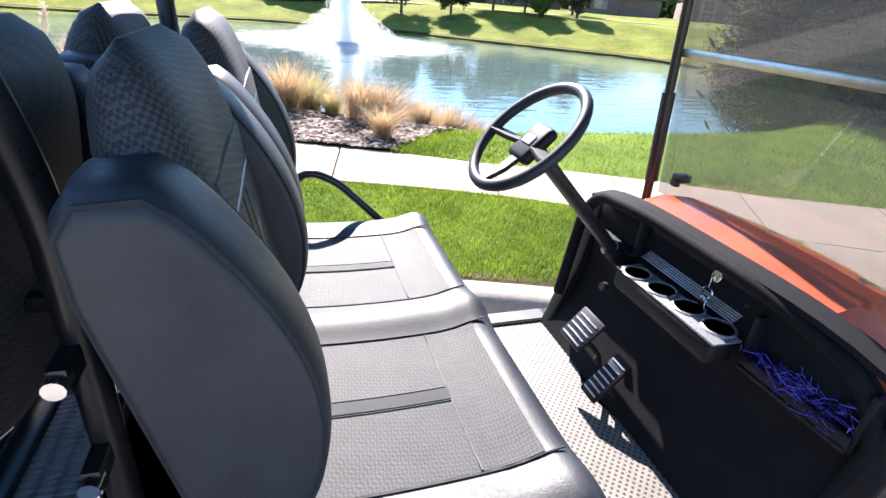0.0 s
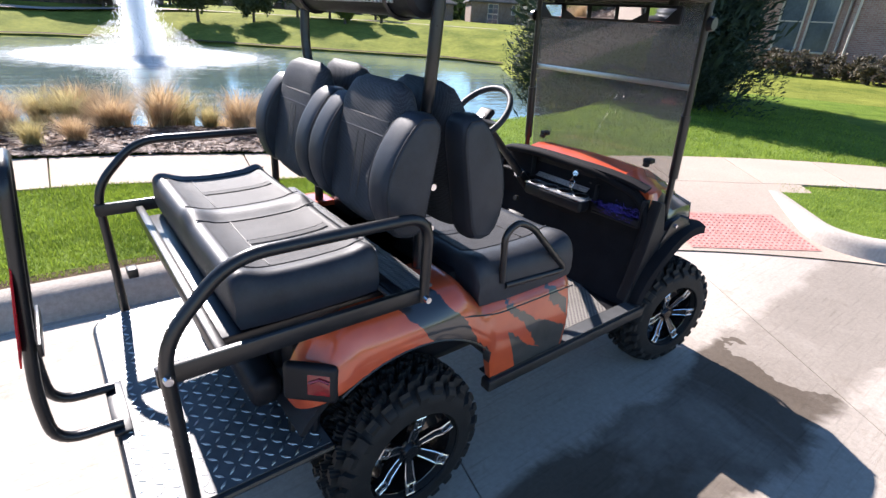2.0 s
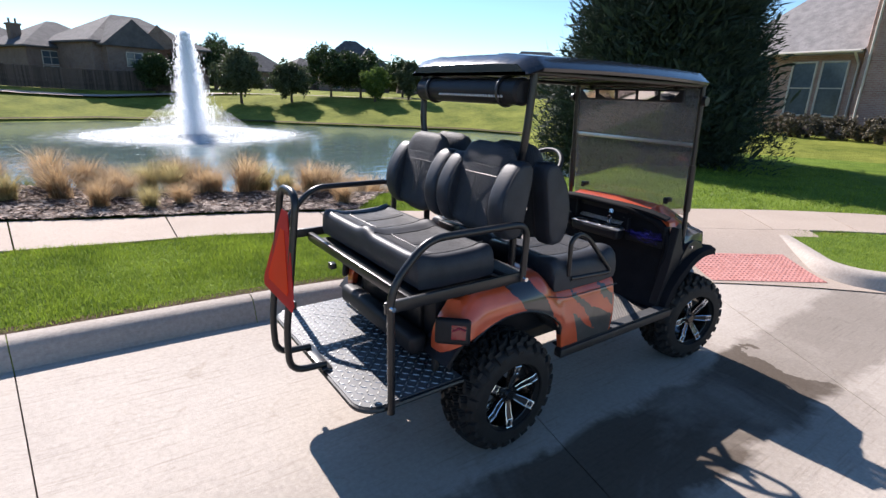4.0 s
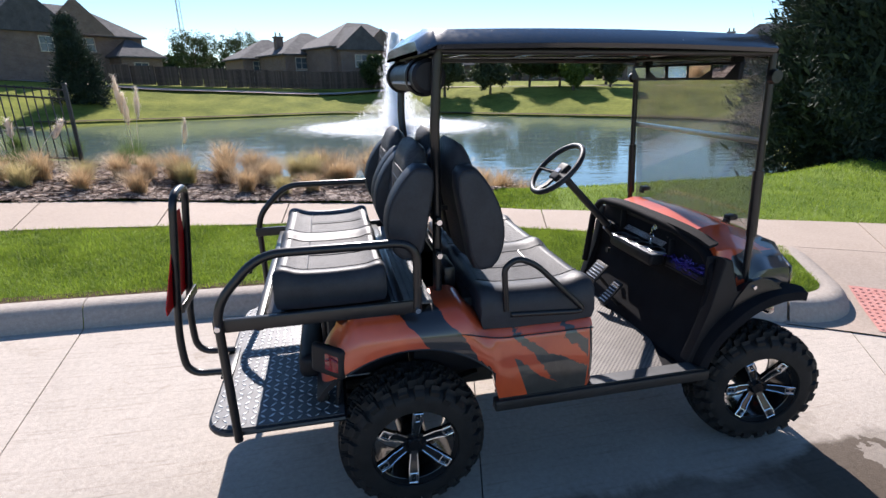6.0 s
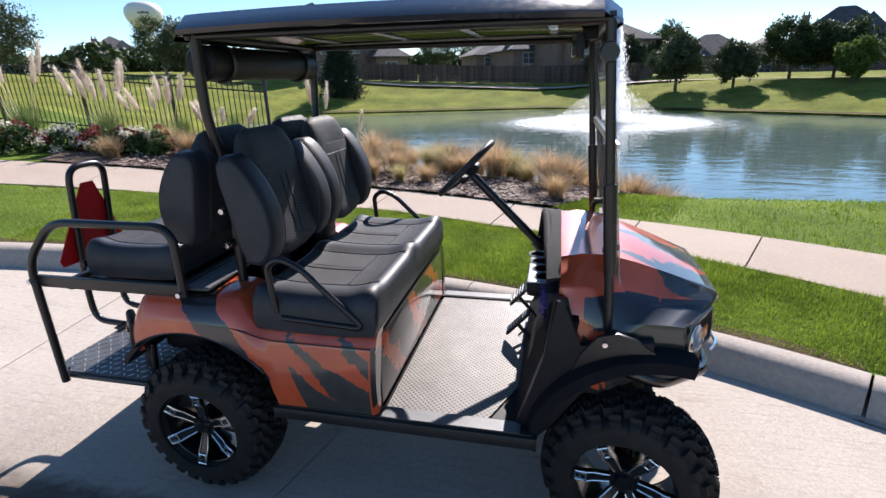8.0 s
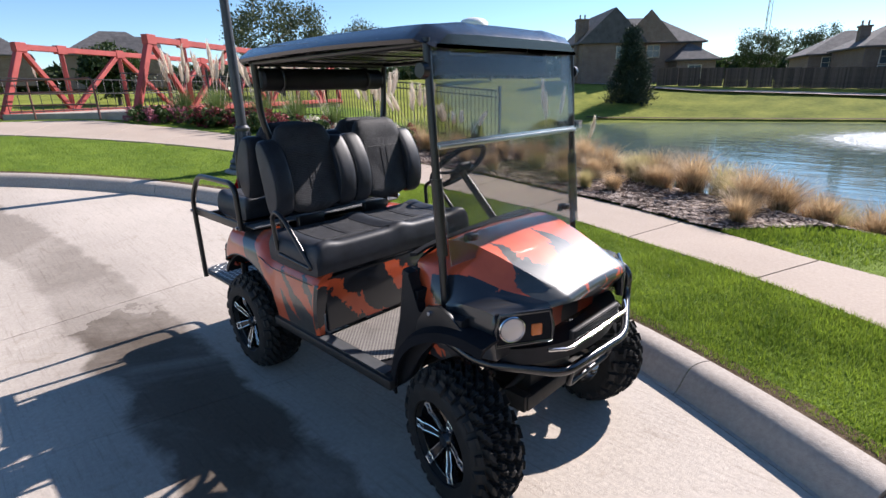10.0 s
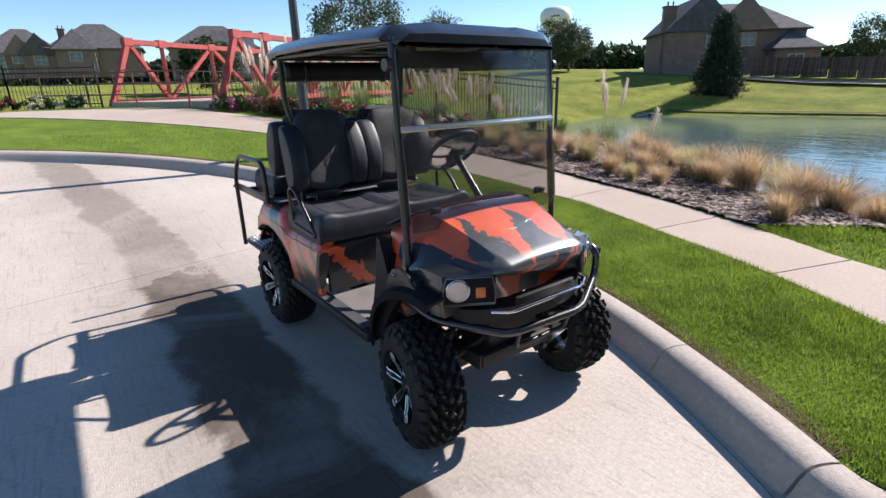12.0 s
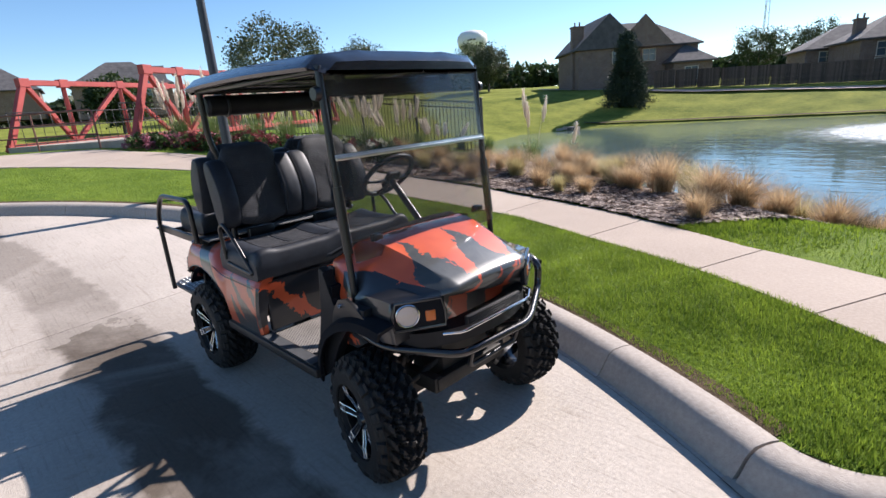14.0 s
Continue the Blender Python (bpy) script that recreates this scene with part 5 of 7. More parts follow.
mirrored("fender_flare", flare_bm, M_DASH, None, "black plastic fender flare over a front wheel")
mirrored("fender_bracket", lambda s: prism([(1.49, 0.68), (1.52, 0.78), (1.575, 0.855), (1.64, 0.875), (1.70, 0.855), (1.78, 0.80), (1.66, 0.79), (1.57, 0.73)], "y", s * 0.545, s * 0.562, 0.002), M_BLACK)
for s in (-1, 1):
    for bx, bz in ((1.60, 0.835), (1.515, 0.71)):
        part("fender_bolt", cyl((bx, s * 0.56, bz), (bx, s * 0.575, bz), 0.011, 0.009, 10), M_CHROME, cart)
mirrored("front_side_liner", lambda s: prism([(1.30, 0.44), (1.37, 0.40), (1.44, 0.47), (1.53, 0.62), (1.62, 0.74), (1.76, 0.80), (1.76, 0.845), (1.60, 0.835), (1.515, 0.80), (1.475, 0.97), (1.43, 0.98), (1.40, 0.75), (1.34, 0.55)], "y", s * 0.50, s * 0.555, 0.012), M_PLASTIC, None, "black plastic side of the front cowl")
guard = part("brush_guard", tube(fillet([(1.63, -0.545, 0.745), (1.80, -0.50, 0.66), (2.02, -0.235, 0.585), (2.05, 0.235, 0.585), (1.93, 0.49, 0.67), (1.93, 0.50, 0.80), (1.82, 0.50, 0.845), (1.70, 0.50, 0.84)], 0.07, 6), 0.020, 12), M_GUARD, cart, "tubular black front brush guard")
part("lower_hoop", tube(fillet([(2.025, -0.17, 0.585), (2.0, -0.17, 0.49), (2.0, 0.17, 0.49), (2.03, 0.17, 0.585)], 0.03, 4), 0.012, 10), M_BLACK, guard)
for s in (-1, 1):
    part("guard_stay", tube([(2.03, s * 0.19, 0.59), (1.80, s * 0.19, 0.50)], 0.014, 8), M_BLACK, guard)

# dashboard
dash_face = [(-0.50, 0.60), (-0.505, 0.86), (-0.49, 0.955), (-0.42, 1.005), (-0.2, 1.045), (0.2, 1.06), (0.40, 1.05), (0.475, 1.01), (0.49, 0.90), (0.49, 0.60)]
part("kick_panel", loft([[(x, y, z) for y in (-0.545, 0.545)] + [(x + 0.06, y, z) for y in (0.545, -0.545)] for x, z in ((1.30, 0.455), (1.385, 0.60), (1.43, 0.75), (1.455, 0.90))]), M_DASH, cart, "black carpeted kick panel")
dash = part("dashboard", prism(dash_face, "x", 1.43, 1.442, 0.003), M_DASH, cart, "black moulded dashboard with open trays and cup holder")
part("dash_rim", tube(fillet([(1.40, -0.495, 0.62), (1.43, -0.505, 0.88), (1.42, -0.43, 0.985), (1.40, -0.2, 1.038), (1.385, 0.2, 1.05), (1.37, 0.43, 1.035), (1.36, 0.49, 0.95), (1.33, 0.50, 0.62)], 0.08, 6), 0.02, 10), M_DASH, dash)
part("dash_hood", loft([[(1.40 - 0.03 * (y + 0.5), y, z) for z in (1.0 + 0.055 * (1 - (y / 0.55) ** 4), 0.985 + 0.055 * (1 - (y / 0.55) ** 4))] + [(1.447, y, z) for z in (1.0 + 0.055 * (1 - (y / 0.55) ** 4), 1.01 + 0.055 * (1 - (y / 0.55) ** 4))] for y in span(-0.48, 0.48, 14)]), M_DASH, dash)
part("glove_tray", join(rbox((1.425, -0.345, 0.835), (0.07, 0.27, 0.012), 0.004), *[rbox((1.432, y, 0.90), (0.055, 0.014, 0.14), 0.004) for y in (-0.478, -0.205)], rbox((1.40, -0.345, 0.852), (0.012, 0.27, 0.036), 0.004)), M_PLASTIC, dash)
part("driver_tray", join(rbox((1.425, 0.36, 0.90), (0.07, 0.22, 0.012), 0.004), rbox((1.43, 0.245, 0.96), (0.06, 0.012, 0.13), 0.004)), M_PLASTIC, dash)
part("instrument_panel", rbox((1.447, 0.03, 0.965), (0.02, 0.42, 0.12), 0.008, 2, pose(0, 0, 0, 0, -14, 0)), M_PLASTIC, dash)
part("ribbed_shelf", join(*[rbox((1.405 + 0.006 * k, 0.03, 0.915 + 0.004 * k), (0.004, 0.36, 0.004), 0.001, 1) for k in range(7)]), M_SILVER, dash, "ribbed silver shelf strip")
cups = part("cup_holder", join(rbox((1.36, 0.01, 0.855), (0.09, 0.40, 0.07), 0.02, 3)), M_PLASTIC, dash, "four-hole cup holder")
part("cup_tray", rbox((1.362, 0.008, 0.8885), (0.088, 0.40, 0.007), 0.003, 2, pose(0, 0, 0)), M_SILVER, cups, "silver cup holder tray")
for k in range(4):
    yk = 0.15 - 0.095 * k
    xk = 1.345 + 0.012 * k
    part("cup_ring", lathe(((0.036, 0), (0.043, 0.001), (0.044, 0.005), (0.040, 0.007), (0.036, 0.004)), 20, (xk + 0.005, yk, 0.8905)), M_SILVER, cups, "silver cup rim")
    part("cup_well", lathe(((0.001, 0.0), (0.036, 0.0005), (0.036, 0.002), (0.001, 0.002)), 18, (xk + 0.005, yk, 0.8925)), M_BLACK, cups)
part("ignition_lock", join(cyl((1.44, -0.05, 0.985), (1.42, -0.05, 0.99), 0.018, 0.016, 14)), M_CHROME, dash)
part("lock_knob", join(cyl((1.44, 0.20, 1.0), (1.425, 0.20, 1.002), 0.011, 0.009, 12), cyl((1.445, -0.15, 0.965), (1.43, -0.15, 0.967), 0.01, 0.009, 12), cyl((1.39, 0.32, 0.742), (1.372, 0.32, 0.746), 0.016, 0.015, 14)), M_STEELDK, dash)
keys = part("keys", join(rbox((1.408, -0.052, 0.975), (0.012, 0.004, 0.04), 0.001, 1), tube([(1.405, -0.052 + 0.016 * math.cos(a), 0.945 + 0.016 * math.sin(a)) for a in span(0, 6.28, 16)][:-1], 0.002, 5, closed=True), rbox((1.402, -0.05, 0.905), (0.004, 0.022, 0.05), 0.001, 1), rbox((1.398, -0.058, 0.90), (0.004, 0.012, 0.055), 0.001, 1)), M_CHROME)
tagged(keys, "small bunch of silver keys hanging from the ignition", "keys")
rt = random.Random(11)
strands = []
for k in range(130):
    p = Vector((1.42 + rt.uniform(-0.035, 0.03), -0.345 + rt.gauss(0, 0.055), 0.856 + abs(rt.gauss(0, 0.022))))
    pts = [p]
    for j in range(5):
        p = p + Vector((rt.uniform(-0.02, 0.02), rt.uniform(-0.03, 0.03), rt.uniform(-0.014, 0.016)))
        p.z = max(0.848, p.z)
        p.y = min(-0.215, max(-0.475, p.y))
        p.x = min(1.455, max(1.375, p.x))
        pts.append(p)
    strands.append(tube(pts, 0.0012, 4))
tinsel = part("tinsel_garland", join(*strands), M_TINSEL)
tagged(tinsel, "heap of blue-purple foil tinsel in the dashboard tray", "tinsel", "", "")

# steering and pedals
SW = Vector((0.985, 0.275, 1.272))
ax = Vector((-0.70, 0.0, 0.71)).normalized()
ux, uy = Vector((0.71, 0, 0.70)).normalized(), Vector((0, 1, 0))
steer = part("steering_wheel", tube([SW + ux * 0.172 * math.cos(a) + uy * 0.172 * math.sin(a) for a in span(0, 2 * math.pi, 41)][:-1], 0.0155, 10, closed=True), M_VINYL, cart, "black three-spoke steering wheel")
hubm = Matrix.Translation(SW - ax * 0.03) @ Matrix((ux, uy, ax)).transposed().to_4x4()
part("hub_pad", rbox(None, (0.12, 0.10, 0.035), 0.016, 3, hubm), M_PLASTIC, steer)
for ang in (100, 260, 180):
    d = ux * math.cos(radians(ang)) + uy * math.sin(radians(ang))
    part("spoke", tube([SW - ax * 0.03 + d * 0.03, SW - ax * 0.022 + d * 0.10, SW + d * 0.168], 0.012, 8, flat=(0.02, 0.007)), M_PLASTIC, steer)
part("badge", rbox(None, (0.03, 0.05, 0.004), 0.002, 1, hubm @ pose(0, 0, 0.019)), M_SILVER, steer)
part("steering_column", join(tube([SW - ax * 0.035, (1.40, 0.275, 0.852)], 0.021, 12), tube([(1.33, 0.275, 0.92), (1.45, 0.275, 0.80)], 0.03, 12)), M_BLACK, cart)
for yy, xx, zz, w, h in ((0.22, 1.26, 0.655, 0.12, 0.12), (0.07, 1.27, 0.575, 0.075, 0.16)):
    m = pose(xx, yy, zz, 0, 42, 0)
    pd = part("pedal", rbox(None, (0.014, w, h), 0.006, 2, m), M_PLASTIC, cart, "black pedal with bright ribs")
    part("pedal_rib", join(*[rbox(None, (0.004, w * 0.8, 0.006), 0.001, 1, m @ pose(-0.009, 0, -h * 0.38 + 0.02 * k)) for k in range(int(h / 0.022))]), M_SILVER, pd)
    part("pedal_arm", tube([(xx, yy, zz - 0.02), (xx + 0.09, yy, zz - 0.12), (xx + 0.06, yy, 0.455)], 0.01, 8), M_STEELDK, pd)


# ---------------------------------------------------------------- plants
def blades(name, spots, material, label, category, length, width, lean, tris=1, kind="stuff"):
    """A field of thin tapered blades: spots of (x, y, z, scale)."""
    n = len(spots)
    r = np.random.RandomState(3)
    P = np.array(spots)
    az, la = r.uniform(0, 2 * np.pi, n), r.uniform(0.1, 1.0, n) * lean
    L, W = length * P[:, 3] * r.uniform(0.6, 1.25, n), width * r.uniform(0.7, 1.3, n)
    side = np.stack([-np.sin(az), np.cos(az), 0 * az], 1) * W[:, None] / 2
    tip = np.stack([np.cos(az) * np.sin(la), np.sin(az) * np.sin(la), np.cos(la)], 1) * L[:, None]
    V = np.stack([P[:, :3] - side, P[:, :3] + side, P[:, :3] + tip], 1).reshape(-1, 3)
    me = bpy.data.meshes.new(name)
    me.vertices.add(3 * n)
    me.vertices.foreach_set("co", V.ravel())
    me.loops.add(3 * n)
    me.loops.foreach_set("vertex_index", np.arange(3 * n))
    me.polygons.add(n)
    me.polygons.foreach_set("loop_start", np.arange(0, 3 * n, 3))
    me.update(calc_edges=True)
    me.materials.append(material)
    return tagged(new(name, me), label, category, "", kind)


def lawn_spots(n, th0, th1, rf0, rf1, seed, test=None):
    r = random.Random(seed)
    out = []
    while len(out) < n:
        th = r.uniform(th0, th1)
        a, b = rf0(th), rf1(th)
        if b <= a:
            continue
        rr = math.sqrt(r.uniform(a * a, b * b))
        x, y = polar(th, rr)
        if test and not test(x, y, th, rr):
            continue
        out.append((x, y, land(x, y) + 0.004, 0.75 + 0.5 * noise.noise((x * 1.3, y * 1.3, 2)) + 0.2))
    return out


near_walk, far_walk = (lambda t: lerp_table(WALK_NEAR, t)), (lambda t: lerp_table(WALK_FAR, t))
strip = lawn_spots(165000, 54.8, 108, lambda t: 8.268, lambda t: near_walk(t) + 0.015, 1, lambda x, y, th, rr: on_verge(th, rr))
strip += lawn_spots(22000, 108, 150, lambda t: 8.27, near_walk, 2)
strip += lawn_spots(12000, 24, 47.5, lambda t: 8.27, near_walk, 3, lambda x, y, th, rr: on_verge(th, rr))
blades("verge_grass", strip, M_BLADE, "dense bright green mown grass between kerb and pavement", "grass", 0.044, 0.0058, 1.05)
BED0, BED1 = 69.5, 117.0


def bed_r0(t):
    return far_walk(t) + 0.01 + 0.40 * max(0.0, 76.5 - t)


def bed_depth(t):
    return 3.1 * (0.22 + 0.78 * sstep(BED0 + 1.5, BED0 + 9, t)) * sstep(BED0 - 1, BED0 + 1.5, t) * (1 - 0.4 * sstep(104, BED1, t)) + 0.02


over = lawn_spots(38000, 30, 76.4, far_walk, lambda t: min(far_walk(t) + 6.5, bed_r0(t) if t > BED0 else 99), 4, lambda x, y, th, rr: pond_distance(x, y) > 0.3)
blades("bank_grass", over, M_BLADE, "bright green mown grass above the pond", "grass", 0.06, 0.011, 0.9)
sheet("soil_edge", span(RAMP1 + 0.2, 160, 150), lambda th: [8.232, 8.29, 8.36], lambda x, y: land(x, y) + 0.014, M_SOIL, "structure", "bare brown soil edge along the kerb", "soil")

bed = sheet("mulch_bed", span(BED0, BED1, 110), lambda th: span(bed_r0(th), bed_r0(th) + bed_depth(th), 16), lambda x, y: land(x, y) + 0.02 + 0.03 * noise.noise((x * 2.2, y * 2.2, 5)) + 0.025, M_MULCH, "structure", "brown bark mulch bed beside the pavement", "flower bed")
rc = random.Random(21)
chips_v, chips_f = [], []
for k in range(14000):
    t = rc.uniform(BED0, 112)
    rr = bed_r0(t) + rc.uniform(0.0, 1.0) ** 1.3 * bed_depth(t)
    x, y = polar(t, rr)
    z = land(x, y) + 0.05 + 0.03 * noise.noise((x * 2.2, y * 2.2, 5))
    a, l, w = rc.uniform(0, 6.3), rc.uniform(0.02, 0.055), rc.uniform(0.006, 0.016)
    dx, dy, tl = math.cos(a) * l, math.sin(a) * l, rc.uniform(-0.012, 0.016)
    n = len(chips_v)
    chips_v += [(x - dx - dy * w / l, y - dy + dx * w / l, z), (x - dx + dy * w / l, y - dy - dx * w / l, z + 0.008), (x + dx + dy * w / l, y + dy - dx * w / l, z + 0.006 + tl), (x + dx - dy * w / l, y + dy + dx * w / l, z + tl)]
    chips_f.append((n, n + 1, n + 2, n + 3))
M_CHIP = surface("bark_chip", (0.08, 0.05, 0.038), (0.42, 0.33, 0.27), 3, 0.9, island=1.1, coord="World")
chips = mesh_from("bark_chips", chips_v, chips_f)
chips.materials.append(M_CHIP)
tagged(new("bark_chips", chips), "loose brown and grey bark chips", "mulch", "", "stuff")


def clump_mesh(name, seed, n, height, spread, width, droop, material, bend=5):
    """An arching tuft: many blades that rise and fall outwards."""
    r = random.Random(seed)
    verts, faces = [], []
    for _ in range(n):
        a = r.uniform(0, 2 * math.pi)
        out = r.uniform(0.1, 1.0) ** 0.7 * spread
        h = height * r.uniform(0.55, 1.1)
        x0, y0 = 0.10 * r.gauss(0, 1) * spread, 0.10 * r.gauss(0, 1) * spread
        tw = a + r.uniform(-0.5, 0.5)
        w = width * r.uniform(0.6, 1.4)
        base = len(verts)
        for j in range(bend):
            t = j / (bend - 1)
            d = out * t ** 1.5
            z = h * (t * (1 + droop) - droop * t * t * (1 + 0.3 * out / spread))
            ww = w * (1 - t) ** 0.7
            px_, py_ = x0 + d * math.cos(a), y0 + d * math.sin(a)
            verts.append((px_ - ww * math.sin(tw), py_ + ww * math.cos(tw), z))
            if j < bend - 1:
                verts.append((px_ + ww * math.sin(tw), py_ - ww * math.cos(tw), z))
        for j in range(bend - 2):
            b = base + 2 * j
            faces.append((b, b + 1, b + 3, b + 2))
        faces.append((base + 2 * bend - 4, base + 2 * bend - 3, base + 2 * bend - 2))
    me = mesh_from(name, verts, faces)
    me.materials.append(material)
    return me


M_STRAW = leafy("straw_blade", (0.24, 0.15, 0.07), (0.80, 0.60, 0.37), 0.6, 0.45)
M_STRAW2 = leafy("tan_green_blade", (0.22, 0.20, 0.07), (0.68, 0.56, 0.30), 0.6, 0.5)
M_REED = leafy("reed_blade", (0.06, 0.11, 0.03), (0.26, 0.32, 0.12), 0.55, 0.35)
M_PLUME = leafy("pale_plume", (0.62, 0.53, 0.44), (0.9, 0.83, 0.74), 0.7, 0.55)
CLUMPS = [clump_mesh("grass_clump", 40 + k, 620, 0.62, 0.46, 0.0035, 0.35, (M_STRAW, M_STRAW, M_STRAW2, M_STRAW)[k]) for k in range(4)]
DARKC = clump_mesh("grass_clump", 60, 520, 0.5, 0.4, 0.004, 0.4, leafy("brown_blade", (0.07, 0.05, 0.03), (0.26, 0.2, 0.12), 0.7, 0.3))
rg = random.Random(8)
spots = []
for row, (d0, d1, count, size) in enumerate(((0.45, 0.95, 12, 0.66), (1.1, 1.7, 20, 0.86), (1.9, 2.6, 19, 0.98))):
    for k in range(count):
        t = 76.2 + 36.8 * (k + rg.uniform(0.1, 0.9)) / count
        if (row == 0 and rg.random() < 0.25) or (row == 2 and t > 96):
            continue
        d = rg.uniform(d0, d1)
        if d > bed_depth(t) + 0.2:
            d = bed_depth(t) * rg.uniform(0.6, 0.95)
        spots.append((t, far_walk(t) + d, size * rg.uniform(0.75, 1.2) * (1.0 if t < 84 else 0.92)))
for t, d, size in ((75.6, 2.3, 0.95), (74.9, 1.6, 0.7), (74.3, 2.4, 1.0), (73.4, 2.2, 0.9), (72.6, 2.35, 0.95), (71.6, 2.5, 0.9), (70.6, 2.7, 0.7), (73.9, 3.0, 0.9), (72.2, 3.0, 0.85)):
    spots.append((t, far_walk(t) + d, size))
for k, (t, rr, size) in enumerate(spots):
    x, y = polar(t, rr)
    me = DARKC if (rr - far_walk(t) > 2.2 and t < 80 and k % 3 == 0) else CLUMPS[k % 4]
    c = new("grass_clump", me)
    c.matrix_basis = pose(x, y, land(x, y) + 0.01, rg.uniform(-6, 6), rg.uniform(-6, 6), rg.uniform(0, 360)) @ Matrix.Diagonal((size * rg.uniform(1.15, 1.45), size * rg.uniform(1.15, 1.45), size * rg.uniform(0.9, 1.15), 1))
    tagged(c, "arching tuft of dry straw-coloured ornamental grass in mulch", "ornamental grass", "grass tufts along the pond")
REED = clump_mesh("reed_clump", 71, 420, 1.0, 0.55, 0.006, 0.25, M_REED)


def plume_bm(seed, n=4, height=1.5):
    r = random.Random(seed)
    parts_ = []
    for k in range(n):
        a = r.uniform(0, 6.3)
        lx, ly = 0.72 * math.cos(a) * r.uniform(0.25, 1), 0.72 * math.sin(a) * r.uniform(0.25, 1)
        h = height * r.uniform(0.8, 1.1)
        parts_.append(tube([(0.2 * lx, 0.2 * ly, 0), (0.6 * lx, 0.6 * ly, h * 0.6), (lx, ly, h)], 0.004, 4))
        rings = []
        for j in range(9):
            t = j / 8
            rad = 0.055 * math.sin(math.pi * (0.06 + 0.92 * t)) ** 0.8 * (1 - 0.35 * t)
            c = (lx * (0.85 + 0.28 * t), ly * (0.85 + 0.28 * t), h * (0.72 + 0.36 * t))
            rings.append([(c[0] + rad * (1 + 0.35 * r.uniform(-1, 1)) * math.cos(q), c[1] + rad * (1 + 0.35 * r.uniform(-1, 1)) * math.sin(q), c[2] + 0.03 * r.uniform(-1, 1)) for q in span(0, 5.5, 8)])
        parts_.append(loft(rings))
        vs = bmesh.new()
        for j in range(150):
            t = r.uniform(0, 1)
            q = r.uniform(0, 6.3)
            rad = 0.05 * math.sin(math.pi * (0.06 + 0.92 * t)) ** 0.8
            c = Vector((lx * (0.85 + 0.28 * t), ly * (0.85 + 0.28 * t), h * (0.72 + 0.36 * t)))
            d = Vector((math.cos(q), math.sin(q), 0.9))
            p = c + Vector((math.cos(q), math.sin(q), 0)) * rad * 0.7
            s_ = Vector((-math.sin(q), math.cos(q), 0)) * 0.006
            vs.faces.new([vs.verts.new(v) for v in (p - s_, p + s_, p + d * 0.075 * r.uniform(0.5, 1.2))])
        parts_.append(vs)
    return join(*parts_)


PAMPAS = ((-4.1, 9.0, 0.2, 1.15, 2), (-3.5, 9.4, 0.1, 1.1, 1), (-11.9, 4.2, 0.0, 1.25, 7), (-10.6, 4.9, 0.0, 1.15, 6), (-9.5, 5.3, 0.0, 1.2, 7), (-8.4, 5.7, 0.0, 1.05, 6), (-7.0, 6.1, 0.0, 0.95, 6), (-5.9, 6.3, 0.0, 0.8, 5), (-4.9, 6.6, 0.0, 0.6, 4), (-12.6, 3.6, 0.0, 1.1, 5))
for k, (x, y, dz, size, n) in enumerate(PAMPAS):
    t = thing("pampas_grass", "clump of green pampas grass with pale feathery plumes", "pampas grass", "pampas grass by the bridge", (x, y, land(x, y) - 0.02))
    lf = new("leaf_tuft", REED)
    lf.parent = t
    lf.scale = (size, size, size * 0.8)
    lf.rotation_euler = (0, 0, k * 1.3)
    p = part("plume", plume_bm(90 + k, n + n // 2, 1.5 * size), M_PLUME, t, "pale feathery plume")
for k in range(9):
    t = BED0 + 16 + 3.1 * k
    x, y = polar(t, far_walk(t) + bed_depth(t) + 0.35 + 0.3 * math.sin(k * 2.1))
    c = new("reed_clump", REED)
    c.matrix_basis = pose(x, y, land(x, y) - 0.02, 0, 0, 50 * k) @ Matrix.Diagonal((0.6, 0.6, 0.55 + 0.1 * math.sin(k), 1))
    tagged(c, "clump of thin green reeds at the pond edge", "reeds", "reeds at the pond")


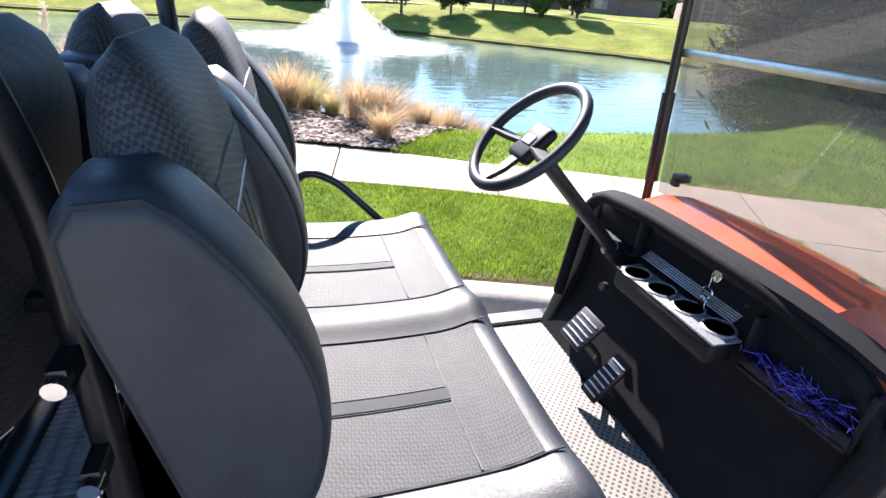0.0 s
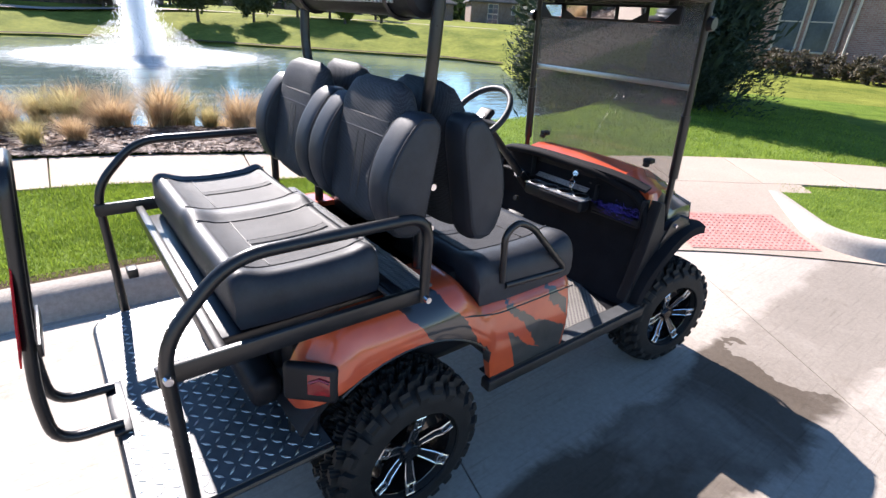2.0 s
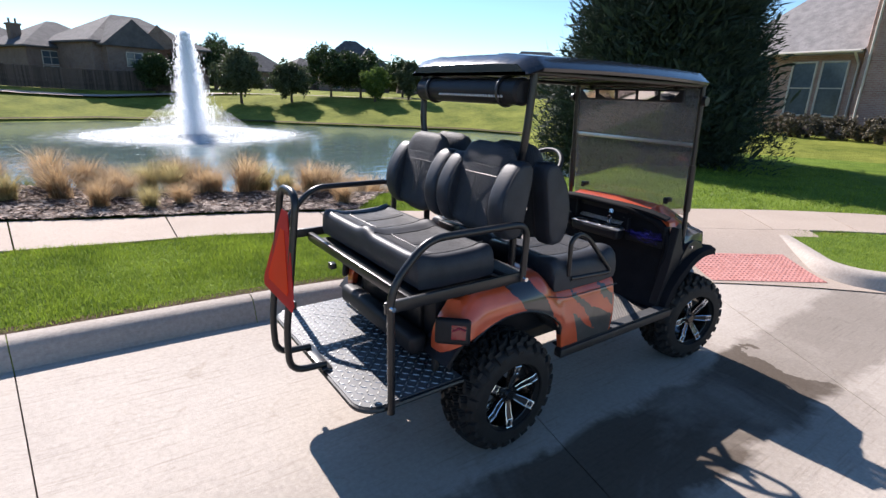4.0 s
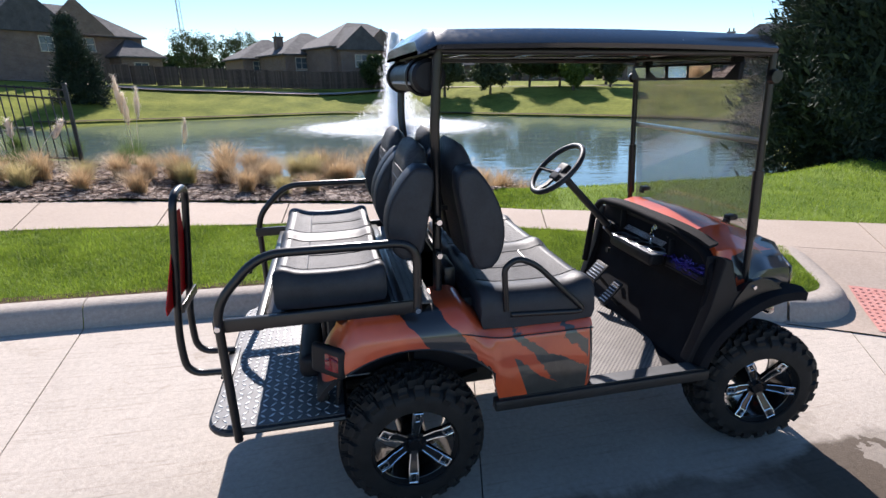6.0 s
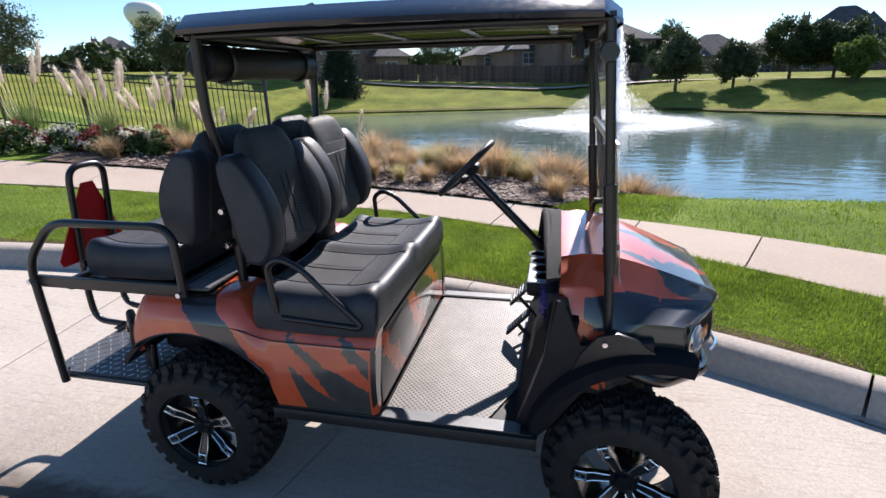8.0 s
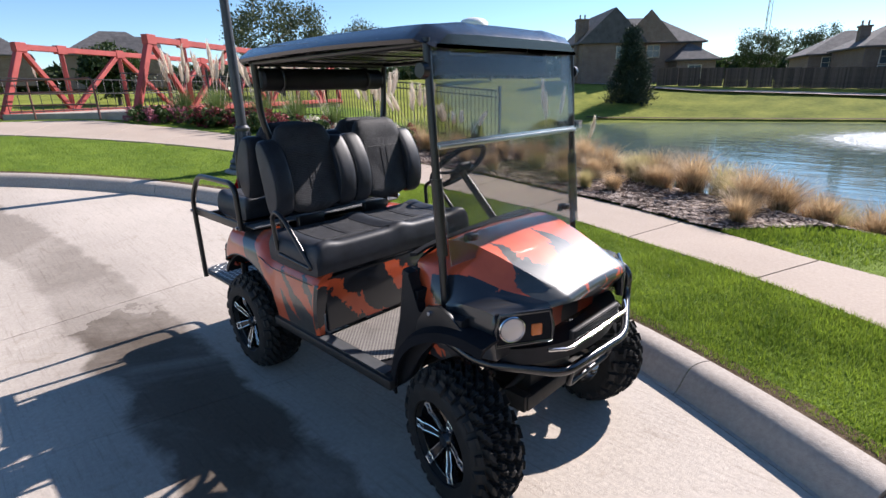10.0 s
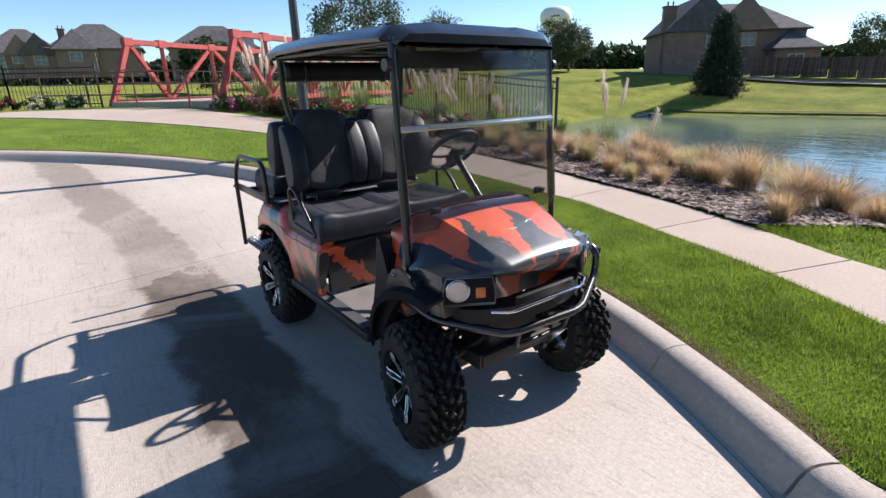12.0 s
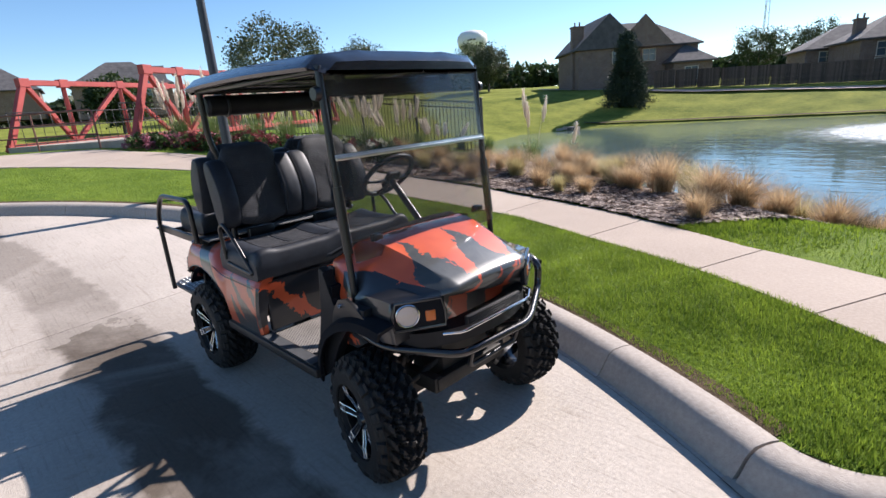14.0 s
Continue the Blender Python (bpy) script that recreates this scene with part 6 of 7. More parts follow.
def leaf_cloud(seed, n, radii_, size, shape, material, name="crown", tuft=0.12):
    """Many small leaves in uneven clumps within a rounded form."""
    r = np.random.RandomState(seed)
    nc = max(10, n // 45)
    d = r.normal(size=(nc, 3))
    d /= np.linalg.norm(d, axis=1)[:, None]
    rad = r.uniform(0.35, 1.0, nc) ** 0.45
    c = d * rad[:, None]
    if shape == "cone":
        z = r.uniform(0, 1, nc) ** 1.35
        a = r.uniform(0, 2 * np.pi, nc)
        q = (1 - z) ** 0.74 * r.uniform(0.55, 1.02, nc) * np.clip(z * 9 + 0.35, 0, 1)
        c = np.stack([q * np.cos(a), q * np.sin(a), 2 * z - 1], 1)
    k = r.randint(0, nc, n)
    bumps = 1 + 0.18 * np.sin(5 * c[:, 0] + 3 * c[:, 2] + seed) + 0.12 * np.sin(7 * c[:, 1] - 4 * c[:, 2])
    pos = (c * bumps[:, None])[k] * np.array(radii_) + r.normal(size=(n, 3)) * tuft * np.mean(radii_) * np.array((1, 1, 0.8))
    u = r.normal(size=(n, 3))
    u /= np.linalg.norm(u, axis=1)[:, None]
    v = np.cross(u, r.normal(size=(n, 3)))
    v /= np.linalg.norm(v, axis=1)[:, None]
    s = (size * r.uniform(0.6, 1.4, n))[:, None]
    slim = 0.5
    if shape == "cone":
        # sprays of scale leaves: slender, rising outwards
        slim = 0.22
        u = u * 0.55 + pos / (np.linalg.norm(pos, axis=1)[:, None] + 1e-6) * np.array((0.8, 0.8, 0.2)) + np.array((0, 0, 0.45))
        u /= np.linalg.norm(u, axis=1)[:, None]
    V = np.stack([pos - u * s, pos + v * s * slim, pos + u * s, pos - v * s * slim], 1).reshape(-1, 3)
    me = bpy.data.meshes.new(name)
    me.vertices.add(4 * n)
    me.vertices.foreach_set("co", V.ravel())
    me.loops.add(4 * n)
    me.loops.foreach_set("vertex_index", np.arange(4 * n))
    me.polygons.add(n)
    me.polygons.foreach_set("loop_start", np.arange(0, 4 * n, 4))
    me.update(calc_edges=True)
    me.materials.append(material)
    return me


M_BARK = surface("bark", (0.05, 0.04, 0.032), (0.14, 0.11, 0.085), 6, 0.9, bump=0.8, bscale=30, bdist=0.02)
M_JUNIPER = leafy("juniper_leaf", (0.010, 0.022, 0.015), (0.048, 0.070, 0.042), 0.75, 0.1)
M_OAK = leafy("oak_leaf", (0.015, 0.032, 0.010), (0.06, 0.09, 0.028), 0.6, 0.25)
M_OLIVE = leafy("olive_leaf", (0.03, 0.045, 0.022), (0.11, 0.13, 0.065), 0.6, 0.25)
M_LIME = leafy("lime_leaf", (0.05, 0.09, 0.015), (0.17, 0.23, 0.05), 0.6, 0.3)
M_SHRUB = leafy("shrub_leaf", (0.035, 0.032, 0.022), (0.18, 0.15, 0.10), 0.7, 0.2)


def tree(name, label, at, height, crown_r, crown_h, trunk_r, material, seed, leaves, size, shape="round", bare=0.3, category="tree"):
    t = thing(name, label, category, "", at)
    r = random.Random(seed)
    limbs = [tube([(0, 0, -0.3), (0.02 * r.uniform(-1, 1), 0, height * bare), (0.1 * r.uniform(-1, 1), 0.1 * r.uniform(-1, 1), height * 0.8)], [trunk_r * 1.15, trunk_r * 0.8, trunk_r * 0.25], 8)]
    for k in range(7):
        a = k * 2.4
        z0 = height * (bare + 0.08 * k * (1 - bare))
        limbs.append(tube([(0, 0, z0), (crown_r * 0.4 * math.cos(a), crown_r * 0.4 * math.sin(a), z0 + crown_h * 0.16), (crown_r * 0.75 * math.cos(a), crown_r * 0.75 * math.sin(a), z0 + crown_h * 0.25)], [trunk_r * 0.5, trunk_r * 0.3, trunk_r * 0.1], 5))
    part("trunk", join(*limbs), M_BARK, t)
    c = new("crown", leaf_cloud(seed, leaves, (crown_r, crown_r, crown_h / 2), size, shape, material, "crown", (0.045 if size < 0.1 else 0.10) if shape == "cone" else 0.11))
    c.parent = t
    c.location = (0, 0, height - crown_h / 2)
    if shape == "cone" and height > 8:
        q = new("inner_foliage", leaf_cloud(seed + 50, 70000, (crown_r * 0.86, crown_r * 0.86, crown_h * 0.47), 0.17, shape, material, "inner_foliage", 0.10))
        q.parent = t
        q.location = (0, 0, height - crown_h / 2)
    return t


tree("juniper_tree", "large dense dark green juniper standing on the lawn", (11.9, 6.36, land(11.9, 6.36)), 10.2, 3.2, 10.2, 0.24, M_JUNIPER, 5, 300000, 0.062, "cone", 0.05)
tree("conifer_tree", "dark green conical conifer on the far bank", (-21.5, 50.7, land(-21.5, 50.7)), 6.9, 2.3, 6.9, 0.16, M_JUNIPER, 7, 24000, 0.17, "cone", 0.06)
FAR_TREES = ((12.2, 52.5, 4.8, 2.1, M_OLIVE, "rounded grey-green tree on the far bank"), (16.8, 51.0, 3.7, 1.8, M_OLIVE, "rounded grey-green tree on the far bank"), (22.2, 53.5, 5.0, 2.7, M_OAK, "broad dark green tree before the far houses"),
             (25.6, 53.0, 4.7, 2.6, M_OAK, "broad dark green tree before the far houses"), (24.6, 47.6, 3.2, 1.3, M_LIME, "young lime-green tree on the far bank"), (28.4, 47.0, 3.7, 1.1, M_OLIVE, "small young tree on the far bank"),
             (5.6, 59.0, 3.6, 1.5, M_OAK, "small dark tree by the wooden fence"), (9.6, 66, 4.6, 1.6, M_OLIVE, "grey-green tree beside the fence end"), (33.0, 56.0, 4.4, 2.2, M_OAK, "dark green tree before the far houses"),
             (-24.0, 108, 8.5, 4.2, M_OAK, "dark tree beyond the wooden fence"), (-16.0, 108, 8.2, 4.0, M_OAK, "dark tree beyond the wooden fence"), (13.5, 70, 5.0, 2.4, M_OAK, "dark tree between the far houses"),
             (-46, 58, 6.0, 3.0, M_OLIVE, "rounded grey-green street tree by the brick house"), (-44.0, 24, 8.6, 4.6, M_OLIVE, "spreading grey-green tree behind the bridge"), (-66, 78, 8.6, 4.0, M_OAK, "dark street tree between the houses"),
             (-39.0, 8.6, 3.8, 1.9, M_OAK, "round dark green shrub beyond the bridge"), (2.0, 112, 7.0, 4.0, M_OAK, "dark tree beyond the wooden fence"), (-58, 44, 8.0, 3.6, M_OLIVE, "grey-green tree on the street across the pond"),
             (15.5, 78, 6.5, 2.6, M_OAK, "dark green tree before the far houses"), (47, 44, 4.2, 1.6, M_OLIVE, "small young tree on the far bank"), (56.0, 41, 6, 3.2, M_OAK, "dark green tree beside a far house"))
for k, (x, y, h, cr, mt, lb) in enumerate(FAR_TREES):
    tree("garden_tree", lb, (x, y, land(x, y)), h, cr, h * 0.78, 0.10 + 0.01 * h, mt, 100 + k, 11000, 0.135, "round", 0.22)

for k in range(14):
    x, y = 26.6 + 0.4 * math.sin(k * 1.7), -2.5 + 1.05 * k
    s_ = thing("hedge_shrub", "bronze and green leafy shrub in front of a brick house", "shrub", "hedge before the brick house", (x, y, land(x, y)))
    c = new("foliage", leaf_cloud(200 + k, 1500, (0.75, 0.75, 0.5), 0.075, "round", M_SHRUB, "foliage"))
    c.parent = s_
    c.location = (0, 0, 0.5)

# woods closing the distance all round
belt_v, belt_f = [], []
rw = np.random.RandomState(77)
for k in range(120):
    a = radians(24 + 172 * k / 119 + rw.uniform(-0.5, 0.5))
    dist = rw.uniform(118, 150)
    cx, cy, hh = dist * math.cos(a), dist * math.sin(a), rw.uniform(3.6, 6.6)
    base_z = land(cx, cy)
    n = 380
    d = rw.normal(size=(n, 3))
    d /= np.linalg.norm(d, axis=1)[:, None]
    pos = d * (rw.uniform(0.3, 1.0, n) ** 0.4)[:, None] * np.array((4.6, 4.6, hh / 2)) + np.array((cx, cy, base_z + hh / 2 - 0.3))
    u = rw.normal(size=(n, 3)) * 0.46
    v = rw.normal(size=(n, 3)) * 0.34
    for q in range(n):
        b = len(belt_v)
        belt_v += [tuple(pos[q] - u[q]), tuple(pos[q] + v[q]), tuple(pos[q] + u[q]), tuple(pos[q] - v[q])]
        belt_f.append((b, b + 1, b + 2, b + 3))
belt = mesh_from("distant_trees", belt_v, belt_f)
belt.materials.append(M_OAK)
tagged(new("distant_trees", belt), "dark green belt of distant garden trees", "trees", "", "stuff")


def strip_along(name, pts, w, lift, material, label, category):
    """A narrow band of ground laid along a line."""
    verts, faces = [], []
    fine = []
    for (x0, y0), (x1, y1) in zip(pts, pts[1:]):
        n = max(2, int(math.hypot(x1 - x0, y1 - y0) / 1.2))
        fine += [(x0 + (x1 - x0) * k / n, y0 + (y1 - y0) * k / n) for k in range(n)]
    fine.append(pts[-1])
    for k, (x, y) in enumerate(fine):
        a, b = fine[max(0, k - 1)], fine[min(len(fine) - 1, k + 1)]
        L = math.hypot(b[0] - a[0], b[1] - a[1])
        nx, ny = -(b[1] - a[1]) / L, (b[0] - a[0]) / L
        for q in (-w / 2, 0, w / 2):
            px_, py_ = x + nx * q, y + ny * q
            verts.append((px_, py_, max(land(px_, py_), land(x, y)) + lift))
        if k:
            b0 = 3 * k
            faces += [(b0 - 3, b0, b0 + 1, b0 - 2), (b0 - 2, b0 + 1, b0 + 2, b0 - 1)]
    me = mesh_from(name, verts, faces)
    me.materials.append(material)
    smooth(me, 60)
    return tagged(new(name, me), label, category, "", "structure")


strip_along("far_path", ((-40, 62), (-30, 59.0), (-22, 57.4), (-10, 57.8), (2, 57.8), (9, 57.4), (18, 56.6), (30, 51), (40, 42)), 1.5, 0.07, M_WALK, "pale concrete path along the far bank", "path")
strip_along("shore_edge", [(x * 1.004, y + 0.9) for x, y in ((-22, 42.2), (-12, 46.3), (0, 49.2), (9, 45.8))] + [(18.5, 40.2), (26.6, 33.6), (28.7, 29)], 0.55, 0.10, M_SOIL, "worn brown edge of the far shore", "bank")

# flowers beside the bridge
M_FLOWER = {k: leafy(k, a, b, 0.6, 0.3) for k, a, b in (("red_flower", (0.16, 0.025, 0.03), (0.32, 0.085, 0.08)), ("pink_flower", (0.28, 0.07, 0.11), (0.46, 0.2, 0.24)), ("white_flower", (0.55, 0.5, 0.42), (0.8, 0.75, 0.62)), ("flower_leaf", (0.03, 0.06, 0.015), (0.12, 0.17, 0.05)))}
MOUNDS = {}
for k, nm in enumerate(("red_flower", "pink_flower", "white_flower")):
    MOUNDS[nm] = (leaf_cloud(300 + k, 900, (0.42, 0.42, 0.22), 0.045, "round", M_FLOWER["flower_leaf"], "leaves"), leaf_cloud(310 + k, 520, (0.46, 0.46, 0.26), 0.035, "round", M_FLOWER[nm], "petals"))
rf = random.Random(4)
for k in range(26):
    u = k / 25
    x, y = -12.4 + 8.0 * u + rf.uniform(-0.2, 0.2), 2.75 + 3.4 * u ** 0.8 + rf.uniform(-0.25, 0.3)
    if k >= 22:
        x, y = -17.6 - 0.55 * (k - 22), -1.0 - 0.9 * (k - 22)
    nm = "pink_flower" if k < 4 else ("red_flower" if k < 12 else ("white_flower" if k % 3 else "red_flower"))
    m_ = thing("flower_mound", f"low mound of {nm.split('_')[0]} flowers and green leaves", "flowers", "flowers by the bridge", (x, y, land(x, y)))
    for nm2, me in zip(("leaves", "petals"), MOUNDS[nm]):
        c = new(nm2, me)
        c.parent = m_
        c.location, c.rotation_euler = (0, 0, 0.2), (0, 0, k)
        c["kind"] = "stuff"

# ---------------------------------------------------------------- fences, bridge, lamp
M_IRON = surface("black_iron", (0.012, 0.012, 0.013), (0.03, 0.03, 0.031), 10, 0.5)
PICKET = None


def iron_fence(points, h=1.32):
    """Black picket fence along a line on the ground."""
    global PICKET
    f = thing("iron_fence", "black iron picket fence beside the pond", "fence", "", (*points[0], land(*points[0])))
    o = Vector(f.location)
    for (x0, y0), (x1, y1) in zip(points, points[1:]):
        L = math.hypot(x1 - x0, y1 - y0)
        n = max(2, round(L / 0.115))
        z0, z1 = land(x0, y0), land(x1, y1)
        for hh in (0.14, h - 0.20, h - 0.06):
            part("rail", tube([Vector((x0, y0, z0 + hh)) - o, Vector((x1, y1, z1 + hh)) - o], 0.017, 6), M_IRON, f)
        posts = max(1, round(L / 2.3))
        for k in range(posts + 1):
            t = k / posts
            x, y, z = x0 + (x1 - x0) * t, y0 + (y1 - y0) * t, z0 + (z1 - z0) * t
            part("post", join(rbox(Vector((x, y, z + h / 2 - 0.05)) - o, (0.055, 0.055, h + 0.16), 0.006, 1), rbox(Vector((x, y, z + h + 0.035)) - o, (0.07, 0.07, 0.025), 0.008, 1)), M_IRON, f)
        for k in range(1, n):
            t = k / n
            x, y, z = x0 + (x1 - x0) * t, y0 + (y1 - y0) * t, z0 + (z1 - z0) * t
            if PICKET is None:
                b = part("picket", rbox((0, 0, h / 2), (0.016, 0.016, h - 0.06), 0.002, 1), M_IRON, f)
                PICKET = b.data
            else:
                b = new("picket", PICKET)
                b.parent = f
            b.location = Vector((x, y, z)) - o
    return f


iron_fence([(-4.42, 7.5), (-10.6, 7.0), (-13.2, 4.6)])
iron_fence([(-16.95, -0.25), (-18.5, -2.6), (-20.6, -7.0)])

M_RUST = surface("red_steel_paint", (0.27, 0.032, 0.028), (0.42, 0.068, 0.055), 2.5, 0.6, bump=0.3, bscale=30, bdist=0.004)
M_DECK = surface("bridge_deck", (0.30, 0.25, 0.20), (0.45, 0.39, 0.32), 2, 0.85)
bz = 1.27
bridge = thing("truss_bridge", "red steel truss footbridge with a pale deck and black railings", "bridge", "", (-15.0, 1.2, bz))
bo = Vector((-15.0, 1.2, bz))
bdir, bperp = Vector((-0.53, 0.848, 0)), Vector((-0.848, -0.53, 0))
footR = Vector((-12.95, 2.45, bz))


def beam(a, b, w, mat_, nm, lab=""):
    d = (b - a)
    m = Matrix.Translation((a + b) / 2 - bo) @ d.to_track_quat("Z", "Y").to_matrix().to_4x4()
    return part(nm, rbox(None, (w, w, d.length + w * 0.6), 0.012, 1, m), mat_, bridge, lab)


H_T, PAN, NP = 2.0, 2.3, 6
for side in (0, 4.55):
    f0 = footR + bperp * side
    up = Vector((0, 0, H_T))
    node = [f0 + bdir * (PAN * k) for k in range(NP + 1)]
    tops = [f0 + bdir * (PAN * 0.42) + up] + [node[k] + up for k in range(1, NP)] + [node[NP] - bdir * (PAN * 0.42) + up]
    beam(node[0] + Vector((0, 0, 0.1)), node[-1] + Vector((0, 0, 0.1)), 0.16, M_RUST, "bottom_chord")
    beam(tops[0], tops[-1], 0.17, M_RUST, "top_chord")
    beam(node[0], tops[0], 0.17, M_RUST, "end_post")
    beam(node[-1], tops[-1], 0.17, M_RUST, "end_post")
    for k in range(1, NP):
        beam(tops[k], node[k] + Vector((0, 0, 0.1)), 0.13, M_RUST, "vertical_post")
        if k % 2:
            beam(tops[k - 1], node[k] + Vector((0, 0, 0.1)), 0.14, M_RUST, "diagonal")
            beam(node[k] + Vector((0, 0, 0.1)), tops[k + 1], 0.14, M_RUST, "diagonal")
    for k, t_ in enumerate(tops):
        part("gusset_plate", rbox(None, (0.34, 0.20, 0.26), 0.01, 1, Matrix.Translation(t_ - bo) @ pose(0, 0, 0, 0, 0, math.degrees(math.atan2(bdir.y, bdir.x)))), M_RUST, bridge)
    inner_ = f0 + bperp * (0.25 if side == 0 else -0.25)
    for hh in (0.15, 0.65, 1.1):
        beam(inner_ + Vector((0, 0, hh)), inner_ + bdir * (PAN * NP) + Vector((0, 0, hh)), 0.035, M_IRON, "railing")
    for k in range(84 if side == 0 else 40):
        q = inner_ + bdir * (0.165 * k if side == 0 else 0.345 * k)
        beam(q + Vector((0, 0, 0.1)), q + Vector((0, 0, 1.1)), 0.018, M_IRON, "railing_bar")
dm = Matrix.Translation(footR + bperp * 2.27 + bdir * (PAN * NP / 2) + Vector((0, 0, -0.13)) - bo) @ pose(0, 0, 0, 0, 0, math.degrees(math.atan2(bdir.y, bdir.x)))
part("deck", rbox(None, (PAN * NP + 0.3, 4.3, 0.46), 0.01, 1, dm), M_DECK, bridge, "pale concrete bridge deck")

M_BROWN = surface("brown_tube", (0.09, 0.035, 0.028), (0.19, 0.08, 0.06), 6, 0.55)
ra, rb_ = Vector((-13.55, 1.72, 0)), Vector((-19.2, -1.75, 0))
ra.z, rb_.z = land(ra.x, ra.y), land(rb_.x, rb_.y)
railing = thing("tube_railing", "low brown tubular railing beside the path to the bridge", "railing", "", tuple(ra))
run = rb_ - ra
part("hoop", tube(fillet([(0, 0, -0.1), (0, 0, 1.08), run + Vector((0, 0, 1.08)), run + Vector((0, 0, -0.1))], 0.12, 6), 0.028, 8), M_BROWN, railing)
for hh in (0.42, 0.75):
    part("rail", tube([Vector((0, 0, hh)), run + Vector((0, 0, hh))], 0.022, 8), M_BROWN, railing)
for f_ in (0.33, 0.66):
    part("post", tube([run * f_ + Vector((0, 0, -0.1)), run * f_ + Vector((0, 0, 1.08))], 0.025, 8), M_BROWN, railing)

lamp = thing("street_lamp", "tall grey-black fluted street lamp post on a round concrete footing", "street lamp", "", (-5.4, 1.93, land(-5.4, 1.93)))
M_LAMP = surface("lamp_paint", (0.022, 0.024, 0.03), (0.05, 0.053, 0.062), 8, 0.42)
part("footing", lathe(((0.005, -0.2), (0.36, -0.2), (0.37, 0.03), (0.34, 0.05), (0.005, 0.052)), 32), M_KERB, lamp, "round concrete footing")
part("base", lathe(((0.005, 0.045), (0.275, 0.05), (0.285, 0.09), (0.27, 0.13), (0.255, 0.14), (0.265, 0.17), (0.25, 0.2), (0.225, 0.21), (0.20, 0.25), (0.165, 0.33), (0.135, 0.45), (0.115, 0.58), (0.105, 0.66), (0.12, 0.68), (0.125, 0.71), (0.105, 0.73), (0.09, 0.75), (0.005, 0.76)), 36), M_LAMP, lamp, "flared cast base")
for k in range(12):
    a = radians(30 * k)
    part("flute", tube([((r_ + 0.004) * math.cos(a), (r_ + 0.004) * math.sin(a), z_) for r_, z_ in ((0.205, 0.245), (0.168, 0.33), (0.137, 0.45), (0.117, 0.58), (0.108, 0.65))], 0.012, 6), M_LAMP, lamp)
part("pole", loft([[(r_ * (1 + 0.05 * (k % 2)) * math.cos(2 * math.pi * k / 24), r_ * (1 + 0.05 * (k % 2)) * math.sin(2 * math.pi * k / 24), z_) for k in range(24)] for r_, z_ in ((0.078, 0.74), (0.074, 1.4), (0.062, 3.0), (0.055, 4.6))]), M_LAMP, lamp)

# ---------------------------------------------------------------- far side: path, fence, culvert, houses
cul = thing("culvert", "small pale concrete culvert mouth at the waterline", "culvert", "", (-21.6, 40.0, -1.3))
part("headwall", join(rbox((0, 0, -0.05), (1.7, 0.2, 0.42), 0.03), rbox((-0.85, -0.4, -0.12), (0.16, 0.9, 0.34), 0.03, 2, pose(0, 0, 0, 0, 0, -25)), rbox((0.85, -0.4, -0.12), (0.16, 0.9, 0.34), 0.03, 2, pose(0, 0, 0, 0, 0, 25))), M_WALK, cul)
part("mouth", rbox((0, -0.10, -0.08), (0.7, 0.06, 0.26), 0.02), M_JOINT, cul, "dark pipe mouth")

M_BOARD = surface("weathered_board", (0.045, 0.032, 0.026), (0.12, 0.088, 0.07), 3, 0.9, random_obj=0.5)
wf = thing("wooden_fence", "tall brown weathered board fence along the far bank", "fence", "", (-7, 60.5, land(-7, 60.5)))
BOARDS = RAILS = None
x = -22.5
k = 0
while x < 8.6:
    y = 61.0 - 0.012 * (x + 5) ** 2 * 0.3
    o_ = Vector((x, y, land(x, y) - 0.05)) - Vector(wf.location)
    for j in range(16):
        at_ = o_ + Vector((0.145 * j, 0.01 * (j % 2), 0.012 * ((j * 7 + k) % 3)))
        if BOARDS is None:
            b = part("board", rbox((0, 0, 0.98), (0.138, 0.025, 1.95), 0.004, 1), M_BOARD, wf)
            BOARDS = b.data
        else:
            b = new("board", BOARDS)
            b.parent = wf
        b.location = at_
    for hz in (0.4, 1.6):
        if RAILS is None:
            b = part("rail", rbox((1.1, 0.05, 0), (2.3, 0.04, 0.09), 0.004, 1), M_BOARD, wf)
            RAILS = b.data
        else:
            b = new("rail", RAILS)
            b.parent = wf
        b.location = o_ + Vector((0, 0, hz))
    k += 1
    x += 2.32


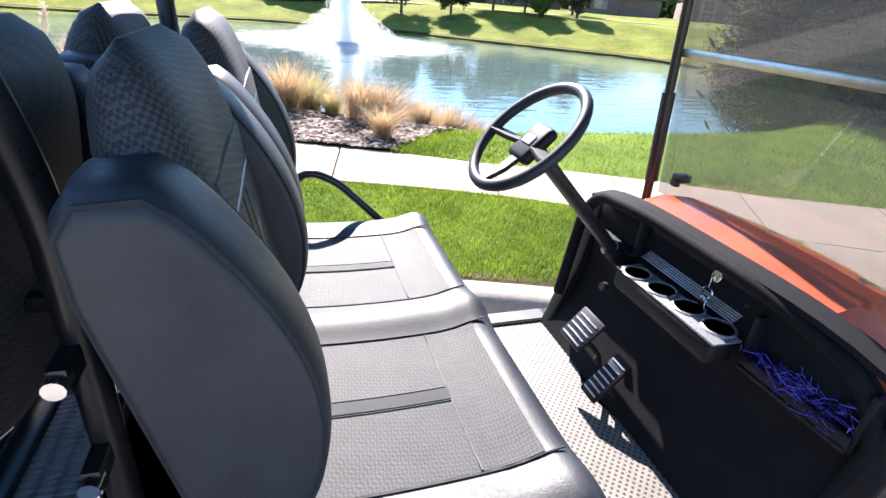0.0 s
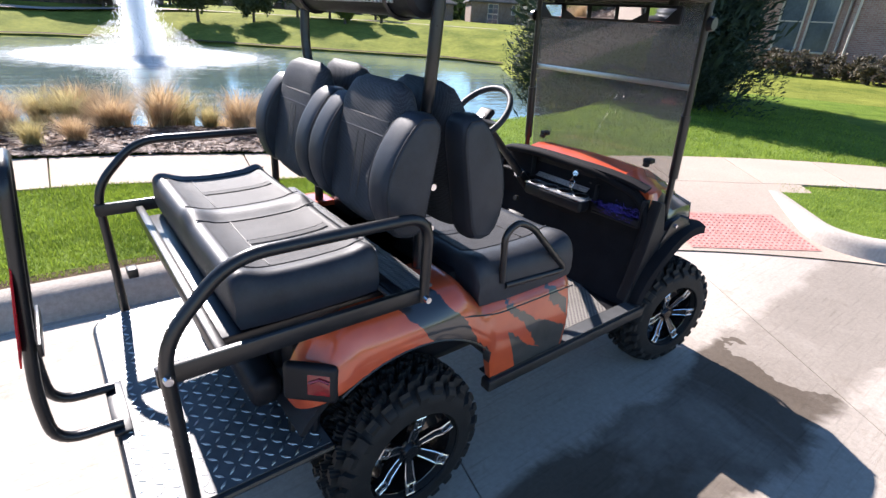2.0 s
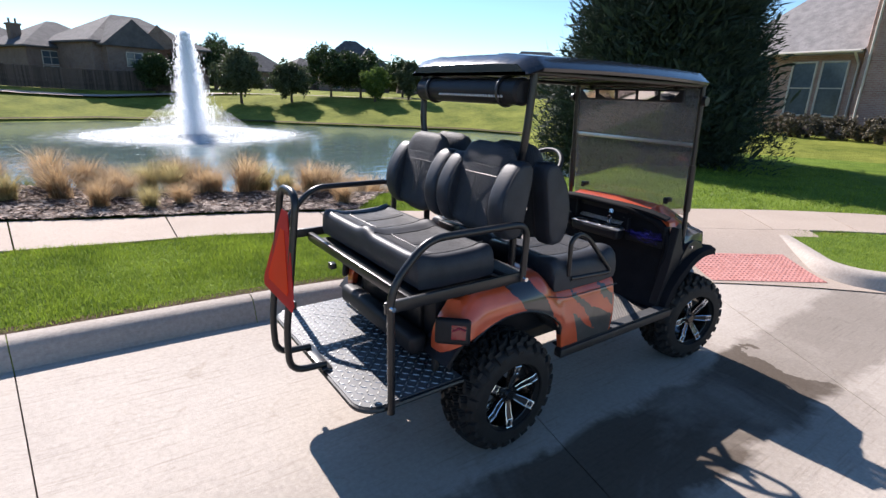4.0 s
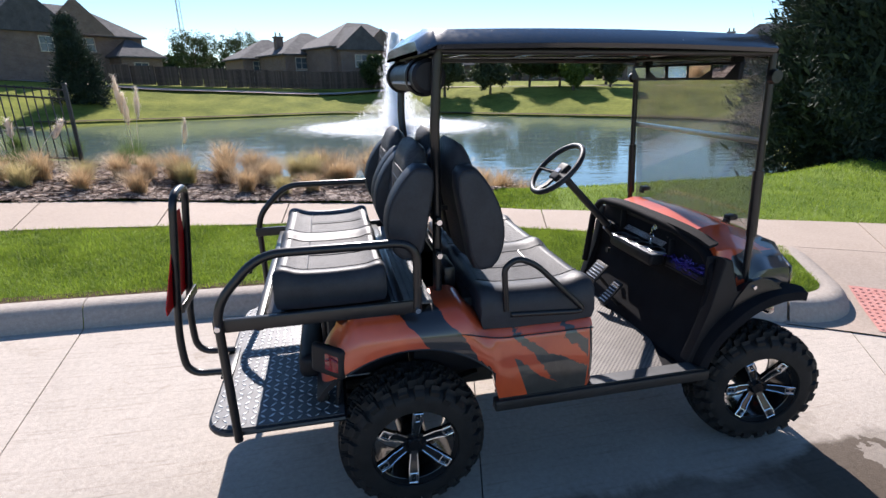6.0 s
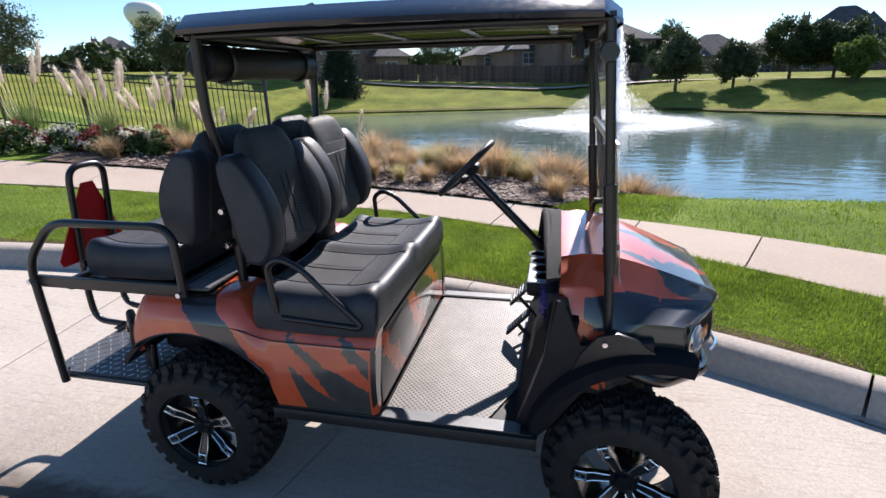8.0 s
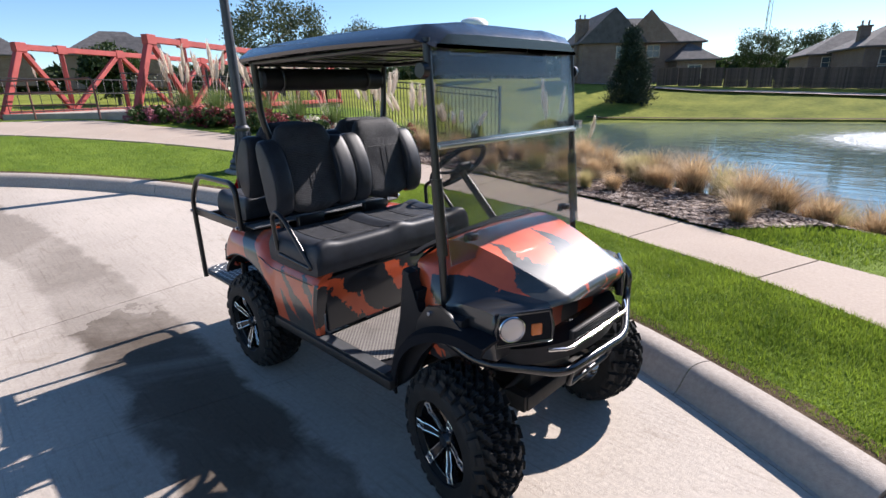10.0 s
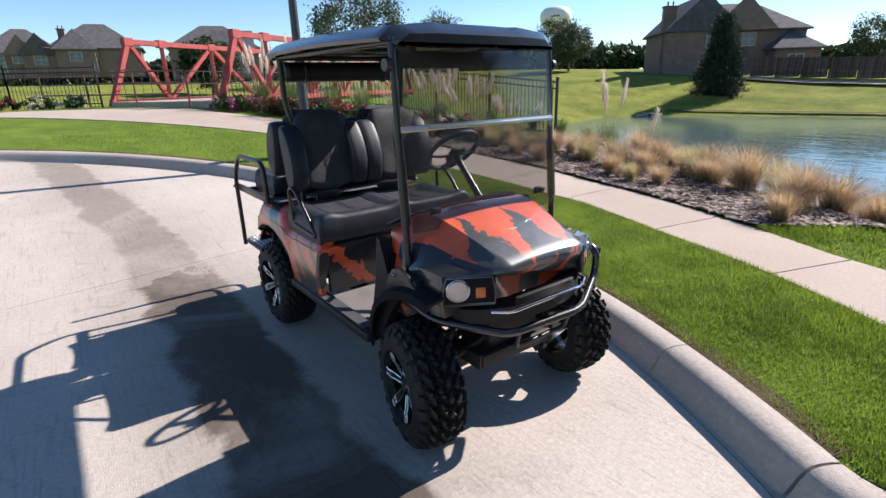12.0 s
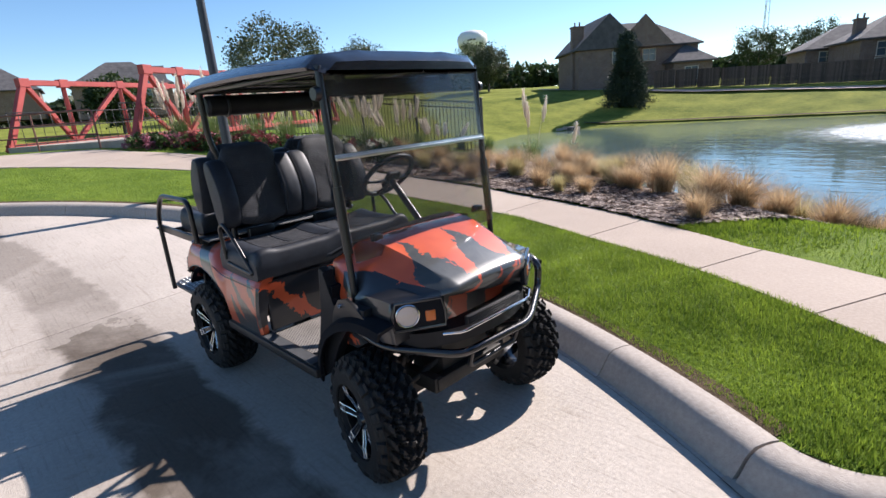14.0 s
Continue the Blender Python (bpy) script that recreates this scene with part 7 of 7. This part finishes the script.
def brick_mat(name, a, b, mortar, sx=1.0):
    m, nt, p = nodes_of(name)
    tc = nt.nodes.new("ShaderNodeTexCoord")
    sep = nt.nodes.new("ShaderNodeSeparateXYZ")
    nt.links.new(tc.outputs["Object"], sep.inputs[0])
    addn = nt.nodes.new("ShaderNodeMath")
    addn.operation = "ADD"
    nt.links.new(sep.outputs[0], addn.inputs[0])
    nt.links.new(sep.outputs[1], addn.inputs[1])
    com = nt.nodes.new("ShaderNodeCombineXYZ")
    nt.links.new(addn.outputs[0], com.inputs[0])
    nt.links.new(sep.outputs[2], com.inputs[1])
    br = nt.nodes.new("ShaderNodeTexBrick")
    br.inputs["Color1"].default_value, br.inputs["Color2"].default_value, br.inputs["Mortar"].default_value = (*a, 1), (*b, 1), (*mortar, 1)
    br.inputs["Scale"].default_value, br.inputs["Mortar Size"].default_value = 1.0, 0.009
    br.inputs["Brick Width"].default_value, br.inputs["Row Height"].default_value = 0.225, 0.078
    br.inputs["Bias"].default_value = -0.1
    nt.links.new(com.outputs[0], br.inputs["Vector"])
    n = noise_node(nt, 1.2, 4)
    nt.links.new(mix_node(nt, 0.35, br.outputs["Color"], ramp_node(nt, n, ((0.3, tuple(0.5 * c for c in a)), (0.7, b)))), p.inputs["Base Color"])
    p.inputs["Roughness"].default_value = 0.9
    bump_node(nt, p, br.outputs["Fac"], -0.5, 0.01)
    return m


M_BRICK = brick_mat("red_brick", (0.30, 0.15, 0.11), (0.42, 0.25, 0.20), (0.45, 0.42, 0.38))
M_BRICK2 = brick_mat("brown_brick", (0.14, 0.085, 0.065), (0.24, 0.16, 0.125), (0.3, 0.27, 0.24))
M_BRICK3 = brick_mat("pink_brick", (0.42, 0.22, 0.17), (0.55, 0.34, 0.27), (0.5, 0.46, 0.42))
M_SHINGLE = surface("grey_shingle", (0.05, 0.047, 0.05), (0.12, 0.113, 0.115), 1.5, 0.9, bump=0.9, bscale=7, bdist=0.05)
M_SHINGLE2 = surface("pale_shingle", (0.14, 0.13, 0.128), (0.29, 0.27, 0.26), 2.5, 0.9, bump=0.9, bscale=9, bdist=0.03)
M_TRIM = surface("cream_trim", (0.45, 0.40, 0.34), (0.6, 0.55, 0.48), 2, 0.6)
M_GLASS = surface("window_glass", (0.04, 0.055, 0.07), (0.10, 0.13, 0.16), 0.8, 0.08, coat=0.3)


def hip(w, d, h, z, over=0.45, ridge=None, gable=False):
    """A hipped (or gabled) roof over w x d, eaves at z, with a thick edge."""
    hw, hd = w / 2 + over, d / 2 + over
    rl = hw if gable else (max(0.2, hw - hd) if ridge is None else ridge)
    bm = bmesh.new()
    lo = [bm.verts.new(v) for v in ((-hw, -hd, z - 0.18), (hw, -hd, z - 0.18), (hw, hd, z - 0.18), (-hw, hd, z - 0.18))]
    ev = [bm.verts.new(v) for v in ((-hw, -hd, z), (hw, -hd, z), (hw, hd, z), (-hw, hd, z))]
    a, b = bm.verts.new((-rl, 0, z + h)), bm.verts.new((rl, 0, z + h))
    for i in range(4):
        bm.faces.new((lo[i], lo[(i + 1) % 4], ev[(i + 1) % 4], ev[i]))
    bm.faces.new(lo[::-1])
    bm.faces.new((ev[0], ev[1], b, a))
    bm.faces.new((ev[2], ev[3], a, b))
    bm.faces.new((ev[1], ev[2], b))
    bm.faces.new((ev[3], ev[0], a))
    return bm


def window_on(parent, m, w, h, panes=2):
    """A framed window standing in the wall: m puts it, its face towards local -y."""
    fr = part("window", join(rbox(None, (w + 0.16, 0.10, 0.08), 0.01, 1, m @ pose(0, 0, h / 2 + 0.04)), rbox(None, (w + 0.22, 0.16, 0.08), 0.01, 1, m @ pose(0, -0.02, -h / 2 - 0.04)), *[rbox(None, (0.08, 0.10, h), 0.01, 1, m @ pose(sx * (w / 2 + 0.04), 0, 0)) for sx in (-1, 1)], *[rbox(None, (0.05, 0.07, h), 0.005, 1, m @ pose(-w / 2 + w * k / panes, 0, 0)) for k in range(1, panes)], rbox(None, (w, 0.07, 0.05), 0.005, 1, m @ pose(0, 0, 0.05))), M_TRIM, parent)
    part("pane", rbox(None, (w, 0.02, h), 0.002, 1, m @ pose(0, 0.02, 0)), M_GLASS, fr)
    return fr


def house(label, at, rot, w, d, wall_h, roof_h, brick, wings=(), chimney=None, gable=False, shingle=None, windows=()):
    hs = thing("house", label, "house", "houses round the pond", at)
    hs.rotation_euler = (0, 0, radians(rot))
    shingle = shingle or M_SHINGLE
    part("wall", rbox((0, 0, wall_h / 2 - 0.5), (w, d, wall_h + 1), 0.03, 1), brick, hs)
    part("roof", hip(w, d, roof_h, wall_h, gable=gable), shingle, hs, "", 20)
    for wx, wy, ww, wd, wh, wr, g in wings:
        part("wall", rbox((wx, wy, wh / 2 - 0.5), (ww, wd, wh + 1), 0.03, 1), brick, hs)
        rb = hip(wd, ww, wr, wh, gable=g) if wd > ww else hip(ww, wd, wr, wh, gable=g)
        bmesh.ops.transform(rb, matrix=Matrix.Translation((wx, wy, 0)) @ pose(0, 0, 0, 0, 0, 90 if wd > ww else 0), verts=rb.verts)
        part("roof", rb, shingle, hs, "", 20)
        if g:
            n = -1 if wy <= 0 else 1
            hw = min(ww, wd) / 2
            part("gable", prism([(-hw, wh - 0.1), (hw, wh - 0.1), (0, wh + wr * 0.92)], "y", wy + n * wd / 2 - 0.12, wy + n * wd / 2) if wd > ww else prism([(-hw, wh - 0.1), (hw, wh - 0.1), (0, wh + wr * 0.92)], "x", wx - ww / 2, wx - ww / 2 + 0.12), brick, hs)
    if chimney:
        cx, cy, cw, ch = chimney
        part("chimney", join(rbox((cx, cy, ch / 2), (cw, 0.9, ch), 0.03, 1), rbox((cx, cy, ch - 0.1), (cw + 0.2, 1.1, 0.2), 0.03, 1), cyl((cx - 0.3, cy, ch), (cx - 0.3, cy, ch + 0.5), 0.1, None, 8), cyl((cx + 0.3, cy, ch), (cx + 0.3, cy, ch + 0.5), 0.1, None, 8)), brick, hs)
    for wx, wy, wz, ww, wh, wr in windows:
        window_on(hs, pose(wx, wy, wz, 0, 0, wr), ww, wh)
    return hs


# the large brown house across the pond
house("two-storey brown brick house with grey hipped roofs across the pond", (-30.8, 69.2, 1.7), 47, 16, 9, 5.3, 3.4, M_BRICK2,
      wings=((-4.6, -2.0, 7.5, 9.0, 5.3, 3.9, True), (6.2, -3.4, 5.0, 7.0, 3.0, 2.2, False)), chimney=(-7.9, -4.4, 1.5, 8.2),
      windows=((-3.4, -6.55, 4.0, 1.2, 1.4, 0), (1.5, -4.55, 4.2, 1.6, 1.4, 0), (6.0, -6.95, 1.5, 1.6, 1.5, 0)))
# houses beyond the wooden fence
FAR_HOUSES = (
    (4.6, 70.5, 1.2, 24, 13, 10, 4.4, 3.2, M_BRICK2, "two-storey brown house with a dark hipped roof beyond the fence"),
    (-2.4, 75.0, 1.2, 26, 10, 9, 3.8, 2.9, M_BRICK2, "brown house with a steep dark roof beyond the fence"),
    (-8.4, 83.0, 1.2, 24, 10, 9, 3.6, 2.8, M_BRICK2, "brown house with a dark hipped roof beyond the fence"),
    (24.5, 92.0, 1.0, -12, 11, 9, 3.0, 3.2, M_BRICK2, "brick house with a dark pitched roof across the pond"),
    (33.0, 92.0, 1.0, 10, 9, 9, 2.8, 3.0, M_BRICK2, "brick house with a dark hipped roof across the pond"),
    (40.0, 86.0, 1.2, -18, 12, 10, 4.2, 4.4, M_BRICK2, "large brick house with a steep dark hipped roof"),
    (50.0, 74.0, 0.8, -24, 12, 10, 2.9, 3.2, M_BRICK2, "low brick house with a grey hipped roof"),
    (66.0, 66.0, 0.8, -35, 16, 11, 3.6, 4.6, M_BRICK2, "large brick house with a grey hipped roof"),
    (-110, -3.0, 5.2, 85, 11, 9, 2.8, 4.0, M_BRICK2, "house with a grey hipped roof beyond the bridge"),
    (-108, 7.5, 5.2, 80, 13, 10, 3.6, 4.2, M_BRICK2, "house with a grey hipped roof beyond the bridge"),
    (-105, 26.0, 4.6, 75, 15, 11, 4.4, 4.2, M_BRICK2, "house with a grey hipped roof behind the red bridge"),
    (-94, 97, 4.0, 50, 8, 8, 5.2, 2.8, M_BRICK3, "pink brick two-storey house down the street"),
    (-86, 110, 4.0, 50, 8, 8, 4.6, 2.8, M_BRICK3, "pink brick two-storey house down the street"),
    (-108, 78, 4.6, 60, 12, 9, 4.0, 4.0, M_BRICK2, "house with a grey hipped roof beyond the street"),
)
for k, (x, y, z, rot, w, d, wh, rh, bk, lb) in enumerate(FAR_HOUSES):
    fy = -d / 2 - 0.02
    g = k % 2 == 0
    house(lb, (x, y, z), rot, w, d, wh, rh, bk, wings=((w * 0.22 * (1 if k % 3 else -1), -d * 0.32, w * 0.42, d * 0.55, wh * 0.94, rh * 0.8, g),), chimney=((-w * 0.38, 0, 1.0, wh + rh * 0.8) if k % 2 else None),
          windows=((-w * 0.28, fy, wh * 0.7, 1.5, 1.3, 0), (-w * 0.05, fy, wh * 0.7, 1.3, 1.3, 0), (-w * 0.28, fy, wh * 0.28, 1.6, 1.4, 0), (w * 0.22 * (1 if k % 3 else -1), -d * 0.32 - d * 0.275 - 0.02, wh * 0.62, 1.6, 1.3, 0)))

# the brick house beside the lawn
nb = thing("brick_house", "red brick house with pale shingle roof, tall windows and cream downpipes", "house", "", (28.3, 6.9, 0.2))
part("wall", rbox((5.0, -7.5, 3.2), (10, 15, 7.4), 0.03, 1), M_BRICK, nb)
part("wall", rbox((5.3, 3.6, 1.75), (9.4, 7.2, 4.5), 0.03, 1), M_BRICK, nb)
rb = hip(15, 10, 4.6, 6.9)
bmesh.ops.transform(rb, matrix=pose(5, -7.5, 0, 0, 0, 90), verts=rb.verts)
part("roof", rb, M_SHINGLE2, nb, "", 20)
rb = bmesh.new()
rv = [rb.verts.new(v) for v in ((-0.05, 0.05, 4.05), (-0.05, 7.6, 4.05), (5.5, 0.05, 8.8), (5.5, 3.4, 8.8), (10.6, 7.6, 4.05), (-0.05, 0.05, 3.87), (-0.05, 7.6, 3.87), (10.6, 7.6, 3.87), (10.6, 0.05, 4.05))]
for f in ((0, 1, 3, 2), (1, 4, 3), (0, 5, 6, 1), (1, 6, 7, 4), (2, 3, 4, 8)):
    rb.faces.new([rv[i] for i in f])
part("roof", rb, M_SHINGLE2, nb, "pale grey shingle roof", 20)
part("gutter", tube([(-0.12, 0.1, 4.0), (-0.12, 7.6, 4.0)], 0.07, 8), M_TRIM, nb)
part("downpipe", tube(fillet([(-0.12, 0.35, 3.95), (0.2, 0.35, 3.7), (0.48, 0.35, 3.5), (0.48, 0.35, 0.2)], 0.1), 0.055, 8), M_TRIM, nb, "cream downpipe")
part("downpipe", tube([(-0.06, -0.25, 6.9), (-0.06, -0.25, 0.2)], 0.055, 8), M_TRIM, nb, "cream downpipe")
nb.rotation_euler = (0, 0, radians(-7))
for wy in (1.35, 2.75):
    window_on(nb, pose(0.57, wy, 2.3, 0, 0, -90), 1.05, 2.5, 1)
for wy, wz, hh in ((-1.9, 4.9, 1.9), (-3.4, 1.7, 1.9), (-6.0, 4.6, 1.6)):
    window_on(nb, pose(-0.03, wy, wz, 0, 0, -90), 1.2, hh)

# ---------------------------------------------------------------- water tower, mast, fountain
M_TOWER = surface("tower_white", (0.62, 0.62, 0.62), (0.78, 0.78, 0.78), 0.05, 0.5)
wt = thing("water_tower", "distant white bulb-shaped water tower", "water tower", "", (-227, 262, 0))
part("bulb", lathe(((0.5, 29.5), (3.2, 30.5), (6.5, 33), (9.0, 36.5), (9.8, 39.5), (9.2, 42.5), (7.0, 44.6), (3.5, 45.6), (0.05, 45.9)), 32), M_TOWER, wt)
part("stem", lathe(((4.0, -2), (2.6, 6), (2.2, 20), (3.2, 30.6)), 20), M_TOWER, wt)
part("lettering", join(*[rbox(None, (1.6, 0.4, 0.8), 0.1, 1, pose(4.2 + 1.9 * k, -8.6 + 0.75 * k, 39.2 + 0.2 * (k % 2), 0, 0, 22)) for k in range(3)]), M_IRON, wt, "dark unreadable lettering")
mast = thing("radio_mast", "distant thin lattice radio mast", "mast", "", (-56, 241, 0))
part("lattice", join(*[tube([(1.2 * math.cos(a), 1.2 * math.sin(a), 0), (0.3 * math.cos(a), 0.3 * math.sin(a), 75)], 0.12, 4) for a in (0, 2.1, 4.2)], *[tube([(1.1 - 0.011 * z, 0, z), (-(0.55 - 0.005 * z), 0.9 - 0.009 * z, z + 2), (-(0.55 - 0.005 * z), -(0.9 - 0.009 * z), z + 4)], 0.07, 4) for z in range(2, 70, 4)]), M_TRIM, mast)


def spray_mat(name, alpha):
    m, nt, p = nodes_of(name)
    p.inputs["Base Color"].default_value = (0.9, 0.93, 0.96, 1)
    p.inputs["Roughness"].default_value = 0.25
    t = nt.nodes.new("ShaderNodeBsdfTranslucent")
    t.inputs["Color"].default_value = (0.95, 0.97, 1, 1)
    a = nt.nodes.new("ShaderNodeMixShader")
    a.inputs[0].default_value = 0.75
    nt.links.new(p.outputs[0], a.inputs[1])
    nt.links.new(t.outputs[0], a.inputs[2])
    tr = nt.nodes.new("ShaderNodeBsdfTransparent")
    b = nt.nodes.new("ShaderNodeMixShader")
    b.inputs[0].default_value = alpha
    nt.links.new(tr.outputs[0], b.inputs[1])
    nt.links.new(a.outputs[0], b.inputs[2])
    nt.links.new(b.outputs[0], nt.nodes["Material Output"].inputs["Surface"])
    return m


def foam_mat():
    """Streaks of white water thinning outwards from the jet."""
    m = spray_mat("foam", 0.5)
    nt = m.node_tree
    tc = nt.nodes.new("ShaderNodeTexCoord")
    ln = nt.nodes.new("ShaderNodeVectorMath")
    ln.operation = "LENGTH"
    nt.links.new(tc.outputs["Object"], ln.inputs[0])
    n = noise_node(nt, 2.6, 5, 0.7, 0.8, stretch=(0.5, 1.6, 1))
    fall = ramp_node(nt, scaled(nt, ln.outputs["Value"], 0, 11.5), ((0.0, (0.9, 0.9, 0.9)), (0.4, (0.5, 0.5, 0.5)), (0.95, (0.0, 0.0, 0.0))))
    s_ = nt.nodes.new("ShaderNodeMath")
    s_.operation = "ADD"
    nt.links.new(fall, s_.inputs[0])
    nt.links.new(n, s_.inputs[1])
    a = ramp_node(nt, s_.outputs[0], ((0.72, (0, 0, 0)), (1.05, (0.75, 0.75, 0.75))))
    mixes = [q for q in nt.nodes if q.bl_idname == "ShaderNodeMixShader"]
    nt.links.new(a, mixes[1].inputs[0])
    return m


FX, FY, FH = 4.75, 35.5, 6.4
fountain = thing("fountain", "tall white fountain jet spraying from the pond", "fountain", "", (FX, FY, WATER_Z))
rj = np.random.RandomState(12)


def drops(name, n, sampler, size, stretch, mat_, lab):
    P, D = sampler(n)
    s = (size * rj.uniform(0.5, 1.5, n))[:, None]
    side = np.cross(D, rj.normal(size=(n, 3)))
    side /= np.linalg.norm(side, axis=1)[:, None]
    V = np.stack([P - D * s * stretch, P + side * s, P + D * s * stretch, P - side * s], 1).reshape(-1, 3)
    me = bpy.data.meshes.new(name)
    me.vertices.add(4 * n)
    me.vertices.foreach_set("co", V.ravel())
    me.loops.add(4 * n)
    me.loops.foreach_set("vertex_index", np.arange(4 * n))
    me.polygons.add(n)
    me.polygons.foreach_set("loop_start", np.arange(0, 4 * n, 4))
    me.update(calc_edges=True)
    me.materials.append(mat_)
    ob = new(name, me)
    ob.parent = fountain
    ob["label"], ob["kind"] = lab, "stuff"


def jet(n):
    t = rj.uniform(0, 1, n) ** 0.85
    z = FH * t
    rad = (0.22 + 0.75 * (1 - t) ** 0.8) * np.abs(rj.normal(0, 0.62, n))
    a = rj.uniform(0, 6.283, n)
    D = np.stack([0.12 * np.cos(a), 0.12 * np.sin(a), np.ones(n)], 1)
    return np.stack([rad * np.cos(a), rad * np.sin(a), z], 1), D / np.linalg.norm(D, axis=1)[:, None]


def skirt(n):
    t = rj.uniform(0, 1, n)
    rad = 0.3 + 6.2 * rj.uniform(0, 1, n) ** 1.25
    z = rj.uniform(0, 1, n) ** 1.4 * 1.9 * np.exp(-((rad - 1.2) / 1.9) ** 2) + 0.03
    a = rj.uniform(0, 6.283, n)
    D = np.stack([0.5 * np.cos(a), 0.5 * np.sin(a), np.ones(n) * 0.8], 1)
    return np.stack([rad * np.cos(a), rad * np.sin(a), z], 1), D / np.linalg.norm(D, axis=1)[:, None]


drops("jet", 60000, jet, 0.011, 7.0, spray_mat("spray", 1.0), "column of falling white water")
drops("skirt", 36000, skirt, 0.0085, 3.0, spray_mat("mist", 1.0), "ring of low spray")
part("foam", loft([[(r_ * math.cos(a), r_ * math.sin(a), 0.012) for a in span(0, 6.283, 49)[:-1]] for r_ in (0.02, 2, 4, 6, 8.5, 11.5)], True, False), foam_mat(), fountain, "streaks of white foam on the water")
